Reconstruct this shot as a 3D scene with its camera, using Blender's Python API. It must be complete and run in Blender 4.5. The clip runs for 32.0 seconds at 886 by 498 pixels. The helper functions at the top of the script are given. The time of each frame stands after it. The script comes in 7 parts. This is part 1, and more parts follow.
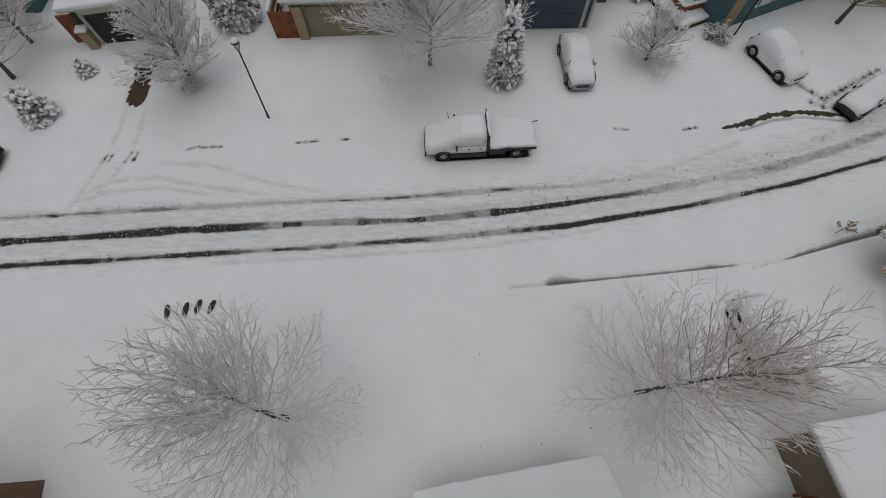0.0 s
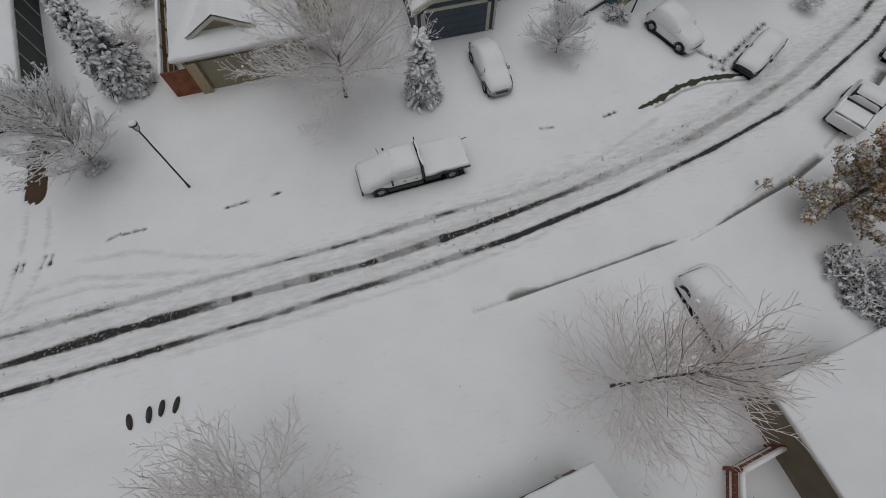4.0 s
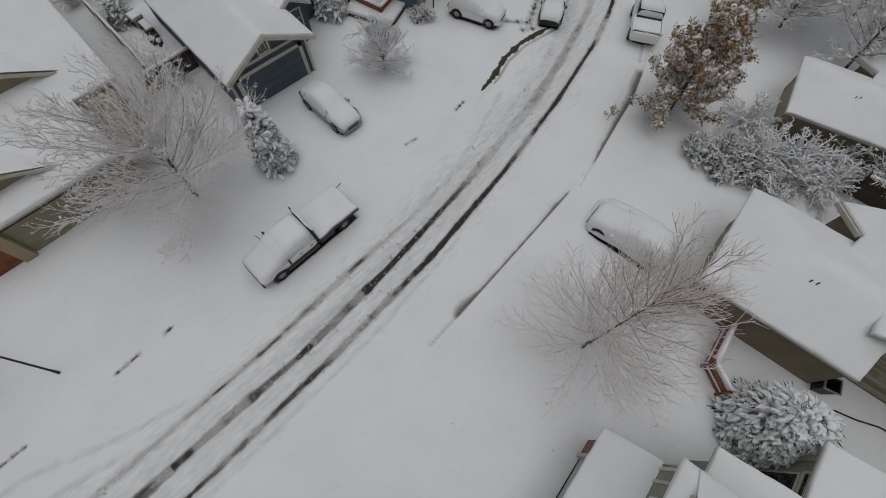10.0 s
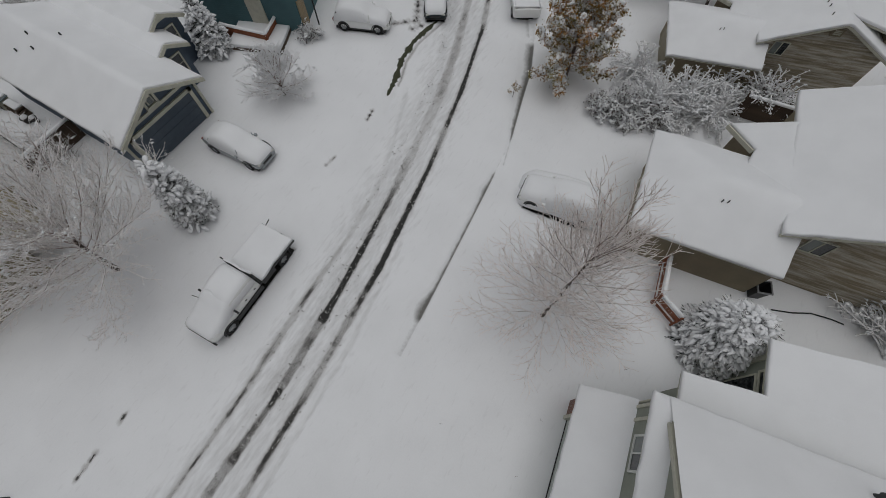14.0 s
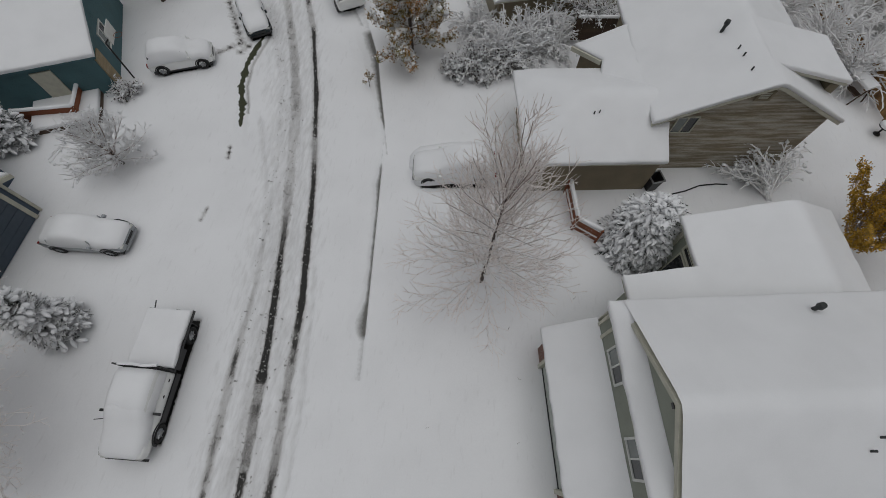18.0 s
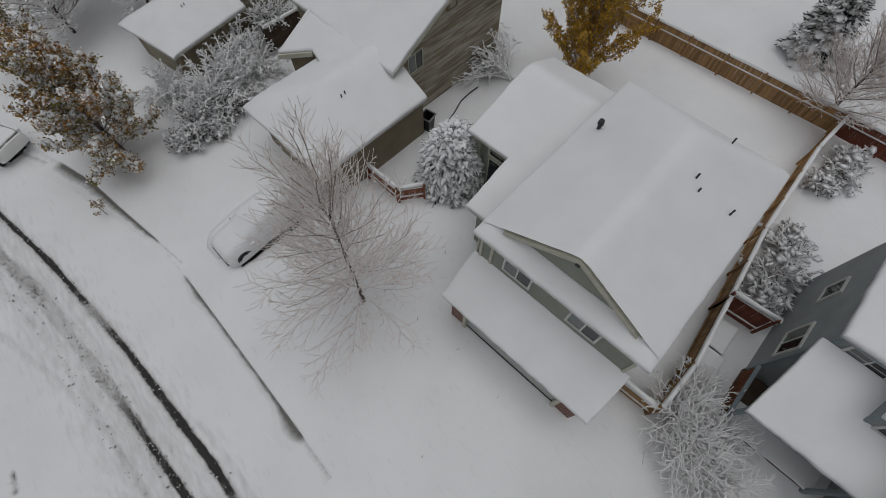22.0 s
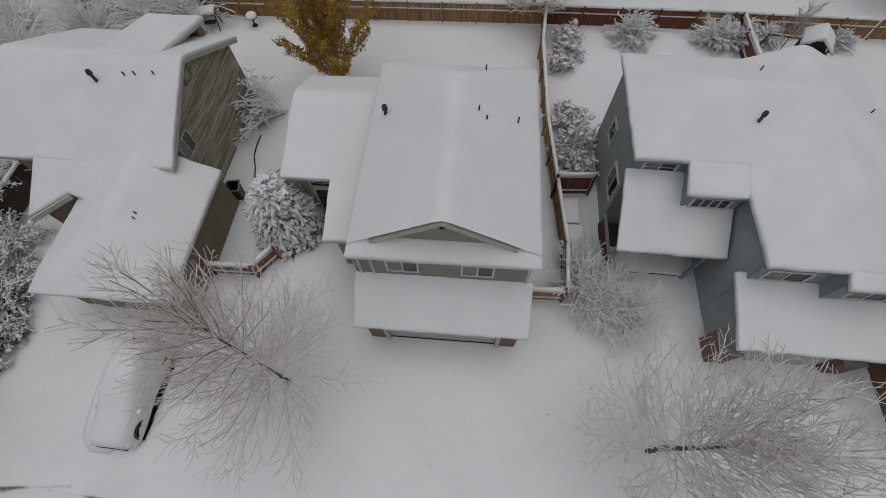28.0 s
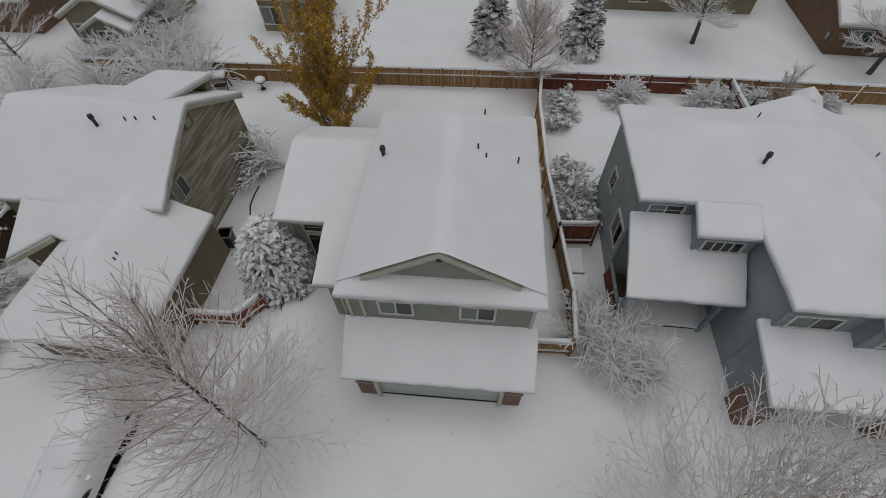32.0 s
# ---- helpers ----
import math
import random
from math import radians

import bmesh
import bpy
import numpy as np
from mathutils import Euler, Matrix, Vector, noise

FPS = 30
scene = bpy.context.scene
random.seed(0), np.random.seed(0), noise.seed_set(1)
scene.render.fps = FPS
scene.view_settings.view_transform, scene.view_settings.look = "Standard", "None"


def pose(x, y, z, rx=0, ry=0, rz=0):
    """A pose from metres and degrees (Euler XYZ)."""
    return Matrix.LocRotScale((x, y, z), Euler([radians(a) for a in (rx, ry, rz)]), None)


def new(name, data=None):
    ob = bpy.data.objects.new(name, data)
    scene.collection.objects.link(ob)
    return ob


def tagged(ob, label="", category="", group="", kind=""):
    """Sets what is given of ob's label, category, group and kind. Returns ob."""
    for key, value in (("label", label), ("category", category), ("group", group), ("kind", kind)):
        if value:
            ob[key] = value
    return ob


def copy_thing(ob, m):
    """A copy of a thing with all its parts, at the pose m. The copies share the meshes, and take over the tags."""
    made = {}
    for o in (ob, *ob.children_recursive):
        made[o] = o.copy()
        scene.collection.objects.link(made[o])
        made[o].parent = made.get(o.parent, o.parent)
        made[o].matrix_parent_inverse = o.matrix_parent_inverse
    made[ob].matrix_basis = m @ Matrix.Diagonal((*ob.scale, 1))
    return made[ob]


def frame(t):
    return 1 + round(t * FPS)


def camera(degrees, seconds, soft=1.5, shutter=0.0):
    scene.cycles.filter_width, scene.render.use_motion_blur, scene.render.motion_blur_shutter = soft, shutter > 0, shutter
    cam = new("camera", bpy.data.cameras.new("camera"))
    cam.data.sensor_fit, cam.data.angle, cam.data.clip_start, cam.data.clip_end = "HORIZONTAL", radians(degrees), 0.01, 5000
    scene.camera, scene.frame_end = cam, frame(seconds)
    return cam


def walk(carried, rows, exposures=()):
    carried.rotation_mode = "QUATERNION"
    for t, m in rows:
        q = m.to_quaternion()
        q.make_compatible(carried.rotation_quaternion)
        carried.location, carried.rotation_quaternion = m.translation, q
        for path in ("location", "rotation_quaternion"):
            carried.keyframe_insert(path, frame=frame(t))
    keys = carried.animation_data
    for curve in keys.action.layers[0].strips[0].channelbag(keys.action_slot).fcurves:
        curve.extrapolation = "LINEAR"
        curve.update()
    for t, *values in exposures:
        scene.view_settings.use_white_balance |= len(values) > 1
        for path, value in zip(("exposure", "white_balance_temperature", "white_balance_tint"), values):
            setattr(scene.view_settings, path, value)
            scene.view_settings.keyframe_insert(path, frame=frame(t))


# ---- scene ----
cam = camera(91.41, 32.0, soft=0.7)
# seconds, place of the eye, heading, pitch and roll in degrees
ROWS = [
    (0, 0.000, -0.000, 20.135, -0.00, -65.37, -0.66),
    (0.5, -0.004, 0.228, 20.210, -1.16, -65.58, -1.00),
    (1, 0.021, 0.501, 20.304, -2.95, -65.58, -0.92),
    (1.5, 0.060, 0.752, 20.486, -4.58, -65.96, -1.36),
    (2, 0.135, 1.067, 20.683, -6.52, -66.31, -1.41),
    (2.5, 0.249, 1.434, 20.875, -8.38, -66.78, -1.38),
    (3, 0.382, 1.797, 21.051, -9.90, -67.27, -1.26),
    (3.5, 0.488, 2.103, 21.176, -11.84, -67.65, -0.83),
    (5.5, 0.435, 2.626, 20.812, -19.55, -66.86, -0.08),
    (6, 0.469, 2.744, 20.806, -20.96, -66.60, -0.38),
    (6.5, 0.591, 2.880, 20.952, -23.18, -66.54, 0.17),
    (7, 0.685, 3.008, 21.007, -25.54, -66.44, -0.04),
    (7.5, 0.732, 3.128, 21.029, -28.80, -66.30, -0.02),
    (8, 0.722, 3.271, 21.031, -31.94, -66.16, 0.27),
    (8.5, 0.692, 3.428, 21.032, -35.42, -66.08, 0.35),
    (9, 0.706, 3.545, 21.033, -38.16, -66.10, 0.21),
    (9.5, 0.725, 3.591, 20.958, -40.62, -65.94, 0.25),
    (10, 0.721, 3.566, 20.810, -43.19, -65.77, 0.24),
    (10.5, 0.691, 3.533, 20.703, -45.48, -65.57, 0.20),
    (11, 0.662, 3.486, 20.677, -47.41, -65.42, 0.10),
    (11.5, 0.686, 3.414, 20.652, -49.25, -65.23, 0.27),
    (12, 0.711, 3.358, 20.679, -50.98, -65.06, 0.17),
    (12.5, 0.763, 3.352, 20.741, -53.17, -65.07, 0.08),
    (13, 0.832, 3.345, 20.803, -55.84, -65.27, -0.11),
    (13.5, 0.879, 3.261, 20.861, -57.23, -65.39, -0.51),
    (14, 0.939, 3.214, 20.920, -58.37, -65.49, -0.60),
    (14.5, 0.970, 3.184, 20.969, -60.39, -65.52, -0.68),
    (16.5, 1.051, 3.033, 20.582, -65.31, -65.60, -0.64),
    (17, 0.907, 3.036, 20.291, -68.90, -65.20, -0.25),
    (17.5, 0.774, 3.047, 19.975, -75.42, -64.81, 0.03),
    (18, 0.728, 3.106, 19.706, -83.57, -64.68, 0.36),
    (18.5, 0.704, 3.197, 19.417, -90.90, -64.65, 0.55),
    (19, 0.646, 3.255, 19.152, -95.77, -64.46, 0.60),
    (19.5, 0.693, 3.332, 18.935, -101.17, -64.34, 0.93),
    (20, 0.715, 3.387, 18.789, -106.23, -64.18, 0.80),
    (20.5, 0.730, 3.405, 18.694, -111.76, -63.84, 0.41),
    (21, 0.766, 3.377, 18.704, -116.94, -63.71, 0.15),
    (21.5, 0.822, 3.351, 18.822, -122.21, -63.66, -0.03),
    (22, 0.914, 3.363, 18.950, -127.84, -63.52, 0.10),
    (22.5, 1.022, 3.420, 19.072, -133.75, -63.35, 0.68),
    (23, 1.073, 3.371, 19.175, -139.36, -63.22, 0.14),
    (23.5, 1.100, 3.328, 19.231, -145.02, -63.27, -0.24),
    (24, 1.119, 3.280, 19.266, -150.22, -63.18, -0.73),
    (24.5, 1.163, 3.220, 19.322, -155.59, -63.24, -1.01),
    (25, 1.150, 3.175, 19.376, -160.30, -63.26, -1.37),
    (25.5, 1.110, 3.170, 19.470, -164.67, -63.21, -1.60),
    (27.5, 0.801, 3.617, 19.754, -164.56, -63.05, -2.05),
    (28, 0.736, 3.743, 19.592, -164.40, -63.06, -2.23),
    (28.5, 0.651, 3.870, 19.319, -164.33, -62.91, -2.32),
    (29, 0.569, 4.030, 18.985, -164.28, -62.73, -2.32),
    (29.5, 0.529, 4.173, 18.659, -164.22, -62.51, -2.35),
    (30, 0.523, 4.247, 18.426, -164.36, -61.20, -2.11),
    (30.5, 0.518, 4.278, 18.301, -164.61, -58.77, -1.84),
    (31, 0.519, 4.276, 18.230, -164.81, -56.32, -1.66),
    (31.5, 0.528, 4.249, 18.163, -164.88, -54.48, -1.53),
    (32, 0.534, 4.258, 18.008, -164.95, -53.14, -1.35),
]
EXPOSURES = [(0.0, -0.40), (32.0, -0.40)]
walk(cam, [(t, pose(x, y, z, 90 + pitch, 0, yaw) @ pose(0, 0, 0, 0, 0, roll)) for t, x, y, z, yaw, pitch, roll in ROWS], EXPOSURES)

# ---- sky, sun ----
world = bpy.data.worlds.new("overcast_sky")
scene.world = world
world.use_nodes = True
wn = world.node_tree
sky = wn.nodes.new("ShaderNodeTexSky")
sky.sky_type, sky.sun_disc = "NISHITA", False
sky.sun_elevation, sky.sun_rotation = radians(80), radians(200)
sky.air_density, sky.dust_density, sky.ozone_density = 1.0, 3.0, 1.0
grey = wn.nodes.new("ShaderNodeHueSaturation")
grey.inputs["Saturation"].default_value = 0.18
wn.links.new(sky.outputs[0], grey.inputs["Color"])
wn.links.new(grey.outputs[0], wn.nodes["Background"].inputs["Color"])
wn.nodes["Background"].inputs["Strength"].default_value = 0.064
sun = new("sun", bpy.data.lights.new("sun", "SUN"))
sun.data.energy, sun.data.angle, sun.data.color = 1.05, radians(85), (0.965, 0.985, 1.0)
sun.matrix_world = pose(0, 0, 60, 10, 0, 160)


# ---- materials ----
def material(name, colour, rough=0.6, metal=0.0, vary=0.25, scale=3.0, bump=0.0, fine=40.0, other=None, spec=0.5, stretch=None):
    """A surface with variation at two scales; other: a second colour that comes through in patches."""
    m = bpy.data.materials.new(name)
    m.use_nodes = True
    n, l = m.node_tree.nodes, m.node_tree.links
    b = n["Principled BSDF"]
    b.inputs["Roughness"].default_value, b.inputs["Metallic"].default_value = rough, metal
    b.inputs["Specular IOR Level"].default_value = spec
    at = n.new("ShaderNodeTexCoord")
    big, small = n.new("ShaderNodeTexNoise"), n.new("ShaderNodeTexNoise")
    big.inputs["Scale"].default_value, small.inputs["Scale"].default_value = scale, fine
    big.inputs["Detail"].default_value, small.inputs["Detail"].default_value = 4, 3
    place = n.new("ShaderNodeMapping")
    place.inputs["Scale"].default_value = stretch or (1, 1, 1)
    l.new(at.outputs["Object"], place.inputs["Vector"])
    for t in (big, small):
        l.new(place.outputs[0], t.inputs["Vector"])
    mix = n.new("ShaderNodeMix")
    mix.data_type = "RGBA"
    second = other or tuple(c * (1 - vary) for c in colour)
    mix.inputs["A"].default_value, mix.inputs["B"].default_value = (*colour, 1), (*second, 1)
    ramp = n.new("ShaderNodeMapRange")
    ramp.inputs["From Min"].default_value, ramp.inputs["From Max"].default_value = 0.38, 0.68
    add = n.new("ShaderNodeMath")
    add.operation = "MULTIPLY_ADD"
    add.inputs[1].default_value = 0.35
    l.new(small.outputs["Fac"], add.inputs[0])
    l.new(big.outputs["Fac"], add.inputs[2])
    sub = n.new("ShaderNodeMath")
    sub.operation = "SUBTRACT"
    sub.inputs[1].default_value = 0.175
    l.new(add.outputs[0], sub.inputs[0])
    l.new(sub.outputs[0], ramp.inputs["Value"])
    l.new(ramp.outputs["Result"], mix.inputs["Factor"])
    l.new(mix.outputs["Result"], b.inputs["Base Color"])
    if bump:
        bm_ = n.new("ShaderNodeBump")
        bm_.inputs["Strength"].default_value, bm_.inputs["Distance"].default_value = bump, 0.02
        l.new(add.outputs[0], bm_.inputs["Height"])
        l.new(bm_.outputs["Normal"], b.inputs["Normal"])
    return m


def per_piece(m, amount=0.35):
    """Lets each object of a repeat differ a little in brightness."""
    n, l = m.node_tree.nodes, m.node_tree.links
    b = n["Principled BSDF"]
    link = b.inputs["Base Color"].links[0]
    info, hsv, rng = n.new("ShaderNodeObjectInfo"), n.new("ShaderNodeHueSaturation"), n.new("ShaderNodeMapRange")
    rng.inputs["To Min"].default_value, rng.inputs["To Max"].default_value = 1 - amount, 1 + amount
    l.new(info.outputs["Random"], rng.inputs["Value"])
    l.new(rng.outputs["Result"], hsv.inputs["Value"])
    l.new(link.from_socket, hsv.inputs["Color"])
    l.new(hsv.outputs[0], b.inputs["Base Color"])
    return m


def frosted(name, colour, other, start=0.1, end=0.6, rough=0.7, noise_scale=14.0, island=0.0, noise_amount=0.9, patch=6.0, snow=(0.86, 0.855, 0.855)):
    """Bark, needles or leaves with snow lying on what faces up."""
    m = material(name, colour, rough, other=other, scale=patch, fine=60)
    n, l = m.node_tree.nodes, m.node_tree.links
    b = n["Principled BSDF"]
    under = b.inputs["Base Color"].links[0].from_socket
    if island:
        geo_i, hsv, rng = n.new("ShaderNodeNewGeometry"), n.new("ShaderNodeHueSaturation"), n.new("ShaderNodeMapRange")
        rng.inputs["To Min"].default_value, rng.inputs["To Max"].default_value = 1 - island, 1 + island
        l.new(geo_i.outputs["Random Per Island"], rng.inputs["Value"])
        l.new(rng.outputs["Result"], hsv.inputs["Value"])
        l.new(under, hsv.inputs["Color"])
        under = hsv.outputs[0]
    geo, sep, noi = n.new("ShaderNodeNewGeometry"), n.new("ShaderNodeSeparateXYZ"), n.new("ShaderNodeTexNoise")
    noi.inputs["Scale"].default_value = noise_scale
    at = n.new("ShaderNodeTexCoord")
    l.new(at.outputs["Object"], noi.inputs["Vector"])
    l.new(geo.outputs["Normal"], sep.inputs[0])
    s = n.new("ShaderNodeMath")
    s.operation = "MULTIPLY_ADD"
    s.inputs[1].default_value = noise_amount
    l.new(noi.outputs["Fac"], s.inputs[0])
    off = n.new("ShaderNodeMath")
    off.operation = "SUBTRACT"
    off.inputs[1].default_value = noise_amount / 2
    l.new(sep.outputs["Z"], off.inputs[0])
    l.new(off.outputs[0], s.inputs[2])
    r = n.new("ShaderNodeMapRange")
    r.inputs["From Min"].default_value, r.inputs["From Max"].default_value = start, end
    l.new(s.outputs[0], r.inputs["Value"])
    mix = n.new("ShaderNodeMix")
    mix.data_type = "RGBA"
    mix.inputs["B"].default_value = (*snow, 1)
    l.new(r.outputs["Result"], mix.inputs["Factor"])
    l.new(under, mix.inputs["A"])
    l.new(mix.outputs["Result"], b.inputs["Base Color"])
    return m


def siding(name, colour, lap=0.16):
    """Painted lapped boards: a saw-tooth relief by height."""
    m = material(name, colour, 0.65, vary=0.14, scale=1.2, fine=25)
    n, l = m.node_tree.nodes, m.node_tree.links
    at, sep, div, fr = n.new("ShaderNodeTexCoord"), n.new("ShaderNodeSeparateXYZ"), n.new("ShaderNodeMath"), n.new("ShaderNodeMath")
    div.operation, fr.operation = "DIVIDE", "FRACT"
    div.inputs[1].default_value = lap
    l.new(at.outputs["Object"], sep.inputs[0])
    l.new(sep.outputs["Z"], div.inputs[0])
    l.new(div.outputs[0], fr.inputs[0])
    bp = n.new("ShaderNodeBump")
    bp.invert = True
    bp.inputs["Strength"].default_value, bp.inputs["Distance"].default_value = 0.9, 0.02
    l.new(fr.outputs[0], bp.inputs["Height"])
    l.new(bp.outputs["Normal"], n["Principled BSDF"].inputs["Normal"])
    return m


def brickwork(name, a, c, mortar):
    m = material(name, a, 0.85)
    n, l = m.node_tree.nodes, m.node_tree.links
    br, at = n.new("ShaderNodeTexBrick"), n.new("ShaderNodeTexCoord")
    mp = n.new("ShaderNodeMapping")
    mp.inputs["Rotation"].default_value = (radians(90), 0, 0)
    br.inputs["Color1"].default_value, br.inputs["Color2"].default_value, br.inputs["Mortar"].default_value = (*a, 1), (*c, 1), (*mortar, 1)
    br.inputs["Scale"].default_value = 1.0
    br.inputs["Brick Width"].default_value, br.inputs["Row Height"].default_value, br.inputs["Mortar Size"].default_value = 0.22, 0.075, 0.008
    l.new(at.outputs["Object"], mp.inputs["Vector"])
    l.new(mp.outputs[0], br.inputs["Vector"])
    l.new(br.outputs["Color"], n["Principled BSDF"].inputs["Base Color"])
    return m


SNOW = material("snow", (0.83, 0.835, 0.845), 0.55, vary=0.05, scale=0.6, bump=0.3, fine=28, spec=0.3)
SLUSH = material("dirty_slush", (0.56, 0.55, 0.53), 0.6, vary=0.5, scale=2.5, bump=0.3, fine=30, other=(0.22, 0.21, 0.2))
CLUMP = material("clumped_snow", (0.84, 0.845, 0.855), 0.55, vary=0.05, scale=3, bump=0.3, fine=30, spec=0.3)
TRIM = material("cream_trim", (0.52, 0.51, 0.42), 0.55, vary=0.15)
TRIM_WHITE = material("white_trim", (0.62, 0.63, 0.60), 0.5, vary=0.12)
TRIM_GREY = material("grey_blue_trim", (0.24, 0.29, 0.31), 0.5, vary=0.12)
SAGE = siding("sage_siding", (0.27, 0.29, 0.24))
TAN = siding("tan_siding", (0.225, 0.19, 0.125))
TAN_PLAIN = material("tan_painted_wall", (0.225, 0.185, 0.12), 0.7, vary=0.18, scale=0.8, fine=12)
TAN_BOARD = per_piece(material("tan_board", (0.225, 0.185, 0.125), 0.75, scale=2.0, fine=20, other=(0.48, 0.445, 0.38), stretch=(1, 0.3, 3.2)), 0.12)
GREY = siding("grey_blue_siding", (0.315, 0.345, 0.35))
BLUE = siding("slate_blue_siding", (0.062, 0.09, 0.125))
BLUE_DOOR = material("slate_blue_door", (0.055, 0.078, 0.105), 0.45, vary=0.15)
OLIVE = siding("olive_tan_siding", (0.27, 0.235, 0.15))
OLIVE_DOOR = material("olive_door", (0.25, 0.22, 0.145), 0.5, vary=0.12)
TEAL = siding("teal_siding", (0.06, 0.135, 0.15))
DARKGREEN = siding("dark_green_siding", (0.028, 0.036, 0.032))
RUST = material("rust_wood", (0.24, 0.075, 0.03), 0.75, vary=0.4, scale=2)
BROWN_WALL = siding("brown_siding", (0.17, 0.10, 0.06))
DOOR_WHITE = material("white_door", (0.46, 0.49, 0.46), 0.45, vary=0.08)
BRICK = brickwork("red_brick", (0.21, 0.085, 0.055), (0.15, 0.06, 0.045), (0.3, 0.27, 0.24))
BRICK_TAN = brickwork("tan_brick", (0.36, 0.27, 0.15), (0.28, 0.21, 0.12), (0.42, 0.38, 0.3))
WOOD = per_piece(material("cedar_fence", (0.36, 0.205, 0.085), 0.8, vary=0.5, scale=1.4, fine=22, bump=0.3), 0.3)
WOOD_RED = per_piece(material("red_stained_fence", (0.20, 0.055, 0.03), 0.8, vary=0.4, scale=1.4, bump=0.3), 0.25)
WOOD_DARK = material("weathered_wood", (0.09, 0.06, 0.04), 0.85, vary=0.4, scale=2, bump=0.3)
GLASS = material("window_glass", (0.02, 0.024, 0.026), 0.06, vary=0.3, scale=1.5, spec=0.6)
CURTAIN = material("blind_behind_glass", (0.17, 0.19, 0.18), 0.12, vary=0.2, scale=2)
DARK_METAL = material("black_metal", (0.012, 0.012, 0.013), 0.45, vary=0.3)
VENT_METAL = material("weathered_vent", (0.05, 0.055, 0.055), 0.5, 0.4, vary=0.4, scale=12)
GALV = material("galvanised", (0.35, 0.36, 0.37), 0.4, 0.8, vary=0.25)
PAINT_WHITE = material("white_car_paint", (0.78, 0.785, 0.77), 0.25, vary=0.05, scale=2)
PAINT_SILVER = material("silver_car_paint", (0.30, 0.32, 0.33), 0.3, 0.3, vary=0.08, scale=2)
PAINT_DARK = material("dark_car_paint", (0.02, 0.03, 0.035), 0.25, vary=0.15, scale=2)
TYRE = material("tyre_rubber", (0.012, 0.012, 0.012), 0.85, vary=0.3)
LAMP_GLASS = material("lamp_glass", (0.55, 0.55, 0.52), 0.15, vary=0.1)
RED_GLASS = material("tail_light", (0.25, 0.015, 0.012), 0.2, vary=0.1)
PLASTIC = material("black_plastic", (0.015, 0.015, 0.016), 0.5, vary=0.2)
CONCRETE = material("concrete", (0.30, 0.29, 0.27), 0.85, vary=0.25, bump=0.2)
RUBBER_HOSE = material("black_hose", (0.01, 0.01, 0.01), 0.6)
TERRACOTTA = material("dark_stone", (0.06, 0.055, 0.05), 0.9, vary=0.4)
BARK = frosted("frosted_bark", (0.07, 0.05, 0.04), (0.13, 0.10, 0.08), 0.25, 0.75)
LIMB = frosted("frosted_limb", (0.22, 0.16, 0.135), (0.46, 0.385, 0.35), 0.0, 0.65, noise_scale=4, noise_amount=1.3)
TWIG_WARM = frosted("frosted_warm_twigs", (0.50, 0.42, 0.38), (0.82, 0.75, 0.715), -0.2, 0.65, noise_scale=3, noise_amount=2.0, snow=(0.88, 0.83, 0.80))
TWIG_PALE = frosted("frosted_pale_twigs", (0.50, 0.45, 0.425), (0.83, 0.79, 0.77), -0.25, 0.5, noise_scale=3, noise_amount=1.8, snow=(0.88, 0.85, 0.835))
TWIG_RIME = frosted("rimed_twigs", (0.44, 0.41, 0.40), (0.82, 0.80, 0.79), -0.5, 0.3, noise_scale=3, noise_amount=1.5)
TWIG_DARK = frosted("frosted_dark_twigs", (0.24, 0.205, 0.185), (0.42, 0.38, 0.36), 0.1, 0.7)
TWIG_SNOW = frosted("snow_laden_twigs", (0.60, 0.57, 0.56), (0.85, 0.84, 0.835), -0.7, -0.1, noise_scale=4)
NEEDLES = frosted("snowy_needles", (0.022, 0.030, 0.025), (0.05, 0.055, 0.045), 0.3, 0.55, noise_scale=5, noise_amount=1.4)
LEAF_YELLOW = frosted("mustard_leaves", (0.58, 0.34, 0.035), (0.36, 0.21, 0.03), 0.95, 1.6, island=0.45, noise_scale=3)
LEAF_BROWN = frosted("brown_green_leaves", (0.20, 0.18, 0.05), (0.42, 0.18, 0.03), 0.5, 0.85, island=0.5, noise_scale=2.2, noise_amount=2.2, patch=0.8)
LEAF_DARK = frosted("dark_wine_leaves", (0.035, 0.018, 0.016), (0.05, 0.04, 0.03), 0.5, 1.0, island=0.5)


# ---- building blocks ----
def to_mesh(name, bm):
    me = bpy.data.meshes.new(name)
    bm.normal_update()
    bm.to_mesh(me)
    bm.free()
    return me


def part(name, bm, mat, parent, label="", smooth=False):
    me = bm if isinstance(bm, bpy.types.Mesh) else to_mesh(name, bm)
    if not me.materials:
        me.materials.append(mat)
    if smooth:
        me.shade_smooth()
    ob = new(name, me)
    ob.parent = parent
    if label:
        ob["label"] = label
    return ob


def thing(name, x, y, z=0.0, rz=0.0, label="", category="", group="", kind=""):
    ob = new(name)
    ob.matrix_basis = pose(x, y, z, 0, 0, rz)
    return tagged(ob, label, category, group, kind)


def box(bm, x0, x1, y0, y1, z0, z1, m=None):
    v = [bm.verts.new((x, y, z)) for z in (z0, z1) for x, y in ((x0, y0), (x1, y0), (x1, y1), (x0, y1))]
    for f in ((3, 2, 1, 0), (4, 5, 6, 7), (0, 1, 5, 4), (1, 2, 6, 5), (2, 3, 7, 6), (3, 0, 4, 7)):
        bm.faces.new([v[i] for i in f])
    if m is not None:
        for q in v:
            q.co = m @ q.co
    return bm


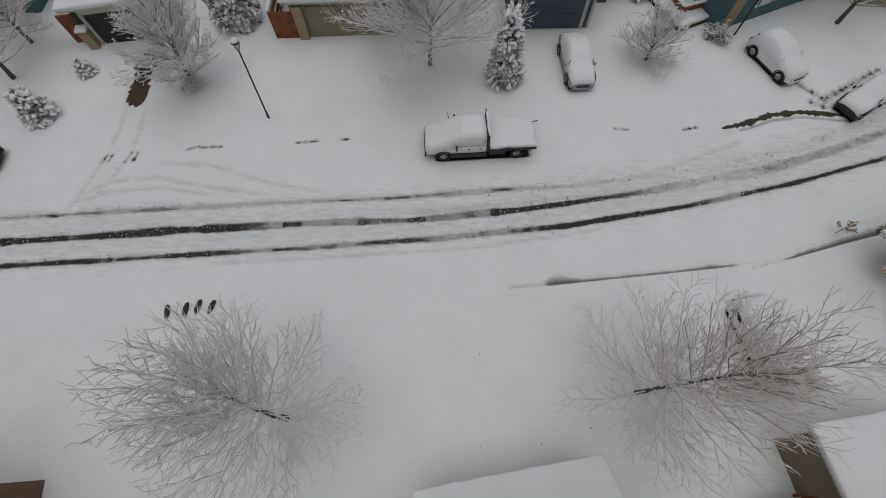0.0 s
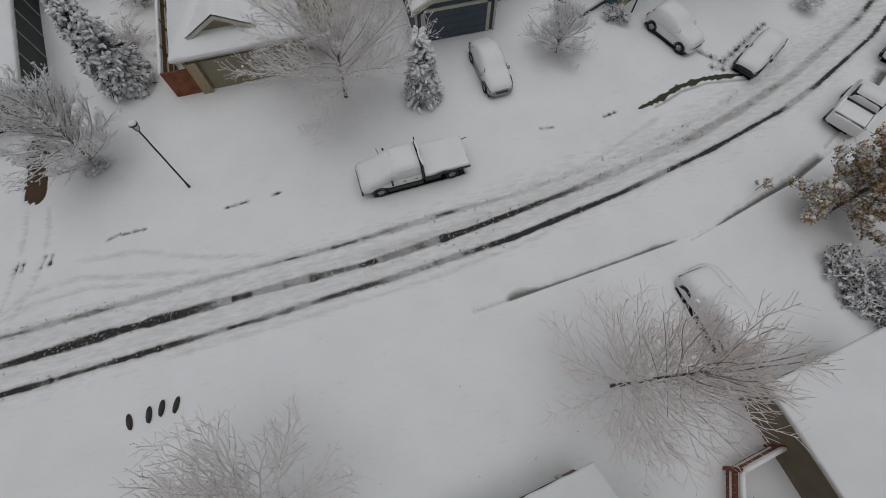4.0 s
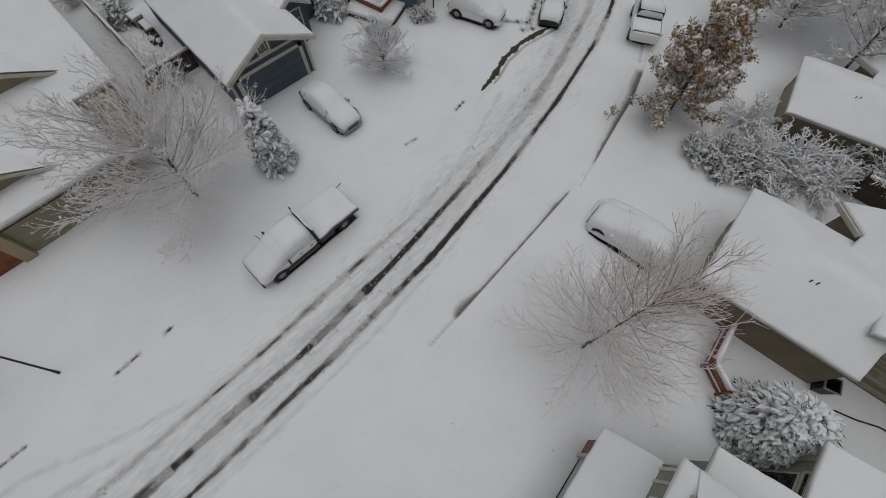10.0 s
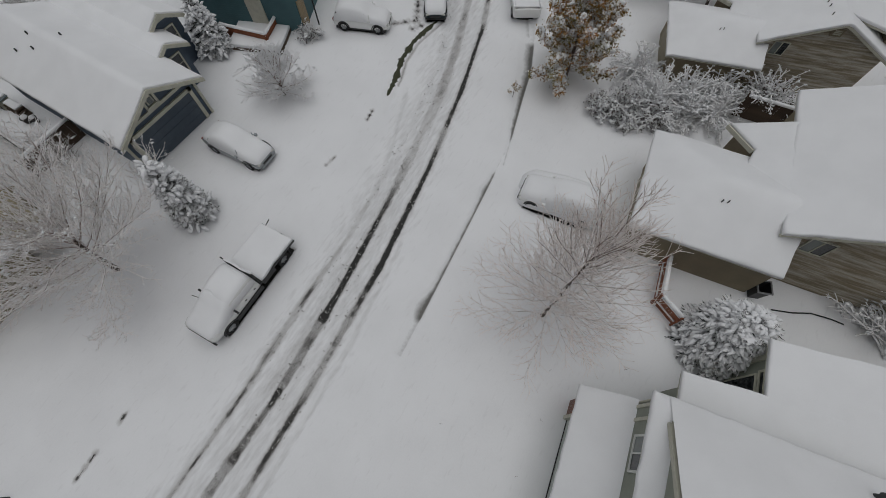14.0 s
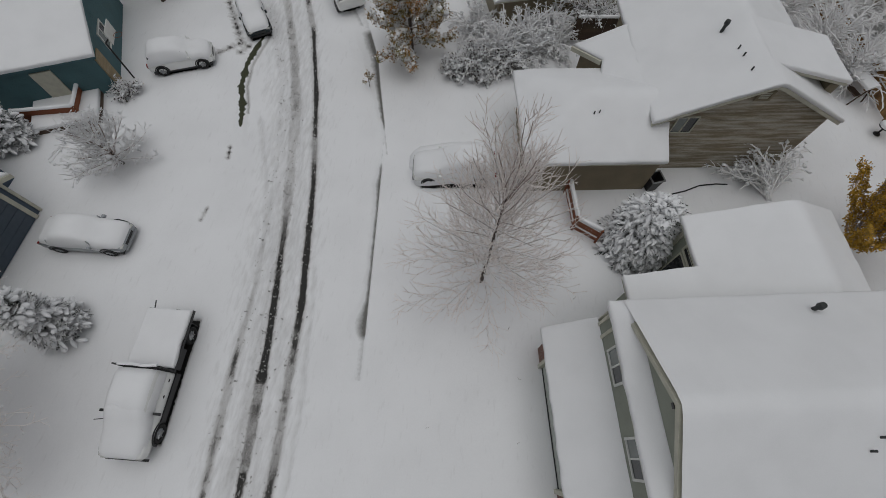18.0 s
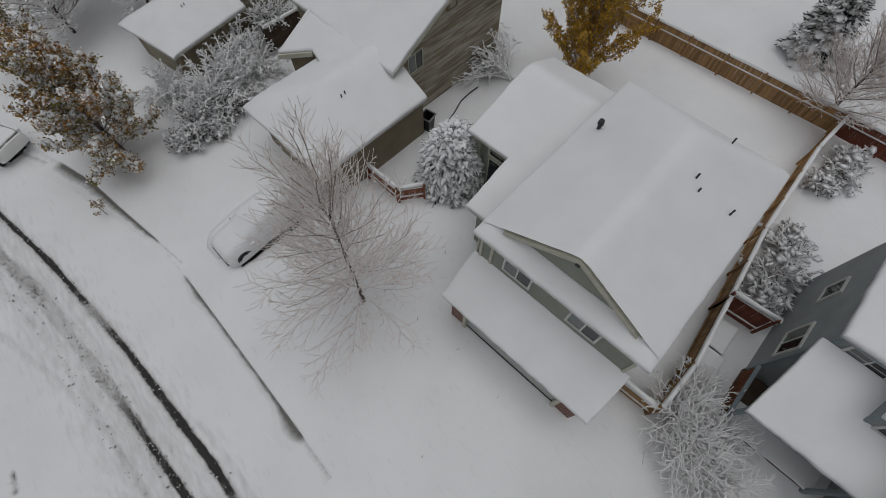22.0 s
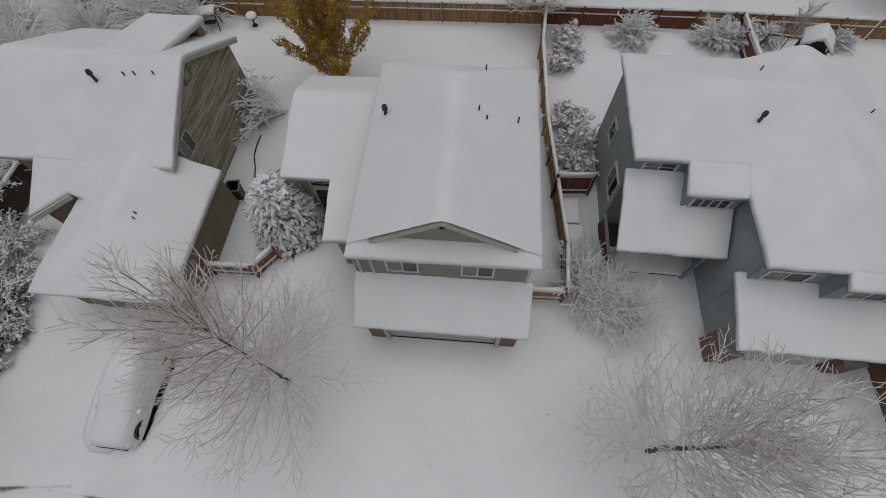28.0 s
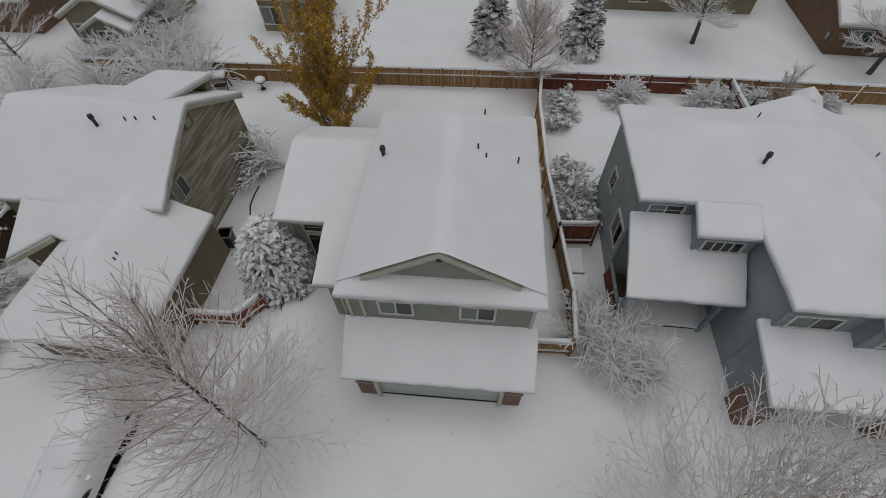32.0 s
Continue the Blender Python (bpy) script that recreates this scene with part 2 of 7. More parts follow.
def boxes(*all_boxes, m=None):
    bm = bmesh.new()
    for b in all_boxes:
        box(bm, *b, m=m)
    return bm


def prism(points, y0, y1, swap=False):
    """A flat outline in x and z, drawn out along y (swap: an outline in y and z, along x)."""
    bm = bmesh.new()
    rows = [[bm.verts.new((y, x, z) if swap else (x, y, z)) for x, z in points] for y in (y0, y1)]
    bm.faces.new(rows[0])
    bm.faces.new(rows[1][::-1])
    for i in range(len(points)):
        j = (i + 1) % len(points)
        bm.faces.new((rows[0][j], rows[0][i], rows[1][i], rows[1][j]))
    bmesh.ops.recalc_face_normals(bm, faces=bm.faces)
    return bm


def loft(rings, closed=True, caps=True):
    bm = bmesh.new()
    rows = [[bm.verts.new(p) for p in r] for r in rings]
    k = len(rows[0])
    for a, b in zip(rows, rows[1:]):
        for i in range(k if closed else k - 1):
            j = (i + 1) % k
            bm.faces.new((a[i], a[j], b[j], b[i]))
    if caps:
        bm.faces.new(rows[0][::-1])
        bm.faces.new(rows[-1])
    bmesh.ops.recalc_face_normals(bm, faces=bm.faces)
    return bm


def tube(p, q, r0, r1=None, sides=8):
    p, q = Vector(p), Vector(q)
    r1 = r0 if r1 is None else r1
    t = (q - p).normalized()
    a = t.orthogonal().normalized()
    b = t.cross(a)
    ring = lambda c, r: [c + (a * math.cos(2 * math.pi * i / sides) + b * math.sin(2 * math.pi * i / sides)) * r for i in range(sides)]
    return loft([ring(p, r0), ring(q, r1)])


def merge(*bms):
    out = bmesh.new()
    for b in bms:
        me = to_mesh("piece", b)
        out.from_mesh(me)
        bpy.data.meshes.remove(me)
    return out


def steps(a, b, res, edge):
    k = min(1.0, 0.45 * (b - a) / edge[-1])
    edge = [e * k for e in edge]
    inner = max(2, int((b - a - 2 * edge[-1]) / res))
    lo = [a + e for e in edge]
    hi = [b - e for e in edge][::-1]
    mid = [a + edge[-1] + (b - a - 2 * edge[-1]) * i / inner for i in range(1, inner)]
    return lo + mid + hi


def sheet(x0, x1, y0, y1, zf, top, under, round_edges="lrfb", res=0.3, rough=0.0, seed=0.0):
    """A slab over a rectangle: its underside lies at zf - under, its top at zf + top, rounded at the free edges."""
    edge = (0.0, 0.015, 0.045, 0.11, 0.22)
    xs, ys = steps(x0, x1, res, edge), steps(y0, y1, res, edge)
    bm = bmesh.new()
    up, low = {}, {}
    for i, x in enumerate(xs):
        for j, y in enumerate(ys):
            d = min(x - x0 if "l" in round_edges else 9, x1 - x if "r" in round_edges else 9, y1 - y if "f" in round_edges else 9, y - y0 if "b" in round_edges else 9)
            s = min(1.0, d / 0.09) if rough or top > 0.1 else 1.0
            lift = top * (0.7 + 0.3 * math.sqrt(max(0.0, 1 - (1 - s) ** 2))) if s < 1 else top
            ox = oy = 0.0
            if rough:
                lift += rough * (noise.noise((x * 0.6 + seed, y * 0.6, seed)) + 0.4 * noise.noise((x * 2.1, y * 2.1 + seed, 3.0))) * s
                if d < 0.05:
                    ox = oy = 0.05 * noise.noise((x * 1.7 + seed, y * 1.7, 7.0))
            z = zf(x, y)
            up[i, j] = bm.verts.new((x + ox, y + oy, z + lift))
            low[i, j] = bm.verts.new((x + ox, y + oy, z - under))
    nx, ny = len(xs), len(ys)
    for i in range(nx - 1):
        for j in range(ny - 1):
            bm.faces.new((up[i, j], up[i + 1, j], up[i + 1, j + 1], up[i, j + 1]))
            bm.faces.new((low[i, j + 1], low[i + 1, j + 1], low[i + 1, j], low[i, j]))
    shut = lambda side: not rough or side in round_edges
    for i in range(nx - 1):
        if shut("b"):
            bm.faces.new((low[i, 0], low[i + 1, 0], up[i + 1, 0], up[i, 0]))
        if shut("f"):
            bm.faces.new((up[i, ny - 1], up[i + 1, ny - 1], low[i + 1, ny - 1], low[i, ny - 1]))
    for j in range(ny - 1):
        if shut("l"):
            bm.faces.new((up[0, j], up[0, j + 1], low[0, j + 1], low[0, j]))
        if shut("r"):
            bm.faces.new((low[nx - 1, j], low[nx - 1, j + 1], up[nx - 1, j + 1], up[nx - 1, j]))
    return bm


def roof(house, x0, x1, y0, y1, zf, snow=0.26, round_edges="lrfb", trim=None, inset=0.06, seed=0.0, res=0.3):
    """A roof slab with its fascia, and the snow that lies on it."""
    deck = part("roof", sheet(x0 + inset, x1 - inset, y0 + inset, y1 - inset, zf, 0.0, 0.2, "", 0.8), trim or TRIM, house, "painted eave boards under the roof")
    part("roof_snow", sheet(x0, x1, y0, y1, zf, snow * 0.75, 0.02, round_edges, res, 0.035, seed=seed), SNOW, deck, "thick smooth layer of fresh snow", True)
    return deck


def soft_min(sharp, *heights):
    """The lowest of several roof planes, with their meeting lines rounded as drifted snow rounds them."""
    low = min(heights)
    return low - math.log(sum(math.exp(-sharp * (v - low)) for v in heights)) / sharp


def inward(points, d):
    """An outline, counterclockwise, drawn in by d."""
    out, k = [], len(points)
    for i in range(k):
        (ax, ay), (bx, by), (cx, cy) = points[i - 1], points[i], points[(i + 1) % k]
        u, v = Vector((bx - ax, by - ay)).normalized(), Vector((cx - bx, cy - by)).normalized()
        n1, n2 = Vector((-u.y, u.x)), Vector((-v.y, v.x))
        m = (n1 + n2) / max(0.35, 1 + n1.dot(n2))
        out.append((bx + m.x * d, by + m.y * d))
    return out


def slab_roof(house, outline, zf, snow=0.2, trim=None, seed=0.0):
    """A stretch of roof over an outline of any shape: eave boards, and snow with a rounded, wavering edge."""
    core = inward(outline, 0.06)
    deck = part("roof", loft([[(x, y, zf(x, y) - 0.2) for x, y in core], [(x, y, zf(x, y)) for x, y in core]]), trim or TRIM, house, "painted eave boards under the roof")
    fine = []
    for (ax, ay), (bx, by) in zip(outline, outline[1:] + outline[:1]):
        k = max(1, round(math.hypot(bx - ax, by - ay) / 0.35))
        for i in range(k):
            x, y = ax + (bx - ax) * i / k, ay + (by - ay) * i / k
            fine.append((x + 0.025 * noise.noise((x * 2, y * 2, seed)), y + 0.025 * noise.noise((x * 2, y * 2, seed + 5))))
    rings = [[(x, y, zf(x, y) + lift) for x, y in inward(fine, d)] for d, lift in ((0.0, -0.02), (0.0, 0.68 * snow), (0.025, 0.88 * snow), (0.075, snow), (0.2, snow + 0.008))]
    part("roof_snow", loft(rings), SNOW, deck, "thick smooth layer of fresh snow", True)
    return deck


def window(house, x, y, z, w, h, turn=0.0, frame_mat=None, cols=2, rows=1, glass=None, border=0.1):
    """A window on a wall that faces local +y before the turn; x, y, z is its centre on the wall."""
    m = pose(x, y, z, 0, 0, turn)
    b, d = border, 0.07
    bm = bmesh.new()
    loops = [[bm.verts.new(m @ Vector((sx * (w / 2 + o), y, sz * (h / 2 + o)))) for sx, sz in ((-1, -1), (1, -1), (1, 1), (-1, 1))] for o, y in ((b, 0.0), (b, d), (0.0, d), (0.0, 0.0))]
    for p, q in zip(loops, loops[1:] + loops[:1]):
        for i in range(4):
            bm.faces.new((p[i], p[(i + 1) % 4], q[(i + 1) % 4], q[i]))
    bmesh.ops.recalc_face_normals(bm, faces=bm.faces)
    win = part("window", bm, frame_mat or TRIM_WHITE, house)
    for c in range(1, cols):
        part("mullion", boxes((-w / 2 + w * c / cols - 0.03, -w / 2 + w * c / cols + 0.03, 0, d * 0.8, -h / 2, h / 2), m=m), frame_mat or TRIM_WHITE, win)
    for r in range(1, rows):
        part("glazing_bar", boxes((-w / 2, w / 2, 0.02, d * 0.6, -h / 2 + h * r / rows - 0.015, -h / 2 + h * r / rows + 0.015), m=m), frame_mat or TRIM_WHITE, win)
    for c in range(cols):
        pane = boxes((-w / 2 + w * c / cols, -w / 2 + w * (c + 1) / cols, 0.01, 0.03, -h / 2, h / 2), m=m)
        part("pane", pane, (glass or (GLASS, CURTAIN))[c % 2], win)
    return win


def vent(house, x, y, z, h=0.5, r=0.07, cap=False):
    bm = tube((x, y, z - 0.4), (x, y, z + h), r, sides=10)
    if cap:
        bm = merge(bm, tube((x, y, z + h), (x, y, z + h + 0.18), r * 1.7, r * 1.4, 10))
    part("vent_pipe", bm, VENT_METAL, house, "dark metal vent pipe through the snow")


# ---- ground ----
def along(px, py, line):
    """Distance to a line of points and the way along it, for arrays."""
    best, pos, at = np.full(px.shape, 1e9), np.zeros(px.shape), 0.0
    side = np.zeros(px.shape)
    for (ax, ay), (bx, by) in zip(line, line[1:]):
        dx, dy = bx - ax, by - ay
        ll = math.hypot(dx, dy)
        t = np.clip(((px - ax) * dx + (py - ay) * dy) / ll**2, 0, 1)
        d = np.hypot(px - ax - t * dx, py - ay - t * dy)
        near = d < best
        best = np.where(near, d, best)
        pos = np.where(near, at + t * ll, pos)
        side = np.where(near, ((px - ax) * -dy + (py - ay) * dx) / ll, side)
        at += ll
    return best, pos, side, at


def waves(s, seed, *lengths):
    return sum(np.sin(s * 2 * math.pi / w + seed * (3.1 + i) + 2.0 * np.sin(s / w * 1.7 + seed)) for i, w in enumerate(lengths)) / len(lengths)


def ragged(s, seed, step):
    """An uneven run of values along a way, with no rhythm."""
    rng = np.random.default_rng(seed)
    knots = np.cumsum(rng.exponential(step, int(220 / step))) - 5
    return np.interp(s, knots, rng.random(len(knots)))


TRACK_SOUTH = [(-70, 7.2), (-40, 7.9), (-22.4, 8.6), (-14, 9.06), (-6.8, 9.42), (0.5, 9.97), (6.6, 10.56), (13, 11.6), (19.5, 13.05), (25, 14.6), (28, 15.75), (34, 18.6), (44, 25), (60, 38)]
TRACK_MID = [(-70, 8.4), (-40, 9.2), (-23, 9.95), (-14.3, 10.52), (-5.5, 10.9), (-1.6, 10.98), (4.1, 11.55), (9.7, 12.35), (14.6, 13.25), (18.1, 13.95), (22, 15.05), (27.1, 16.9), (34, 20.2), (44, 26.6), (60, 39.5)]
TRACK_NORTH = [(-70, 9.9), (-40, 10.8), (-23.6, 11.38), (-17.7, 11.72), (-10.2, 12.08), (-2.5, 12.36), (3.3, 12.84), (7.2, 13.0), (11.1, 13.6), (14.3, 14.05), (17.7, 14.6), (21, 15.6), (27, 18.2)]
TRACK_FOURTH = [(-4, 11.3), (0, 11.55), (4.2, 11.95), (8, 12.3), (12, 13.1), (16, 14.1), (20, 15.1), (25, 17.1), (34, 21.4), (44, 28)]
KERB_A = [(4.95, 7.22), (8.0, 7.5), (11.4, 7.83), (14.9, 8.17)]
KERB_B = [(17.25, 8.43), (20.7, 9.35), (23.0, 9.9), (25.5, 10.9)]
KERB_C = [(27.6, 12.4), (31.0, 14.3), (33.2, 15.7)]
GRASS_EDGE = [(16.4, 16.75), (17.9, 17.12), (19.5, 17.72), (21.3, 17.93), (22.5, 17.82), (25.0, 17.45)]
BED = [(-18.75, 19.7), (-18.85, 21.4), (-18.95, 23.0)]
MARKS = [((-8.4, 16.12), (-7.2, 16.22)), ((-5.8, 16.33), (-5.35, 16.38)), ((10.15, 16.86), (10.9, 16.77)), ((14.2, 16.8), (15.0, 16.92)), ((-14.7, 15.7), (-14.0, 15.95)), ((-13.9, 15.85), (-12.7, 15.9)),
         ((-19.15, 15.5), (-19.35, 14.95)), ((-18.85, 15.55), (-18.95, 15.0)), ((-17.8, 15.55), (-18.05, 14.95)), ((-17.45, 15.55), (-17.55, 15.05)), ((22.6, 19.7), (23.2, 18.9)), ((23.2, 18.9), (24.6, 19.7)), ((24.6, 19.7), (27.5, 21.3)), ((22.0, 20.3), (22.7, 19.4)), ((22.4, 18.7), (23.1, 18.3))]
RUTS = [[(-19.2, 15.6), (-19.5, 13.9), (-20.2, 12.0), (-22, 10.5)], [(-17.9, 15.6), (-18.4, 13.8), (-19.6, 11.9)], [(-19.1, 19.0), (-19.0, 17.2), (-19.2, 15.5)], [(-18.0, 19.0), (-17.8, 17.2), (-17.9, 15.5)],
        [(-20.5, 12.3), (-18.5, 13.6), (-16, 13.9), (-13, 13.2), (-9, 12.6)], [(-20.8, 12.0), (-18.4, 13.0), (-15.5, 13.2), (-12, 12.6)], [(-16.5, 14.9), (-13, 14.6), (-9.5, 13.4), (-6, 12.7)], [(-12, 8.6), (-5, 8.9), (2, 9.4), (9, 10.4)], [(9.0, 12.9), (14, 14.6), (18, 16.2)], [(3, 10.8), (9, 11.6), (15, 12.9), (21, 14.5)]]


# snow-free patches under vehicles, darkened in colour for the shade beneath them
BARE_SHADED = [(2.3, 15.6, 2.6, 5.4, 1.6), (8.42, 21.8, -87, 3.3, 1.35), (20.95, 21.85, -68, 3.1, 1.35), (25.3, 18.6, 31, 3.5, 1.4), (14.3, 4.1, 97, 3.6, 1.3), (28.5, 13.2, 31, 3.0, 1.3), (34.9, 17.0, 36, 3.4, 1.4)]


def spread(lo, hi, step):
    return list(np.arange(lo, hi, step))


def ground():
    far = [60, 90, 140, 220, 400, 800, 2000]
    xs = [-v for v in far[::-1]] + spread(-58, -27, 1.0) + spread(-27, 38, 0.1) + spread(38, 58, 0.8) + far
    ys = [-v for v in far[::-1]] + spread(-58, -30, 1.0) + spread(-30, 5.5, 0.22) + spread(5.5, 18.3, 0.07) + spread(18.3, 36, 0.2) + spread(36, 58, 1.0) + far
    xs, ys = np.array(sorted(xs)), np.array(sorted(ys))
    gx, gy = np.meshgrid(xs, ys, indexing="ij")
    px, py = gx.ravel(), gy.ravel()
    z = 0.035 * np.sin(px * 0.31 + 1.2 * np.sin(py * 0.23)) * np.sin(py * 0.37 + 0.8) + 0.02 * np.sin(px * 0.9 + py * 0.5) * np.sin(py * 0.8 - px * 0.2)
    slush, wet_shade, soil, turf = (np.zeros(px.shape) for _ in range(4))

    def band(line, reach):
        xs_, ys_ = [p[0] for p in line], [p[1] for p in line]
        pick = np.nonzero((px > min(xs_) - reach) & (px < max(xs_) + reach) & (py > min(ys_) - reach) & (py < max(ys_) + reach))[0]
        return (pick, *along(px[pick], py[pick], line))

    # the carriageway is packed lower than the verges
    pick, d, s, side, _ = band(TRACK_MID, 8)
    z[pick] -= 0.07 * np.clip(1 - (d / 3.6) ** 4, 0, 1)
    slush[pick] = np.maximum(slush[pick], 0.2 * np.clip(1.3 - d / 2.0, 0, 1))
    for n, (line, dark, wide) in enumerate(((TRACK_SOUTH, 1.0, 0.13), (TRACK_MID, 1.06, 0.19), (TRACK_NORTH, 0.88, 0.11), (TRACK_FOURTH, 0.6, 0.16))):
        pick, d, s, side, whole = band(line, 1.5)
        d = np.abs(d + 0.03 * waves(s, n, 1.3, 0.37, 4.1))
        ends = np.clip(np.minimum(s, whole - s) / 3.0, 0, 1)
        far_end = np.clip((px[pick] - 3) / 11, 0, 1)
        fade = 1.0 - far_end * (0.05, 0.3, 0.72, 0.55)[n]
        w = wide * (0.8 + 0.7 * ragged(s, n + 33, 2.2))
        bared = np.clip((0.55 * ragged(s, n + 3, 5.0) + 0.3 * ragged(s, n + 13, 1.2) + 0.15 * ragged(s, n + 23, 0.3) - (0.28, 0.36, 0.42, 0.52)[n]) * 2.6, 0, 1)
        force = fade * dark * ends
        slush[pick] = np.maximum(slush[pick], force * (0.56 * np.clip((1.35 - d / w) * 3, 0, 1) + 0.44 * bared * np.clip((1.1 - d / (0.8 * w)) * 2.2, 0, 1)))
        slush[pick] = np.maximum(slush[pick], 0.42 * fade * ends * dark * np.clip(1.1 - d / 0.42, 0, 1))
        z[pick] -= 0.055 * ends * np.exp(-((d / (w * 1.3)) ** 2)) - 0.02 * ends * np.exp(-(((d - 0.36) / 0.12) ** 2)) * (1 + 0.7 * waves(s, n, 0.5, 0.21))
    for n, line in enumerate(RUTS):
        pick, d, s, side, whole = band(line, 0.8)
        z[pick] -= 0.08 * np.clip(np.minimum(s, whole - s) / 0.8, 0, 1) * np.exp(-((d / 0.15) ** 2))
        slush[pick] = np.maximum(slush[pick], 0.24 * np.clip(np.minimum(s, whole - s) / 0.8, 0, 1) * np.exp(-((d / 0.16) ** 2)))
    # kerb gaps: the grey is wet ground plus the kerb's shadow, painted in
    for n, (line, wide) in enumerate(((KERB_A, 0.0), (KERB_B, 0.2), (KERB_C, 0.2))):
        pick, d, s, side, whole = band(line, 1.8)
        broad = (0.13 + 0.42 * np.exp(-(((s - 0.8) / 0.9) ** 2)) + 0.12 * np.exp(-(((s - 8.6) / 0.5) ** 2)) + 0.03 * waves(s, 2, 1.9, 0.8)) if n == 0 else (0.12 + 0.5 * np.clip(s / 7, 0, 1) + 0.06 * waves(s, 4, 2.7, 1.1) + (0.25 if n == 2 else 0.0))
        ends = np.clip(np.minimum(s + 0.2, whole - s + 0.15) / 0.5, 0, 1)
        cut = np.where(side < 0, np.clip(1 + side / 0.07, 0, 1), np.clip(1 - side / (broad * 1.6), 0, 1) ** 0.8)
        z[pick] -= 0.17 * cut * ends
        wet_shade[pick] = np.maximum(wet_shade[pick], ends * np.where(side < 0, np.clip(1 + side / 0.08, 0, 1), np.clip(1.15 - side / broad, 0, 1)))
    for n, (a, b) in enumerate(MARKS):
        pick, d, s, side, whole = band([a, b], 0.8)
        w = (0.24 if 10 <= n < 15 else 0.12) * (1 + 0.5 * waves(s, n * 1.7, 0.5, 0.23))
        z[pick] -= 0.06 * np.exp(-((d / 0.11) ** 2))
        slush[pick] = np.maximum(slush[pick], 0.85 * np.clip(1.3 - d / w, 0, 1) * (0.75 + 0.25 * waves(s, n, 0.4, 0.9)))
    pick, d, s, side, whole = band(GRASS_EDGE, 1.2)
    w = (0.2 + 0.09 * waves(s, 3, 1.7, 0.6)) * np.clip(np.minimum(s + 0.3, (whole - s) * 0.35) / 0.9, 0.1, 1)
    turf[pick] = np.clip(1.4 - d / w, 0, 1)
    z[pick] += 0.10 * np.exp(-((d / 0.3) ** 2)) - 0.05 * np.exp(-(((side + 0.35) / 0.12) ** 2))
    slush[pick] = np.maximum(slush[pick], 0.6 * np.exp(-(((side + 0.33) / 0.09) ** 2)) * (s < 8) * (s > 1))
    pick, d, s, side, whole = band(BED, 1.6)
    w = 0.62 + 0.14 * waves(s, 2, 1.9, 0.7) + 0.06 * waves(px[pick] * 3 + py[pick] * 5, 1, 1.3)
    soil[pick] = np.clip((w - d) / 0.05, 0, 1)
    z[pick] -= 0.14 * np.clip((w + 0.05 - d) / 0.12, 0, 1)
    # bare ground under the parked vehicles, its black also painting their shadow there
    for cx, cy, turn, ln, wd in BARE_SHADED:
        c_, s_ = math.cos(radians(turn)), math.sin(radians(turn))
        u, v = (px - cx) * c_ + (py - cy) * s_, -(px - cx) * s_ + (py - cy) * c_
        inside = np.clip((np.minimum(ln / 2 - np.abs(u), wd / 2 - np.abs(v)) + 0.02 * waves(u * 3 + v * 2, 1, 1.1, 0.5)) / 0.09, 0, 1)
        slush = np.maximum(slush, inside)
        z -= 0.1 * inside
    rng = np.random.default_rng(3)
    z += rng.normal(0, 1, z.shape) * 0.012 * np.clip(slush * 3, 0, 1)
    me = bpy.data.meshes.new("ground")
    ny = len(ys)
    i, j = np.meshgrid(np.arange(len(xs) - 1), np.arange(ny - 1), indexing="ij")
    q = (i * ny + j).ravel()
    me.from_pydata(np.stack([px, py, z], 1).tolist(), [], np.stack([q, q + ny, q + ny + 1, q + 1], 1).tolist())
    for name, values in (("slush", slush), ("wet_shade", wet_shade), ("soil", soil), ("turf", turf)):
        a = me.attributes.new(name, "FLOAT", "POINT")
        a.data.foreach_set("value", values.astype(np.float32))
    me.shade_smooth()
    return me


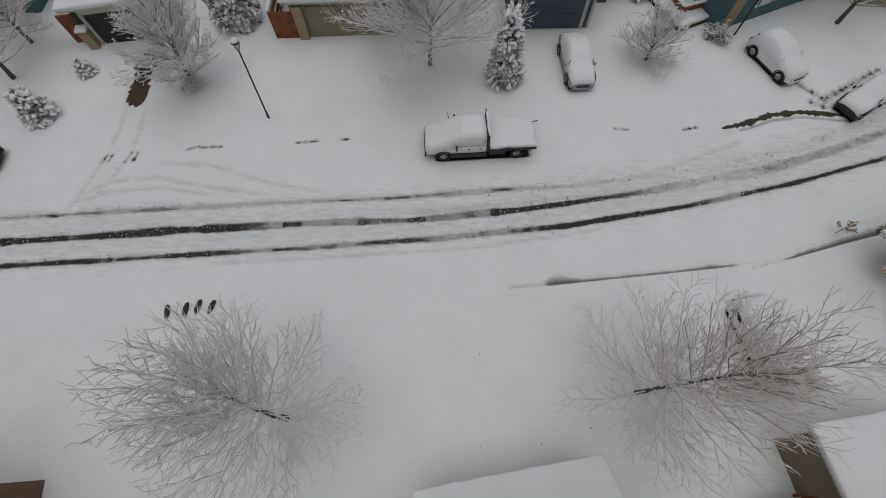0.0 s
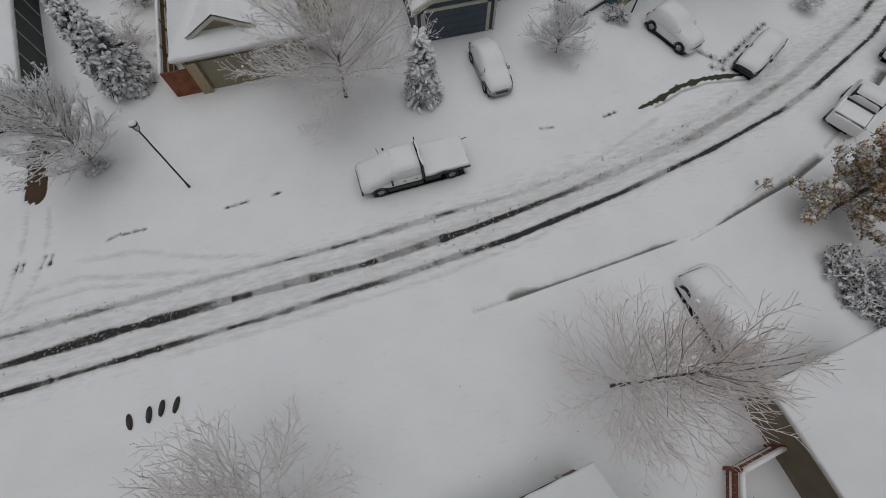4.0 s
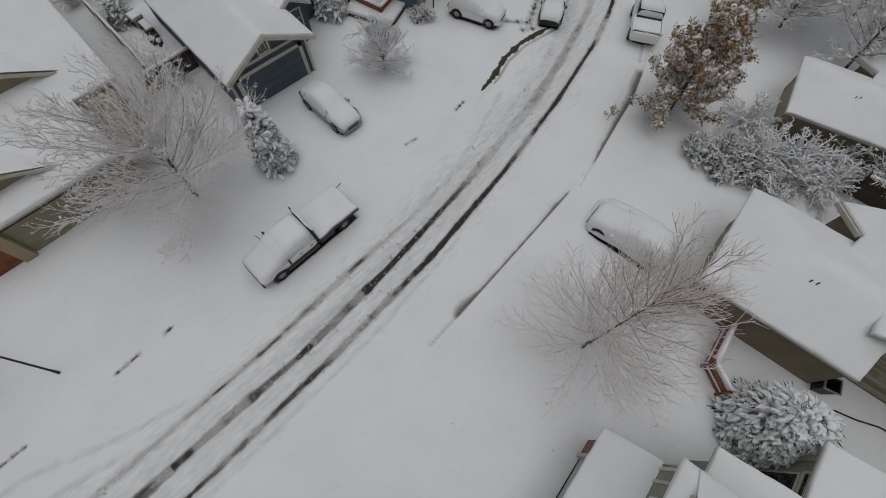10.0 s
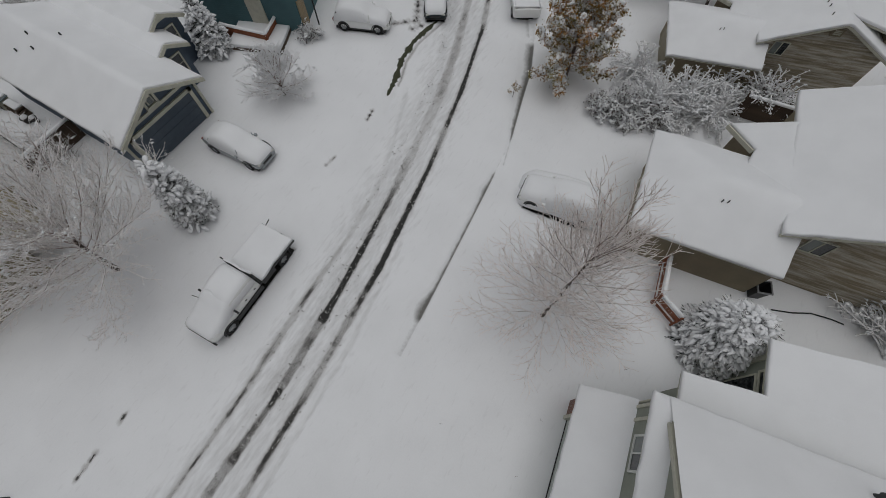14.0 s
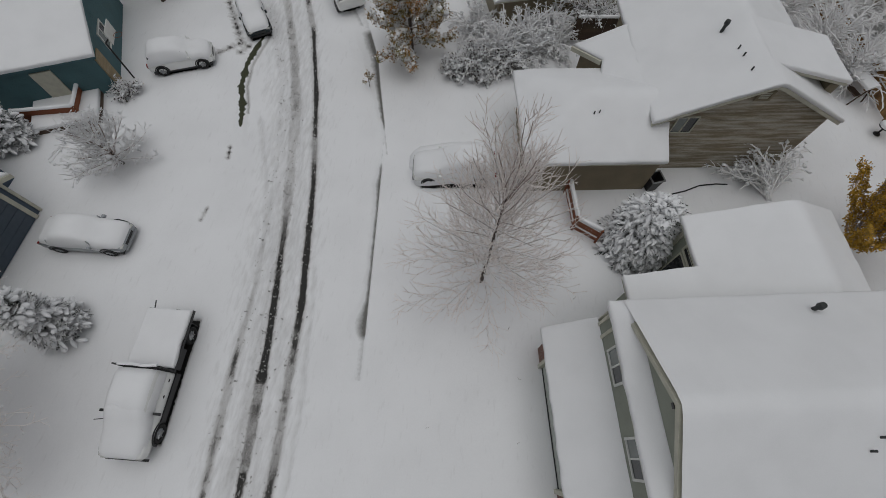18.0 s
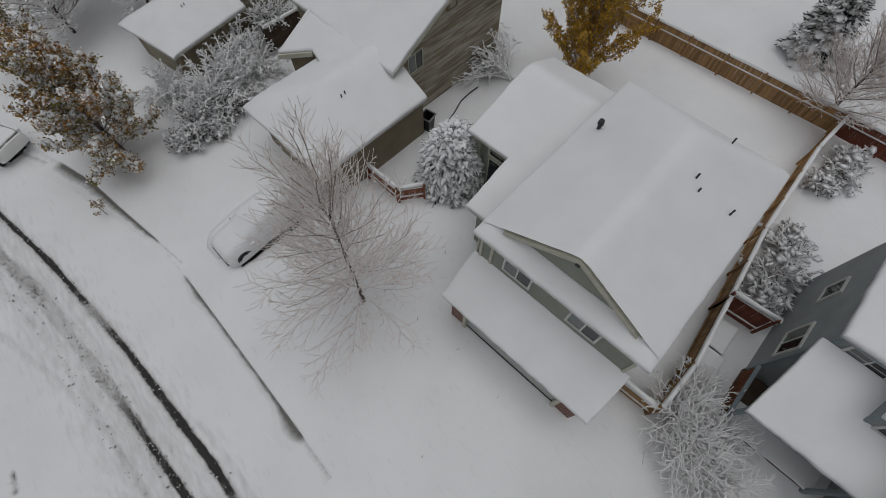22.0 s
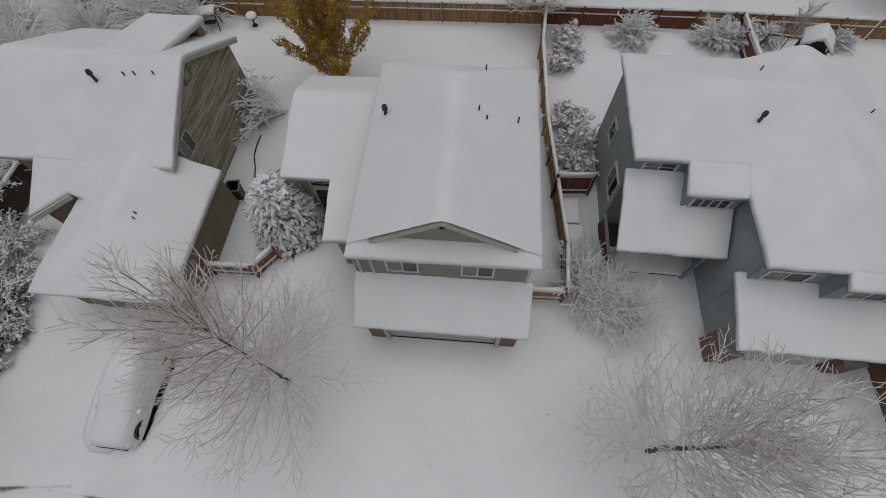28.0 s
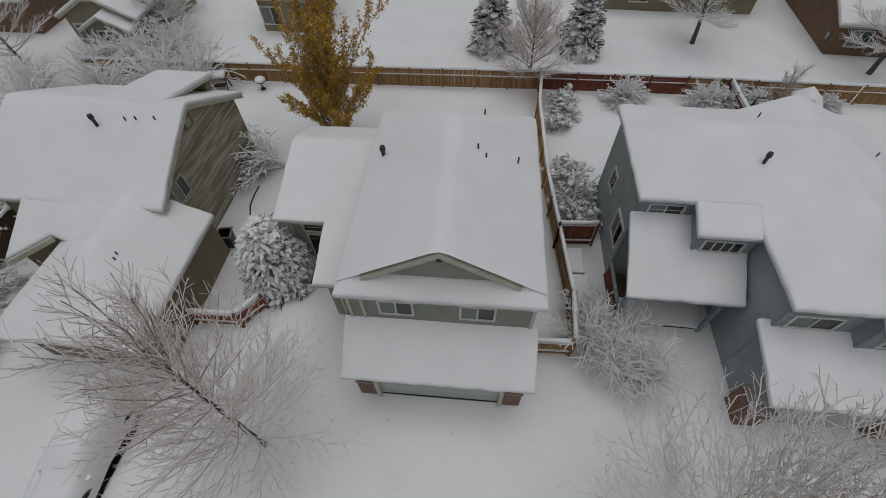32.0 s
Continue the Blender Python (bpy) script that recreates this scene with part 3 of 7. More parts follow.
def ground_material():
    m = material("snowy_ground", (0.83, 0.835, 0.845), 0.55, vary=0.05, scale=0.35, bump=0.35, fine=14, spec=0.3)
    n, l = m.node_tree.nodes, m.node_tree.links
    b = n["Principled BSDF"]
    colour = b.inputs["Base Color"].links[0].from_socket
    at = n.new("ShaderNodeTexCoord")

    drawn = n.new("ShaderNodeMapping")
    drawn.inputs["Rotation"].default_value = (0, 0, radians(-9))
    drawn.inputs["Scale"].default_value = (0.3, 1.15, 1)
    l.new(at.outputs["Object"], drawn.inputs["Vector"])

    def noisy(scale, detail=4, streaky=False):
        t = n.new("ShaderNodeTexNoise")
        t.inputs["Scale"].default_value, t.inputs["Detail"].default_value = scale, detail
        l.new(drawn.outputs[0] if streaky else at.outputs["Object"], t.inputs["Vector"])
        return t.outputs["Fac"]

    def cover(colour, name, lo, hi, noise_out, amount, top, other):
        a = n.new("ShaderNodeAttribute")
        a.attribute_name = name
        s = n.new("ShaderNodeMath")
        s.operation = "MULTIPLY_ADD"
        s.inputs[1].default_value = amount
        l.new(noise_out, s.inputs[0])
        k = n.new("ShaderNodeMath")
        k.operation = "SUBTRACT"
        k.inputs[1].default_value = amount / 2
        l.new(a.outputs["Fac"], k.inputs[0])
        l.new(k.outputs[0], s.inputs[2])
        r = n.new("ShaderNodeMapRange")
        r.inputs["From Min"].default_value, r.inputs["From Max"].default_value = lo, hi
        l.new(s.outputs[0], r.inputs["Value"])
        blend = n.new("ShaderNodeMix")
        blend.data_type = "RGBA"
        blend.inputs["A"].default_value, blend.inputs["B"].default_value = (*top, 1), (*other, 1)
        l.new(noisy(17), blend.inputs["Factor"])
        mix = n.new("ShaderNodeMix")
        mix.data_type = "RGBA"
        l.new(r.outputs["Result"], mix.inputs["Factor"])
        l.new(colour, mix.inputs["A"])
        l.new(blend.outputs["Result"], mix.inputs["B"])
        return mix.outputs["Result"]

    coarse, fine, streak, grit, speck = noisy(5.5, 6), noisy(26, 6), noisy(5, 8, True), noisy(15, 4, True), noisy(5, 8, True)
    # the slush mask also holds the shade painted under the vehicles
    colour = cover(colour, "slush", 0.06, 0.72, speck, 0.6, (0.52, 0.51, 0.50), (0.26, 0.25, 0.24))
    colour = cover(colour, "slush", 0.55, 0.75, fine, 0.6, (0.05, 0.046, 0.043), (0.10, 0.095, 0.088))
    colour = cover(colour, "slush", 0.64, 0.82, streak, 0.7, (0.018, 0.017, 0.017), (0.035, 0.033, 0.03))
    # one grey for the wet kerb gap and the shadow painted along it
    colour = cover(colour, "wet_shade", 0.2, 0.9, coarse, 0.35, (0.20, 0.195, 0.18), (0.11, 0.108, 0.10))
    colour = cover(colour, "soil", 0.4, 0.6, fine, 0.4, (0.085, 0.048, 0.022), (0.045, 0.026, 0.014))
    colour = cover(colour, "turf", 0.4, 0.7, coarse, 1.1, (0.055, 0.055, 0.025), (0.025, 0.03, 0.014))
    l.new(colour, b.inputs["Base Color"])
    return m


land = tagged(new("ground", ground()), "flat ground and street under fresh snow with tyre tracks", "ground", kind="structure")
land.data.materials.append(ground_material())


# ---- the sage house with the front garage ----
def sage_house():
    h = thing("house", -0.97, -3.05, 0, 9.0, "sage-green two-storey house with white trim under thick roof snow", "house")
    W, slope = 7.1, 0.59
    part("wall", boxes((0.4, W - 0.4, -9.4, -0.95, 0, 5.6)), SAGE, h)
    part("wall", boxes((0.3, W - 0.3, -1.0, -0.2, 0, 5.5)), SAGE, h)
    for x in (0.3, 6.2, 6.68):
        part("corner_board", boxes((x, x + 0.12, -0.2, -0.15, 3.4, 5.5)), TRIM, h)
    part("frieze_board", boxes((0.26, W - 0.26, -0.2, -0.14, 5.4, 5.54)), TRIM, h)
    window(h, 5.08, -0.2, 4.85, 1.1, 0.78, 0, TRIM_WHITE, 2, border=0.08)
    window(h, 2.25, -0.2, 4.85, 1.1, 0.78, 0, TRIM_WHITE, 2, border=0.08)
    main = lambda x, y: soft_min(9, 5.62 + slope * x, 5.62 + slope * (W - x), 5.65 + 0.73 * (y + 9.9))
    roof(h, 0, W, -9.9, -0.47, main, 0.27, "lrb", TRIM, seed=1.0)
    skirt = lambda x, y: min(5.6 + 0.6 * -y, 5.6 + slope * x, 5.6 + slope * (W - x))
    roof(h, 0, W, -0.8, 0.0, skirt, 0.25, "lrf", TRIM, seed=2.0, res=0.25)
    part("gable_face", prism([(1.3, 6.3), (W - 1.3, 6.3), (W / 2, 5.58 + slope * W / 2)], -0.85, -0.6), SAGE, h)
    for s in (-1, 1):
        a, c = (W / 2, 5.66 + slope * W / 2), (W / 2 + s * 2.62, 5.66 + slope * (W / 2 - 2.62))
        part("rake_board", prism([a, c, (c[0], c[1] - 0.2), (a[0], a[1] - 0.2)], -0.55, -0.43), TRIM, h)
    part("gable_vent", boxes((W / 2 - 0.08, W / 2 + 0.08, -0.5, -0.4, 7.42, 7.53)), DARK_METAL, h)
    # front garage under its lean-to roof
    part("wall", boxes((0.35, W - 0.3, 0.95, 1.15, 0, 2.6), (0.35, 0.5, -0.5, 1.0, 0, 2.7), (W - 0.45, W - 0.3, -0.5, 1.0, 0, 2.7)), SAGE, h)
    lean = lambda x, y: 2.62 + 0.66 * (1.68 - y)
    roof(h, 0.05, W - 0.05, -0.19, 1.68, lean, 0.22, "lrf", TRIM, seed=3.0, res=0.25)
    door = part("garage_door", boxes(*[(1.2, 5.9, 1.15, 1.2, 0.02 + 0.55 * i, 0.55 * i + 0.54) for i in range(4)]), DOOR_WHITE, h, "white panelled double garage door")
    part("door_seal", boxes((1.15, 5.95, 1.18, 1.24, -0.03, 0.06)), DARK_METAL, door)
    for x in (0.3, 6.05):
        p = part("brick_pier", boxes((x, x + 0.72, 0.9, 1.3, 0, 2.4)), BRICK, h, "red brick pier beside the garage door")
        part("cap_stone", boxes((x - 0.04, x + 0.76, 0.86, 1.34, 1.32, 1.4)), CONCRETE, p)
        part("jamb", boxes((x + (0.72 if x < 3 else -0.16), x + (0.88 if x < 3 else 0), 1.1, 1.4, 0, 2.5)), TRIM, h)
    # side wing
    part("wall", boxes((W - 0.4, 8.6, -9.9, -2.3, 0, 3.1), (8.5, 10.9, -9.9, -5.05, 0, 3.75)), SAGE, h)
    wing = lambda x, y: min(3.0 + 0.26 * (-1.9 - y), 4.8 - 0.45 * (-8.7 - y))
    roof(h, W - 0.25, 9.0, -11.0, -1.9, wing, 0.25, "rf", TRIM, seed=4.0)
    roof(h, 8.8, 11.3, -11.0, -4.62, wing, 0.25, "rfb", TRIM, seed=4.0)
    window(h, 9.75, -5.05, 2.95, 0.95, 0.45, 0, TRIM, 1, 2)
    door = part("glass_door", boxes((9.25, 10.25, -5.05, -4.99, 0.1, 2.5)), TRIM, h)
    part("pane", boxes((9.35, 10.15, -5.01, -4.97, 0.25, 2.4)), GLASS, door)
    part("corner_board", boxes((10.75, 10.95, -5.11, -4.95, 0, 3.7)), TRIM, h)
    part("downspout", merge(tube((7.0, -0.35, 5.45), (7.0, -0.35, 0.3), 0.05), tube((7.0, -0.35, 0.3), (7.2, 0.1, 0.12), 0.05)), TRIM, h)
    vent(h, 6.4, -6.4, main(6.4, -6.4), 0.45, 0.075, True)
    vent(h, 2.57, -5.75, main(2.57, -5.75), 0.42, 0.035)
    vent(h, 2.25, -5.5, main(2.25, -5.5), 0.38, 0.035)
    vent(h, 0.97, -6.1, main(0.97, -6.1), 0.5, 0.035)
    vent(h, 2.37, -8.35, main(2.37, -8.35), 0.45, 0.035)
    return h


# ---- the tan house with the lapped gable ----
def tan_house(x, y, rz, label, size=1.0):
    h = thing("house", x, y, 0, rz, label, "house", "tan houses of one pattern")
    h.scale = (size, size, size)
    plane = lambda x, y: 3.95 - 0.5 * (y + 5.7)
    ridge = lambda x, y: soft_min(10, plane(x, y), 6.22 + 0.53 * (y + 10.25))
    part("wall", boxes((1.5, 9.5, -14.2, -6.1, 0, 3.85)), TAN, h)
    gable = part("gable_wall", prism([(-14.2, 0), (-5.95, 0), (-5.95, 3.9), (-10.25, 6.05), (-14.2, 3.9)], 1.36, 1.6, swap=True), TAN_PLAIN, h)
    roof(h, 1.05, 7.5, -14.75, -5.7, ridge, 0.26, "lfb", TRIM, seed=5.0)
    roof(h, 7.5, 9.95, -14.75, -5.7, ridge, 0.26, "rfb", TRIM, seed=5.0)
    slab_roof(h, [(2.0, -6.5), (7.7, -6.5), (7.7, -3.3), (5.9, -4.4), (4.5, -4.05), (3.3, -4.3), (2.0, -5.3)], lambda x, y: plane(x, y) - 0.09 * max(0.0, (-5.75 - y) / 0.75), 0.2, TRIM, 5.0)
    low = lambda x, y: soft_min(8, 2.75 + 0.5 * (x + 0.35), 2.75 + 0.5 * (5.85 - x), 2.75 + 0.5 * (0.25 - y)) - 0.006
    roof(h, -0.35, 5.85, -6.65, 0.25, low, 0.25, "lrfb", TRIM, seed=5.5)
    part("wall", loft([[(x, y, 0) for x, y in ((4.9, -6.5), (7.4, -6.5), (7.4, -3.75), (5.9, -4.7), (4.9, -4.45))], [(x, y, plane(x, y) - 0.2) for x, y in ((4.9, -6.5), (7.4, -6.5), (7.4, -3.75), (5.9, -4.7), (4.9, -4.45))]]), TAN_PLAIN, h)
    part("rake_board", loft([[(x, y, plane(x, y) + dz) for x, y, dz in ((7.72, -3.26, -0.2), (7.72, -3.26, 0.06), (7.68, -3.2, 0.06), (7.68, -3.2, -0.2))], [(x, y, plane(x, y) + dz) for x, y, dz in ((5.9, -4.38, -0.2), (5.9, -4.38, 0.06), (5.88, -4.32, 0.06), (5.88, -4.32, -0.2))]]), TRIM, h)
    part("wall", boxes((2.6, 5.1, -14.6, -14.1, 0, 4.7)), TAN, h)
    roof(h, 2.3, 5.35, -14.7, -10.2, lambda x, y: 6.15 - 0.26 * (-10.25 - y), 0.25, "lrb", TRIM, seed=5.0)
    part("wall", boxes((0.0, 5.6, -6.6, -0.3, 0, 2.65)), TAN_PLAIN, h)
    part("frieze_board", boxes((-0.03, 0.05, -6.6, -0.3, 2.45, 2.66)), TRIM, h)
    part("garage_door", boxes(*[(0.9, 4.7, -0.3, -0.24, 0.55 * i, 0.55 * i + 0.53) for i in range(4)]), OLIVE_DOOR, h)
    for s in (-1, 1):
        y1, run = (-5.72, 0.5) if s > 0 else (-14.72, 0.53)
        part("rake_board", prism([(-10.25, 6.2), (y1, 6.2 - run * abs(y1 + 10.25)), (y1, 6.0 - run * abs(y1 + 10.25)), (-10.25, 6.0)], 1.07, 1.17, swap=True), TRIM, h)
    for i in range(38):
        z = 0.2 + i * 0.155
        y1 = -5.97 if z < 3.75 else -5.97 - (z - 3.75) / 0.5
        y0 = -14.2 if z < 3.8 else -14.2 + (z - 3.8) / 0.53
        if y1 - y0 > 0.3:
            bm = bmesh.new()
            box(bm, 1.31, 1.355, y0, y1, z, z + 0.16)
            for v in bm.verts:
                if v.co.x < 1.33 and v.co.z > z + 0.1:
                    v.co.x += 0.035
            part("siding_board", bm, TAN_BOARD, gable)
    window(h, 1.31, -7.42, 3.58, 0.95, 1.0, 90, TRIM, 2, border=0.05)
    window(h, 1.31, -10.1, 5.4, 0.5, 0.36, 90, TAN, 1, 3, (TRIM, TRIM))
    vent(h, 4.9, -9.0, ridge(4.9, -9.0), 0.6, 0.075, True)
    for x, y in ((3.6, -9.3), (3.1, -9.35), (2.2, -9.4)):
        vent(h, x, y, ridge(x, y), 0.38, 0.035)
    for x, y in ((1.76, -3.3), (1.72, -3.05)):
        vent(h, x, y, low(x, y), 0.35, 0.03)
    return h


# ---- the grey-blue house ----
def grey_house():
    h = thing("house", -4.0, -8.85, 0, 8.0, "grey-blue two-storey house with stepped hipped roof under snow", "house")
    hip = lambda x, y: soft_min(14, 5.6 + 0.45 * (0.09 - y), 5.6 + 0.45 * (0.12 - x), 5.6 + 0.45 * (y + 6.0), 5.6 + 0.45 * (x + 10.3))
    wing = lambda x, y: soft_min(14, 5.2 + 0.45 * (-4.3 - x), 5.2 + 0.45 * (4.3 - y), 5.2 + 0.45 * (x + 10.3))
    both = lambda x, y: max(hip(x, y), wing(x, y))
    part("wall", boxes((-9.9, -0.2, -5.7, -0.25, 0, 5.5)), GREY, h)
    part("wall", boxes((-4.5, -2.3, -0.3, 0.98, 0, 4.95)), GREY, h)
    part("wall", boxes((-9.9, -4.6, -0.3, 3.98, 0, 5.1)), GREY, h)
    part("wall", boxes((-9.9, -7.3, 3.9, 4.5, 0, 4.95)), GREY, h)
    roof(h, -4.3, 0.12, -6.0, 0.09, both, 0.24, "rfb", TRIM_GREY, seed=7.0)
    roof(h, -10.3, -4.3, -6.0, 0.12, both, 0.24, "lb", TRIM_GREY, seed=7.0)
    roof(h, -10.3, -4.3, 0.12, 4.3, both, 0.24, "lrf", TRIM_GREY, seed=7.0)
    slab_roof(h, [(-4.35, -0.5), (-2.0, -0.5), (-2.0, 1.3), (-4.35, 1.3)], lambda x, y: 5.6 + 0.45 * (0.09 - y) - 0.18 * max(0.0, 0.05 - y), 0.18, TRIM_GREY, 7.0)
    slab_roof(h, [(-10.3, 3.6), (-7.1, 3.6), (-7.1, 4.85), (-10.3, 4.85)], lambda x, y: 5.2 + 0.45 * (4.3 - y) - 0.15 * max(0.0, 4.2 - y), 0.18, TRIM_GREY, 7.5)
    for x, y, z0, z1 in ((-0.2, -0.25, 0, 5.5), (-2.3, 0.98, 3.2, 4.95), (-4.6, 3.98, 0, 5.1), (-7.3, 4.5, 3.0, 4.95)):
        part("corner_board", boxes((x - 0.1, x + 0.025, y - 0.1, y + 0.025, z0, z1)), TRIM_GREY, h)
    part("frieze_board", boxes((-2.3, -0.3, -0.25, -0.215, 5.2, 5.42)), TRIM_GREY, h)
    part("frieze_board", boxes((-4.5, -2.4, 0.98, 1.015, 4.72, 4.92)), TRIM_GREY, h)
    window(h, -1.2, -0.25, 4.88, 1.25, 0.55, 0, TRIM_WHITE, 2, 2)
    window(h, -3.35, 0.98, 4.3, 1.4, 0.55, 0, TRIM_WHITE, 4, 1, (GLASS, GLASS))
    window(h, -5.75, 3.98, 4.1, 1.5, 0.7, 0, TRIM_WHITE, 2)
    window(h, -8.6, 4.5, 4.05, 1.4, 0.6, 0, TRIM_WHITE, 2)
    window(h, -0.2, -1.2, 2.35, 1.2, 1.3, 270, TRIM_WHITE, 2)
    window(h, -0.2, -3.75, 3.0, 0.7, 1.0, 270, TRIM_WHITE, 1)
    # porch
    lean = lambda x, y: 2.72 + 0.62 * (2.75 - y)
    roof(h, -4.5, 0.1, -0.2, 2.75, lean, 0.22, "lrf", TRIM_GREY, seed=8.0, res=0.25)
    for x in (-3.9, -0.1):
        part("porch_post", boxes((x - 0.07, x + 0.07, 2.4, 2.55, 0, 2.7)), TRIM_GREY, h)
    part("porch_beam", boxes((-4.4, 0.0, 2.38, 2.55, 2.45, 2.68)), TRIM_GREY, h)
    deck = part("porch_deck", boxes((-4.1, -0.1, -0.2, 2.4, 0.0, 0.18)), WOOD_DARK, h)
    part("deck_snow", sheet(-4.1, -0.1, 1.2, 2.45, lambda x, y: 0.18, 0.1, 0, "lrf", 0.4, 0.02), SNOW, deck, "", True)
    for i in range(14):
        part("baluster", boxes((-0.1, -0.04, 0.1 + i * 0.165, 0.18 + i * 0.165, 0.3, 1.3)), RUST, h)
    part("handrail", boxes((-0.14, 0.0, 0.0, 2.4, 1.3, 1.38)), TRIM_GREY, h)
    # garage in front
    part("wall", boxes((-10.2, -4.6, 3.9, 6.2, 0, 2.7)), GREY, h)
    roof(h, -10.7, -4.2, 3.75, 6.65, lambda x, y: 2.65 + 0.3 * (6.65 - y), 0.24, "lrf", TRIM_GREY, seed=9.0, res=0.25)
    door = part("garage_door", boxes(*[(-8.9, -5.3, 6.2, 6.25, 0.55 * i, 0.55 * i + 0.53) for i in range(4)]), DOOR_WHITE, h)
    part("door_seal", boxes((-8.95, -5.25, 6.22, 6.29, 2.15, 2.3)), DARK_METAL, door)
    for x, y0 in ((-5.15, 5.45), (-10.0, 6.1)):
        pier = part("brick_pier", boxes((x, x + 0.85, y0, 6.5, 0, 1.5)), BRICK, h, "red brick pier with a snow-dusted ledge")
        part("cap_stone", boxes((x - 0.03, x + 0.88, y0 - 0.03, 6.53, 1.5, 1.57)), CONCRETE, pier)
    vent(h, -4.5, -1.5, both(-4.5, -1.5), 0.5, 0.065, True)
    vent(h, -5.18, -4.37, both(-5.18, -4.37), 0.42, 0.03)
    vent(h, -9.22, -2.55, both(-9.22, -2.55), 0.36, 0.03)
    return h


# ---- the houses across the street ----
def blue_house():
    h = thing("house", 7.15, 25.4, 0, 0, "slate-blue house with cream-trimmed gabled garage under snow", "house")
    slope, half = 0.54, 2.95
    top = lambda x, y: 2.8 + slope * (half - abs(x))
    part("wall", prism([(-2.65, 0), (2.65, 0), (2.65, 2.85), (0, 2.75 + slope * half), (-2.65, 2.85)], 0, 11), BLUE, h)
    roof(h, -half, half, -0.75, 11.4, top, 0.25, "lrfb", TRIM, seed=11.0)
    for s in (-1, 1):
        part("rake_board", prism([(0, 2.84 + slope * half), (s * half, 2.84), (s * half, 2.6), (0, 2.6 + slope * half)], -0.82, -0.72), TRIM, h)
    door = part("garage_door", boxes(*[(-2.05, 2.05, -0.06, 0, 0.03 + 0.53 * i, 0.53 * i + 0.54) for i in range(4)]), BLUE_DOOR, h, "slate-blue panelled garage door with cream surround")
    part("door_surround", boxes((-2.25, -2.03, -0.1, 0, 0, 2.38), (2.03, 2.25, -0.1, 0, 0, 2.38), (-2.25, 2.25, -0.1, 0, 2.16, 2.38)), TRIM, door)
    part("band_board", boxes((-2.65, 2.65, -0.08, 0, 2.7, 2.88)), TRIM, h)
    for x in (-2.65, 2.5):
        part("corner_board", boxes((x, x + 0.15, -0.07, 0, 0, 2.9)), TRIM, h)
    frame = part("louvre_frame", boxes((-0.42, -0.28, -0.1, 0, 3.0, 3.85), (0.28, 0.42, -0.1, 0, 3.0, 3.85), (-0.42, 0.42, -0.1, 0, 3.72, 3.85), (-0.42, 0.42, -0.1, 0, 2.9, 3.02)), TRIM, h)
    part("louvre", boxes((-0.2, 0.2, -0.12, -0.04, 3.15, 3.6)), TRIM, frame)
    part("louvre_slats", boxes(*[(-0.13, 0.13, -0.14, -0.11, 3.2 + 0.09 * i, 3.25 + 0.09 * i) for i in range(4)]), BLUE, frame)
    # entry wing
    for cx, half_w, front, eave in ((3.25, 1.35, 2.05, 2.7), (4.55, 1.5, 3.6, 3.1)):
        side = lambda x, y, cx=cx, half_w=half_w, eave=eave: eave + 0.6 * (half_w - abs(x - cx))
        part("wall", prism([(cx - half_w + 0.3, 0), (cx + half_w - 0.3, 0), (cx + half_w - 0.3, eave + 0.1), (cx, eave + 0.6 * half_w - 0.1), (cx - half_w + 0.3, eave + 0.1)], front + 0.4, 11), BLUE, h)
        roof(h, cx - half_w, cx + half_w, front, 11.4, side, 0.25, "lrfb", TRIM, seed=12.0 + cx)
        for s in (-1, 1):
            top_z = eave + 0.6 * half_w
            part("rake_board", prism([(cx, top_z + 0.05), (cx + s * half_w, eave + 0.05), (cx + s * half_w, eave - 0.18), (cx, top_z - 0.18)], front - 0.06, front + 0.03), TRIM, h)
        window(h, cx, front + 0.4, eave - 0.9, 1.2, 1.2, 180, TRIM, 2, 2)
    for x, y in ((-0.9, 7.2), (-0.4, 8.0), (0.5, 6.4), (-1.4, 8.3)):
        vent(h, x, y, top(x, y), 0.35, 0.05)
    return h


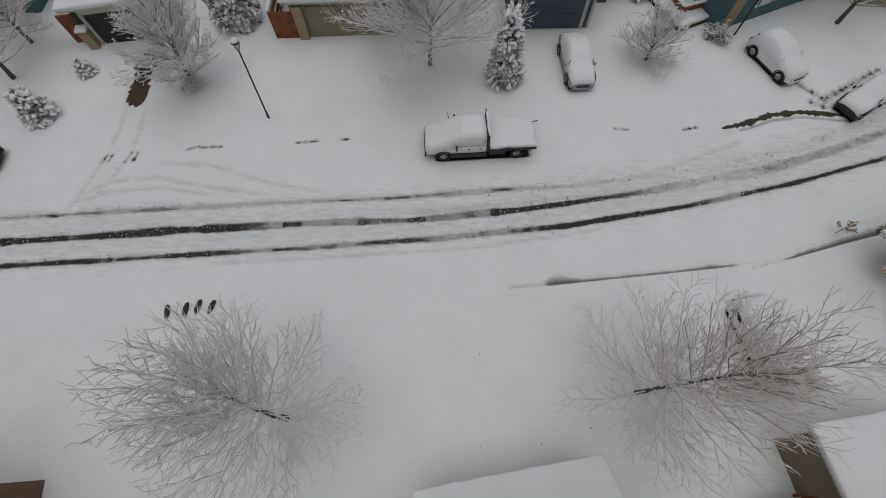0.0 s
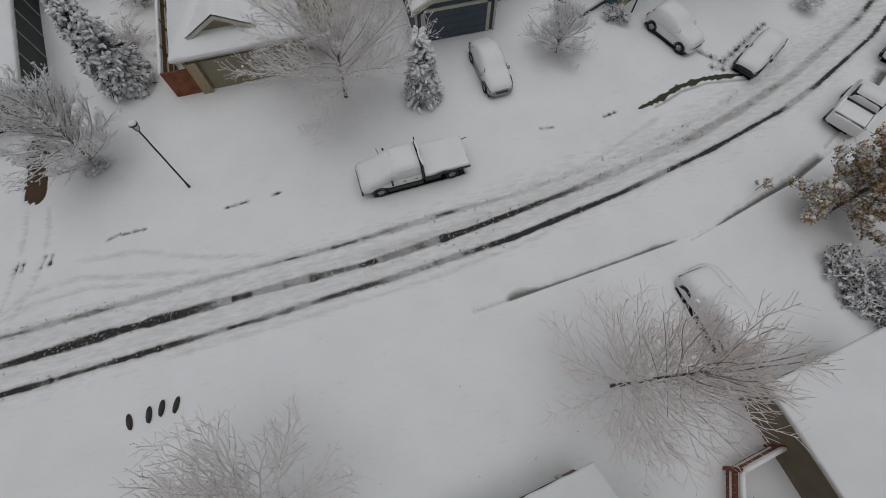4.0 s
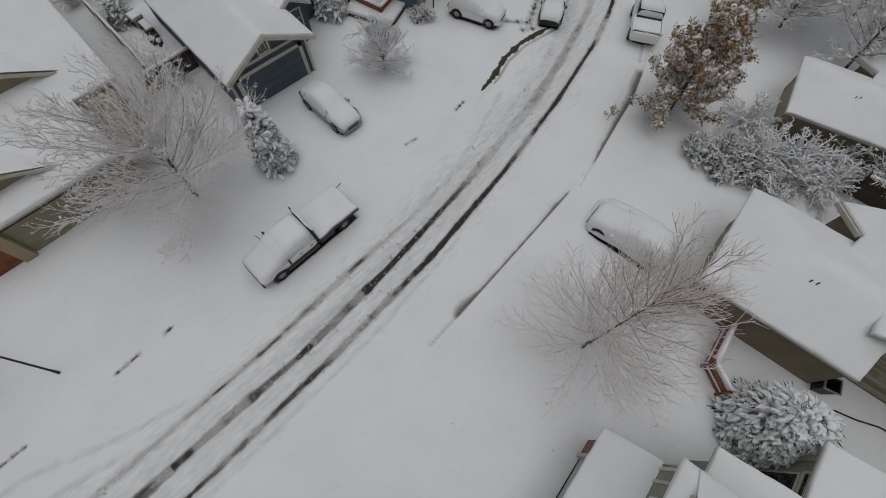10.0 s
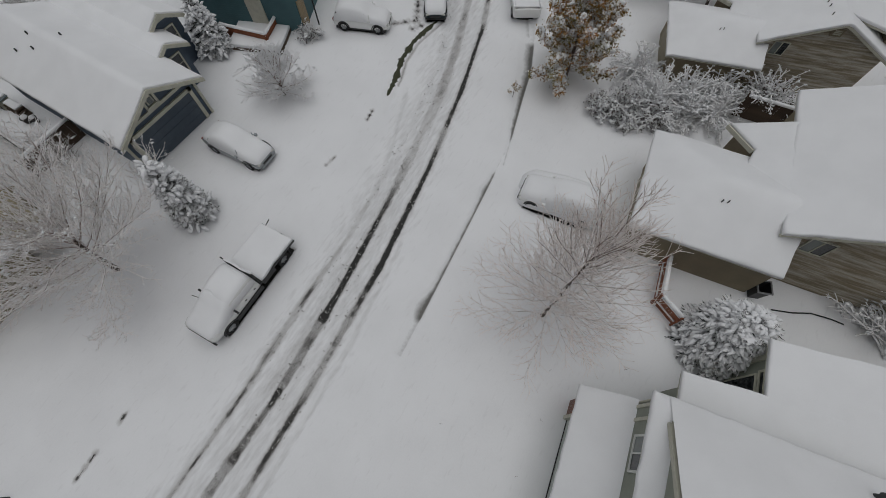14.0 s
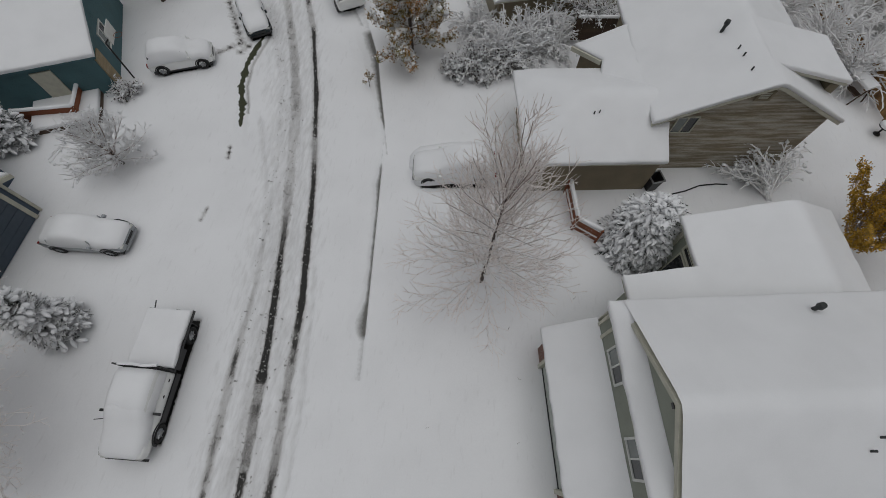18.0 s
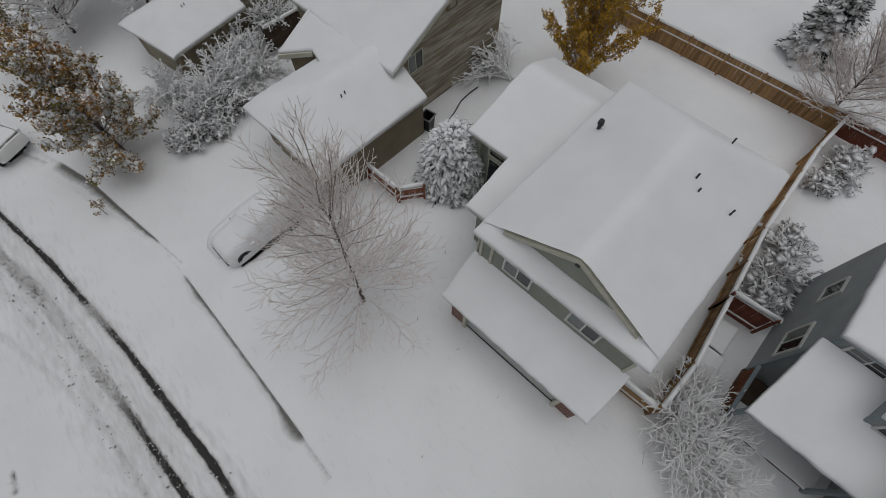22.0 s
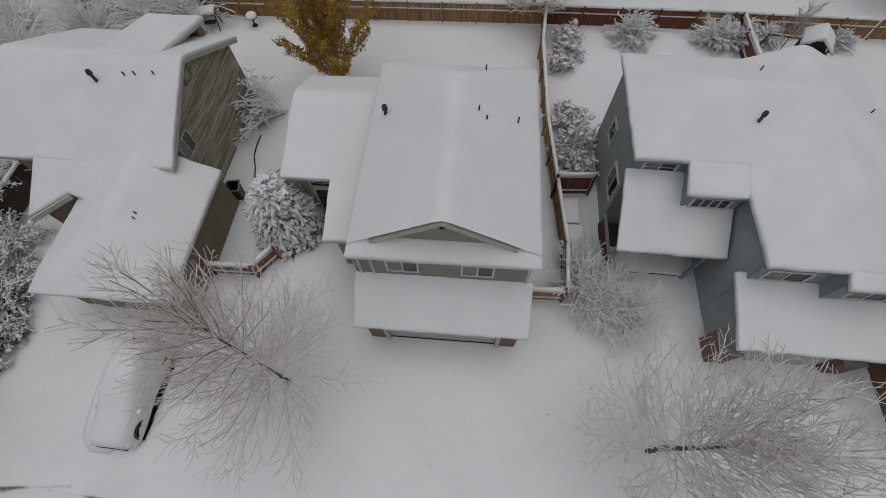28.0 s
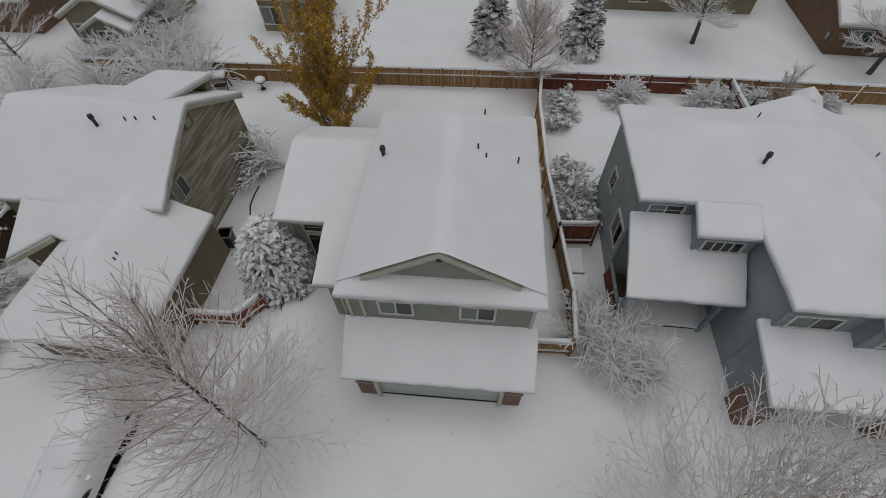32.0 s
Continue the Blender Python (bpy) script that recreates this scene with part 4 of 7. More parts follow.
def olive_house():
    h = thing("house", -10.7, 24.4, 0, 1.0, "olive-tan house with gabled dormers and a brick garage corner", "house")
    main = lambda x, y: min(2.7 + 0.44 * y, 2.7 + 0.44 * 8.6 - 0.44 * (y - 8.6), 2.7 + 0.6 * (x - 0.95))
    part("wall", boxes((1.3, 8.3, 0.45, 14, 0, 2.7), (8.2, 10.4, 3.6, 14, 0, 2.7)), OLIVE, h)
    part("gable_wall", prism([(0.45, 2.6), (16, 2.6), (8.6, 6.2)], 6.6, 10.3, swap=True), OLIVE, h)
    roof(h, 0.95, 8.6, 0, 16, main, 0.26, "lfb", TRIM, seed=14.0)
    roof(h, 8.4, 10.9, 3.0, 16, main, 0.26, "rfb", TRIM, seed=14.0)
    part("garage_door", boxes(*[(2.2, 7.2, 0.38, 0.45, 0.53 * i, 0.53 * i + 0.52) for i in range(4)]), OLIVE_DOOR, h)
    part("brick_pier", boxes((1.5, 2.1, 0.1, 0.5, 0, 2.3)), BRICK_TAN, h, "tan brick pier at the garage corner")
    part("side_door", boxes((-0.1, 1.45, 0.3, 0.38, 0, 1.85)), RUST, h, "rust-red boarded wall beside the garage")
    for cx, cy, half, rise in ((4.1, 0.9, 2.1, 1.15), (6.6, 4.4, 2.5, 1.4)):
        base = main(cx, cy) - 0.05
        d = lambda x, y, cx=cx, half=half, base=base, rise=rise: base + 0.1 + rise * (1 - abs(x - cx) / half)
        part("dormer_face", prism([(cx - half + 0.2, base - 0.3), (cx + half - 0.2, base - 0.3), (cx, base + rise)], cy + 0.25, cy + 0.4), OLIVE, h)
        roof(h, cx - half, cx + half, cy, cy + 2.8, d, 0.2, "lrf", TRIM, seed=cx)
        for s in (-1, 1):
            part("rake_board", prism([(cx, base + rise + 0.14), (cx + s * half, base + 0.14), (cx + s * half, base - 0.04), (cx, base + rise - 0.05)], cy - 0.06, cy + 0.04), TRIM, h)
    part("entry_gable", prism([(8.6, 2.6), (10.7, 2.6), (9.65, 3.5)], 3.1, 3.3), OLIVE, h)
    part("door", boxes((9.2, 10.1, 3.5, 3.6, 0, 2.1)), RUST, h)
    vent(h, 6.8, 8.2, main(6.8, 8.2), 0.5, 0.09, True)
    vent(h, 6.3, 8.9, main(6.3, 8.9), 0.35, 0.04)
    return h


def dark_house():
    h = thing("house", -22.87, 23.75, 0, 10, "dark green house with a dark garage door and cream trim", "house")
    part("wall", boxes((0.3, 4.9, 0.5, 14, 0, 2.7)), DARKGREEN, h)
    roof(h, -0.1, 5.3, 0, 14.5, lambda x, y: 2.75 + 0.42 * min(x + 0.1, 5.3 - x, y), 0.28, "lrfb", TRIM, seed=17.0)
    door = part("garage_door", boxes(*[(0.95, 3.95, 0.42, 0.5, 0.53 * i, 0.53 * i + 0.52) for i in range(4)]), DARK_METAL, h)
    part("door_surround", boxes((0.75, 0.97, 0.36, 0.5, 0, 2.4), (3.93, 4.15, 0.36, 0.5, 0, 2.4), (0.75, 4.15, 0.36, 0.5, 2.14, 2.4)), TRIM, door)
    pier = part("brick_pier", boxes((0.1, 0.65, 0.0, 0.5, 0, 1.3)), BRICK_TAN, h, "tan brick pier with a snow cap")
    part("snow_cap", sheet(0.05, 0.7, -0.05, 0.55, lambda x, y: 1.3, 0.18, 0, "lrfb", 0.2), SNOW, pier, "", True)
    part("porch_wall", boxes((-0.9, 0.3, 0.9, 1.05, 0, 1.9)), RUST, h)
    for i in range(6):
        part("side_batten", boxes((4.9, 4.95, 1.5 + 2.0 * i, 1.62 + 2.0 * i, 0, 2.7)), TRIM_GREY, h)
    return h


def teal_house():
    h = thing("house", 15.9, 29.25, 0, -66.6, "teal house with a tan entry panel and a snowy roof", "house")
    part("wall", boxes((-2.6, 4.95, 0.4, 8.6, 0, 2.75)), TEAL, h)
    part("gable_wall", prism([(0.4, 2.7), (8.6, 2.7), (4.5, 4.25)], -2.6, 4.95, swap=True), TEAL, h)
    roof(h, -3.0, 5.35, 0, 9.0, lambda x, y: 2.75 + 0.38 * min(y, 9.0 - y), 0.26, "lrfb", TEAL, seed=19.0)
    part("entry_panel", boxes((4.95, 5.02, 0.5, 1.5, 0, 2.2)), BRICK_TAN, h)
    window(h, 4.95, 3.4, 1.6, 1.2, 1.0, 270, TRIM_WHITE, 2)
    part("deck_door", boxes((1.5, 2.6, 0.32, 0.42, 0.3, 2.2)), TRIM, h)
    deck = part("deck", boxes((0.4, 4.0, -1.9, 0.4, 0, 0.3)), WOOD_DARK, h)
    part("deck_snow", sheet(0.4, 4.0, -1.9, 0.4, lambda x, y: 0.3, 0.22, 0, "lrfb", 0.5, 0.03), SNOW, deck, "", True)
    return h


def far_house(x, y, rz, w, d, eave, mat, label, along_x=True, rise=0.45, windows=()):
    h = thing("house", x, y, 0, rz, label, "house")
    half = (d if along_x else w) / 2
    zf = (lambda a, b: eave + rise * (half - abs(b))) if along_x else (lambda a, b: eave + rise * (half - abs(a)))
    part("wall", boxes((-w / 2 + 0.4, w / 2 - 0.4, -d / 2 + 0.4, d / 2 - 0.4, 0, eave)), mat, h)
    pts = [(-half + 0.4, eave - 0.05), (half - 0.4, eave - 0.05), (0, eave + rise * (half - 0.15))]
    part("gable_wall", prism(pts, -(w if along_x else d) / 2 + 0.4, (w if along_x else d) / 2 - 0.4, swap=along_x), mat, h)
    roof(h, -w / 2, w / 2, -d / 2, d / 2, zf, 0.28, "lrfb", TRIM, seed=x, res=0.5)
    for a, b, z, ww, hh, turn in windows:
        window(h, a, b, z, ww, hh, turn, TRIM_WHITE, 2)
    return h


sage_house()
tan_house(13.9, 0.45, 8.0, "tan house with a lapped-board gable and deep roof snow")
tan_house(26.3, 2.76, 16.9, "smaller tan house of the same pattern behind snowy shrubs", 0.79)
grey_house()
blue_house()
olive_house()
dark_house()
teal_house()
# further along the near side of the street
far_house(50.5, 11.5, 22, 9, 10, 2.8, BRICK_TAN, "brown house with a snowed-over roof along the street", True, 0.42)
far_house(33.0, 31.0, -20, 10, 10, 2.8, OLIVE, "low house with a snowy roof past the street bend", True, 0.42)
far_house(-31.5, 32.0, 0, 9, 10, 2.8, TEAL, "low house behind frosted trees", True, 0.42)
far_house(-19.5, 40.0, 0, 10, 8, 2.8, BROWN_WALL, "brown house behind the yards", True, 0.42)
far_house(-19.4, -6.6, 8, 8, 11, 4.8, BROWN_WALL, "brown two-storey house beside the grey one", False, 0.42)
# beyond the back fence
gabled = far_house(35.3, -26.6, 8, 6.6, 9, 2.5, OLIVE, "tan house with two front gables beyond the back fence", False, 0.5, ((1.9, 4.12, 1.3, 1.1, 1.1, 0),))
part("wall", prism([(-2.5, 0), (0.9, 0), (0.9, 2.05), (-0.8, 2.85), (-2.5, 2.05)], 4.0, 4.9), OLIVE, gabled)
roof(gabled, -2.9, 1.3, 3.6, 5.3, lambda x, y: 1.95 + 0.5 * (2.1 - abs(x + 0.8)), 0.2, "lrfb", TRIM, seed=35.0)
for s in (-1, 1):
    part("rake_board", prism([(-0.8, 3.05), (-0.8 + s * 2.1, 2.0), (-0.8 + s * 2.1, 1.82), (-0.8, 2.87)], 5.3, 5.36), TRIM, gabled)
window(gabled, -0.8, 4.9, 1.15, 1.7, 1.2, 0, TRIM_WHITE, 3)
far_house(47.4, -27.2, 8, 9, 10, 2.75, BROWN_WALL, "brown house half hidden by frosted trees", True, 0.45)
far_house(22.2, -30.6, 6, 5.4, 6, 2.75, OLIVE, "tan house far beyond the fence", True, 0.42, ((1.3, 2.62, 1.3, 1.7, 1.3, 0),))
far_house(-8.5, -42.0, 8, 14, 8, 2.8, TAN, "tan house across the far lawn", True, 0.42, ((-3, 3.62, 1.4, 1.4, 1.2, 0), (3, 3.62, 1.4, 1.4, 1.2, 0)))
brown = far_house(-23.9, -39.7, 5, 10, 12, 2.3, BROWN_WALL, "brown brick house with a snowy gable beyond the fence", True, 0.45, ((2.9, 5.62, 1.3, 1.3, 1.1, 0), (-1.2, 5.62, 1.3, 1.3, 1.1, 0)))
part("meter_box", boxes((4.6, 4.78, 4.9, 5.2, 0.9, 1.4)), GALV, brown)


# ---- trees and shrubs ----
def sweep(paths, sides):
    """Tapered tubes along paths of (x, y, z, radius) rows, as one mesh's vertices and faces."""
    verts, faces, at = [], [], 0
    ang = np.arange(sides) * 2 * math.pi / sides
    c, s = np.cos(ang), np.sin(ang)
    idx = np.arange(sides)
    nxt = (idx + 1) % sides
    for p in paths:
        p = np.asarray(p, float)
        d = np.gradient(p[:, :3], axis=0)
        d /= np.linalg.norm(d, axis=1, keepdims=True) + 1e-9
        ref = np.array([1.0, 0, 0]) if abs(d[0, 2]) > 0.8 else np.array([0, 0, 1.0])
        a = np.cross(d, ref)
        a /= np.linalg.norm(a, axis=1, keepdims=True) + 1e-9
        b = np.cross(d, a)
        ring = p[:, None, :3] + p[:, None, 3:] * (a[:, None] * c[None, :, None] + b[:, None] * s[None, :, None])
        verts.append(ring.reshape(-1, 3))
        for k in range(len(p) - 1):
            o = at + k * sides
            faces.append(np.stack([o + idx, o + nxt, o + sides + nxt, o + sides + idx], 1))
        at += len(p) * sides
    return np.concatenate(verts), np.concatenate(faces)


def sweep_mesh(name, *groups):
    vs, fs, at = [], [], 0
    for paths, sides in groups:
        if paths:
            v, f = sweep(paths, sides)
            vs.append(v)
            fs.append(f + at)
            at += len(v)
    me = bpy.data.meshes.new(name)
    me.from_pydata(np.concatenate(vs).tolist(), [], np.concatenate(fs).tolist())
    me.shade_smooth()
    return me


def unit(v):
    return v / (np.linalg.norm(v) + 1e-9)


def stem(rng, start, way, length, r0, r1, n=4, wander=0.12, lift=0.0):
    """One branch: points from start that wander a little and bend up (lift) or down."""
    p, d, rows = np.array(start, float), unit(np.array(way, float)), []
    for i in range(n + 1):
        rows.append((*p, r0 + (r1 - r0) * i / n))
        p = p + d * length / n
        d = unit(d + rng.normal(0, wander, 3) + np.array([0, 0, lift / n]))
    return np.array(rows)


def side_shoots(rng, path, count, length, lo, hi, r0, r1, angle=0.8, lift=0.15, n=3, wander=0.13, roll_by=0.6):
    """Shoots that leave a branch sideways along it."""
    out = []
    whole = len(path) - 1
    for k in range(count):
        f = lo + (hi - lo) * (k + rng.random()) / count
        i = min(int(f * whole), whole - 1)
        g = f * whole - i
        here = path[i] * (1 - g) + path[i + 1] * g
        t = unit(path[i + 1][:3] - path[i][:3])
        flat = np.cross(t, (0, 0, 1.0)) if abs(t[2]) < 0.97 else np.array([math.cos(k * 2.4), math.sin(k * 2.4), 0])
        flat = unit(flat) * (1 if k % 2 else -1)
        up_ = np.cross(flat, t) * (1 if k % 2 else -1)
        roll = rng.normal(0.25, roll_by)
        side = flat * math.cos(roll) + up_ * math.sin(roll)
        way = t * math.cos(angle) + side * math.sin(angle)
        ln = length * (1.15 - 0.75 * f) * (0.7 + 0.6 * rng.random())
        out.append(stem(rng, here[:3], way, ln, min(r0, here[3] * 0.8), r1, n, wander, lift))
    return out


def bare_tree(x, y, label, seed, trunk, limbs, twig_mat, second=8, third=5, group="", fourth=0, thick=1.0, taper=0.8, bark=None, curve=0.2, limb_mat=None, crook=0.03, stout=1.0, fork=0.42, twig=0.75, lumps=0, lump_size=0.1):
    """A leafless tree. trunk: height, base radius, top radius, lean x, lean y; limbs: rows of height fraction, azimuth, rise, length."""
    rng = np.random.default_rng(seed)
    t = thing("tree", x, y, -0.05, 0, label, "tree", group)
    height, r0, r1, lx, ly = trunk
    n = 10
    bole = np.array([(lx * (i / n) ** 1.4 + rng.normal(0, 0.012 * height / 6), ly * (i / n) ** 1.4 + rng.normal(0, 0.012 * height / 6), height * i / n, r0 + (r1 - r0) * (i / n) ** taper) for i in range(n + 1)])
    big, mid, small = [], [], []
    for frac, az, rise, ln in limbs:
        i = min(int(frac * n), n - 1)
        g = frac * n - i
        here = bole[i] * (1 - g) + bole[i + 1] * g
        way = (math.cos(az) * math.cos(rise), math.sin(az) * math.cos(rise), math.sin(rise))
        limb = stem(rng, here[:3], way, ln, max(0.014 * thick, min(here[3] * 0.75, stout * (0.011 * ln + 0.012))), 0.010 * thick, 7, crook, curve)
        big.append(limb)
        for shoot in side_shoots(rng, limb, max(2, int(second * (0.5 + ln / 5))), ln * fork, 0.08, 1.0, 0.012 * thick, 0.009 * thick, 0.45 + crook, 0.15, 4, 0.02 + crook * 0.8):
            mid.append(shoot)
            for tw in side_shoots(rng, shoot, third, twig if ln > 2 else twig * 0.67, 0.15, 1.0, 0.0095 * thick, 0.0055 * thick, 0.5 + 2 * crook, 0.1, 3, 0.02 + crook):
                small.append(tw)
                if fourth:
                    small.extend(side_shoots(rng, tw, fourth, 0.26, 0.2, 1.0, 0.008 * thick, 0.005 * thick, 0.75, 0.1, 2))
    part("trunk", sweep_mesh("trunk", ([bole], 9)), bark or BARK, t)
    for limb in big:
        part("limb", sweep_mesh("limb", ([limb], 6)), limb_mat or LIMB, t)
    tagged(part("crown", sweep_mesh("crown", (mid, 4), (small, 3)), twig_mat, t, "dense frosted twigs"), kind="stuff")
    if lumps:
        ends = np.array([row[:3] for shoot in mid + small for row in shoot[1:]])
        pick = rng.integers(0, len(ends), lumps)
        tagged(part("caught_snow", raw_mesh("caught_snow", *snow_lumps(rng, ends[pick] + np.array([0, 0, 0.02]), lump_size), True), CLUMP, t, "snow caught on the twigs"), kind="stuff")
    return t


def fan(rng, count, lo, hi, lengths, rises, spin=2.4, power=1.0, rise_power=1.0):
    """Limbs set round a trunk at even turns."""
    out = []
    for k in range(count):
        f = k / max(1, count - 1)
        frac = lo + (hi - lo) * f**power
        ln = lengths[0] + (lengths[1] - lengths[0]) * f
        rs = rises[0] + (rises[1] - rises[0]) * f**rise_power
        out.append((frac, k * spin + rng.normal(0, 0.25), rs + rng.normal(0, 0.09), ln * (0.85 + 0.3 * rng.random())))
    return out


def leaf_cloud(rng, centres, per, spread_by, size, droop=0.0):
    """Many small leaves, each a folded pair of triangles, strewn round points."""
    c = np.repeat(np.asarray(centres), per, axis=0)
    n = len(c)
    p = c + rng.normal(0, spread_by, (n, 3)) - np.array([0, 0, droop])
    u = rng.normal(0, 1, (n, 3))
    u /= np.linalg.norm(u, axis=1, keepdims=True)
    w = np.cross(u, rng.normal(0, 1, (n, 3)))
    w /= np.linalg.norm(w, axis=1, keepdims=True)
    k = np.cross(u, w)
    s = size * (0.6 + 0.8 * rng.random((n, 1)))
    quad = np.stack([p - u * s, p + w * s * 0.6 + k * s * 0.2, p + u * s, p - w * s * 0.6 + k * s * 0.2], 1).reshape(-1, 3)
    q = np.arange(n) * 4
    return quad, np.stack([q, q + 1, q + 2, q + 3], 1)


BLOB = [(0, 0, 0.8), (1, 0, 0.1), (0.3, 0.95, 0.05), (-0.8, 0.6, 0.1), (-0.8, -0.6, 0.0), (0.3, -0.95, 0.1), (0, 0, -0.45)]
BLOB_FACES = [(0, 1, 2), (0, 2, 3), (0, 3, 4), (0, 4, 5), (0, 5, 1), (6, 2, 1), (6, 3, 2), (6, 4, 3), (6, 5, 4), (6, 1, 5)]


def snow_lumps(rng, centres, size):
    """Small uneven lumps of snow caught on twigs."""
    base, fs, vs, out = np.array(BLOB), np.array(BLOB_FACES), [], []
    for k, c in enumerate(centres):
        s = size * (0.4 + 1.2 * rng.random() ** 2)
        a = rng.random() * 6.3
        m = np.array([[math.cos(a), -math.sin(a), 0], [math.sin(a), math.cos(a), 0], [0, 0, 1]])
        vs.append(np.asarray(c) + (base * (1 + rng.normal(0, 0.18, base.shape)) * np.array([s * 1.35, s * (0.45 + 0.45 * rng.random()), s * 0.45])) @ m.T)
        out.append(fs + k * len(base))
    return np.concatenate(vs), np.concatenate(out)


def raw_mesh(name, verts, faces, smooth=False):
    me = bpy.data.meshes.new(name)
    me.from_pydata(np.asarray(verts).tolist(), [], [[int(i) for i in f] for f in faces])
    if smooth:
        me.shade_smooth()
    return me


def leafy_tree(x, y, label, seed, trunk, limbs, leaf_mat, per, size, spread_by=0.16, lumps=0, lump_size=0.12, second=7, group="", reach=0.3, angle=0.5):
    rng = np.random.default_rng(seed)
    t = thing("tree", x, y, -0.05, 0, label, "tree", group)
    height, r0, r1, lx, ly = trunk
    bole = np.array([(lx * i / 8, ly * i / 8, height * i / 8, r0 + (r1 - r0) * i / 8) for i in range(9)])
    big, mid, ends = [], [], []
    for frac, az, rise, ln in limbs:
        i = min(int(frac * 8), 7)
        way = (math.cos(az) * math.cos(rise), math.sin(az) * math.cos(rise), math.sin(rise))
        limb = stem(rng, bole[i][:3], way, ln, min(bole[i][3] * 0.8, 0.05), 0.012, 6, 0.09, 0.3)
        big.append(limb)
        shoots = side_shoots(rng, limb, second, ln * reach, 0.15, 1.0, 0.02, 0.006, angle, 0.35, 4)
        mid += shoots
        for s in shoots:
            ends += [r[:3] for r in s[1:]]
        ends += [r[:3] for r in limb[3:]]
    part("trunk", sweep_mesh("trunk", ([bole], 8)), BARK, t)
    for limb in big:
        part("limb", sweep_mesh("limb", ([limb], 5)), LIMB, t)
    tagged(part("branchwork", sweep_mesh("branchwork", (mid, 3)), LIMB, t), kind="stuff")
    tagged(part("foliage", raw_mesh("foliage", *leaf_cloud(rng, ends, per, spread_by, size)), leaf_mat, t), kind="stuff")
    if lumps:
        pads = []
        for k in rng.permutation(len(mid))[:lumps]:
            wide = lump_size * (0.3 + 0.35 * rng.random())
            rows = mid[k][1:] + np.array([0, 0, wide * 0.9 + 0.07, 0])
            rows[:, 3] = wide * np.array([0.3, 1.0, 0.9, 0.3])[:len(rows)]
            rows[:, 2] -= np.linspace(0, 0.1, len(rows))
            pads.append(rows)
        tagged(part("caught_snow", sweep_mesh("caught_snow", (pads, 6)), CLUMP, t, "snow lying along the leafy boughs"), kind="stuff")
    return t


def bough(rng):
    """A conifer bough of unit length: a drooping spine with ragged, snow-bent fingers on both sides."""
    v, f = [], []
    n = 9
    spine = [np.array((i / n, rng.normal(0, 0.015), -0.30 * (i / n) ** 1.7)) for i in range(n + 1)]
    for i in range(n):
        f_ = i / n
        reach = 0.42 * math.sin(math.pi * (0.2 + 0.72 * f_)) * (0.65 + 0.6 * rng.random())
        for s in (-1, 1):
            a, b = spine[i], spine[i + 1]
            tip = a + np.array([reach * 0.8 + 0.06, s * reach, -0.3 * reach + rng.normal(0, 0.05)])
            k = len(v)
            mid = (a + b) / 2
            v += [a + (0, 0, 0.02), mid + (tip - mid) * 0.55 + np.array([0.05, 0, 0.03]), tip, mid + (tip - mid) * 0.5 + np.array([-0.07, 0, -0.03])]
            f.append((k, k + 3, k + 2, k + 1) if s > 0 else (k, k + 1, k + 2, k + 3))
            # a small side finger
            tip2 = mid + (tip - mid) * 0.55 + np.array([0.13, -s * 0.04, -0.05 + rng.normal(0, 0.03)])
            k = len(v)
            v += [mid + (tip - mid) * 0.3, mid + (tip - mid) * 0.45 + np.array([0.07, 0, 0.035]), tip2, mid + (tip - mid) * 0.6]
            f.append((k, k + 1, k + 2, k + 3))
    k = len(v)
    v += [spine[-2] + (0, 0.03, 0.0), spine[-2] + (0, -0.03, 0.0), spine[-1] + (0.08, 0, -0.03)]
    f.append((k, k + 1, k + 2))
    return raw_mesh("bough", np.array(v), f)


BOUGHS = {}


def snow_pad(rng):
    """A soft pad of snow on the outer half of a bough, in the bough's own scale."""
    rings = []
    for i in range(6):
        f = i / 5
        x, w, th = 0.42 + 0.62 * f, 0.30 * math.sin(math.pi * (0.16 + 0.76 * f)) * (0.8 + 0.4 * rng.random()), 0.10 * math.sin(math.pi * (0.12 + 0.8 * f))
        z = -0.30 * min(x, 1.0) ** 1.7
        rings.append([(x, w * math.cos(a) * (1 + 0.15 * rng.normal()), z + (th if math.sin(a) > 0 else 0.03) * math.sin(a) - 0.25 * w * abs(math.cos(a)) ** 2) for a in [2 * math.pi * k / 8 for k in range(8)]])
    me = to_mesh("snow_pad", loft(rings))
    me.shade_smooth()
    me.materials.append(CLUMP)
    return me


PADS = []


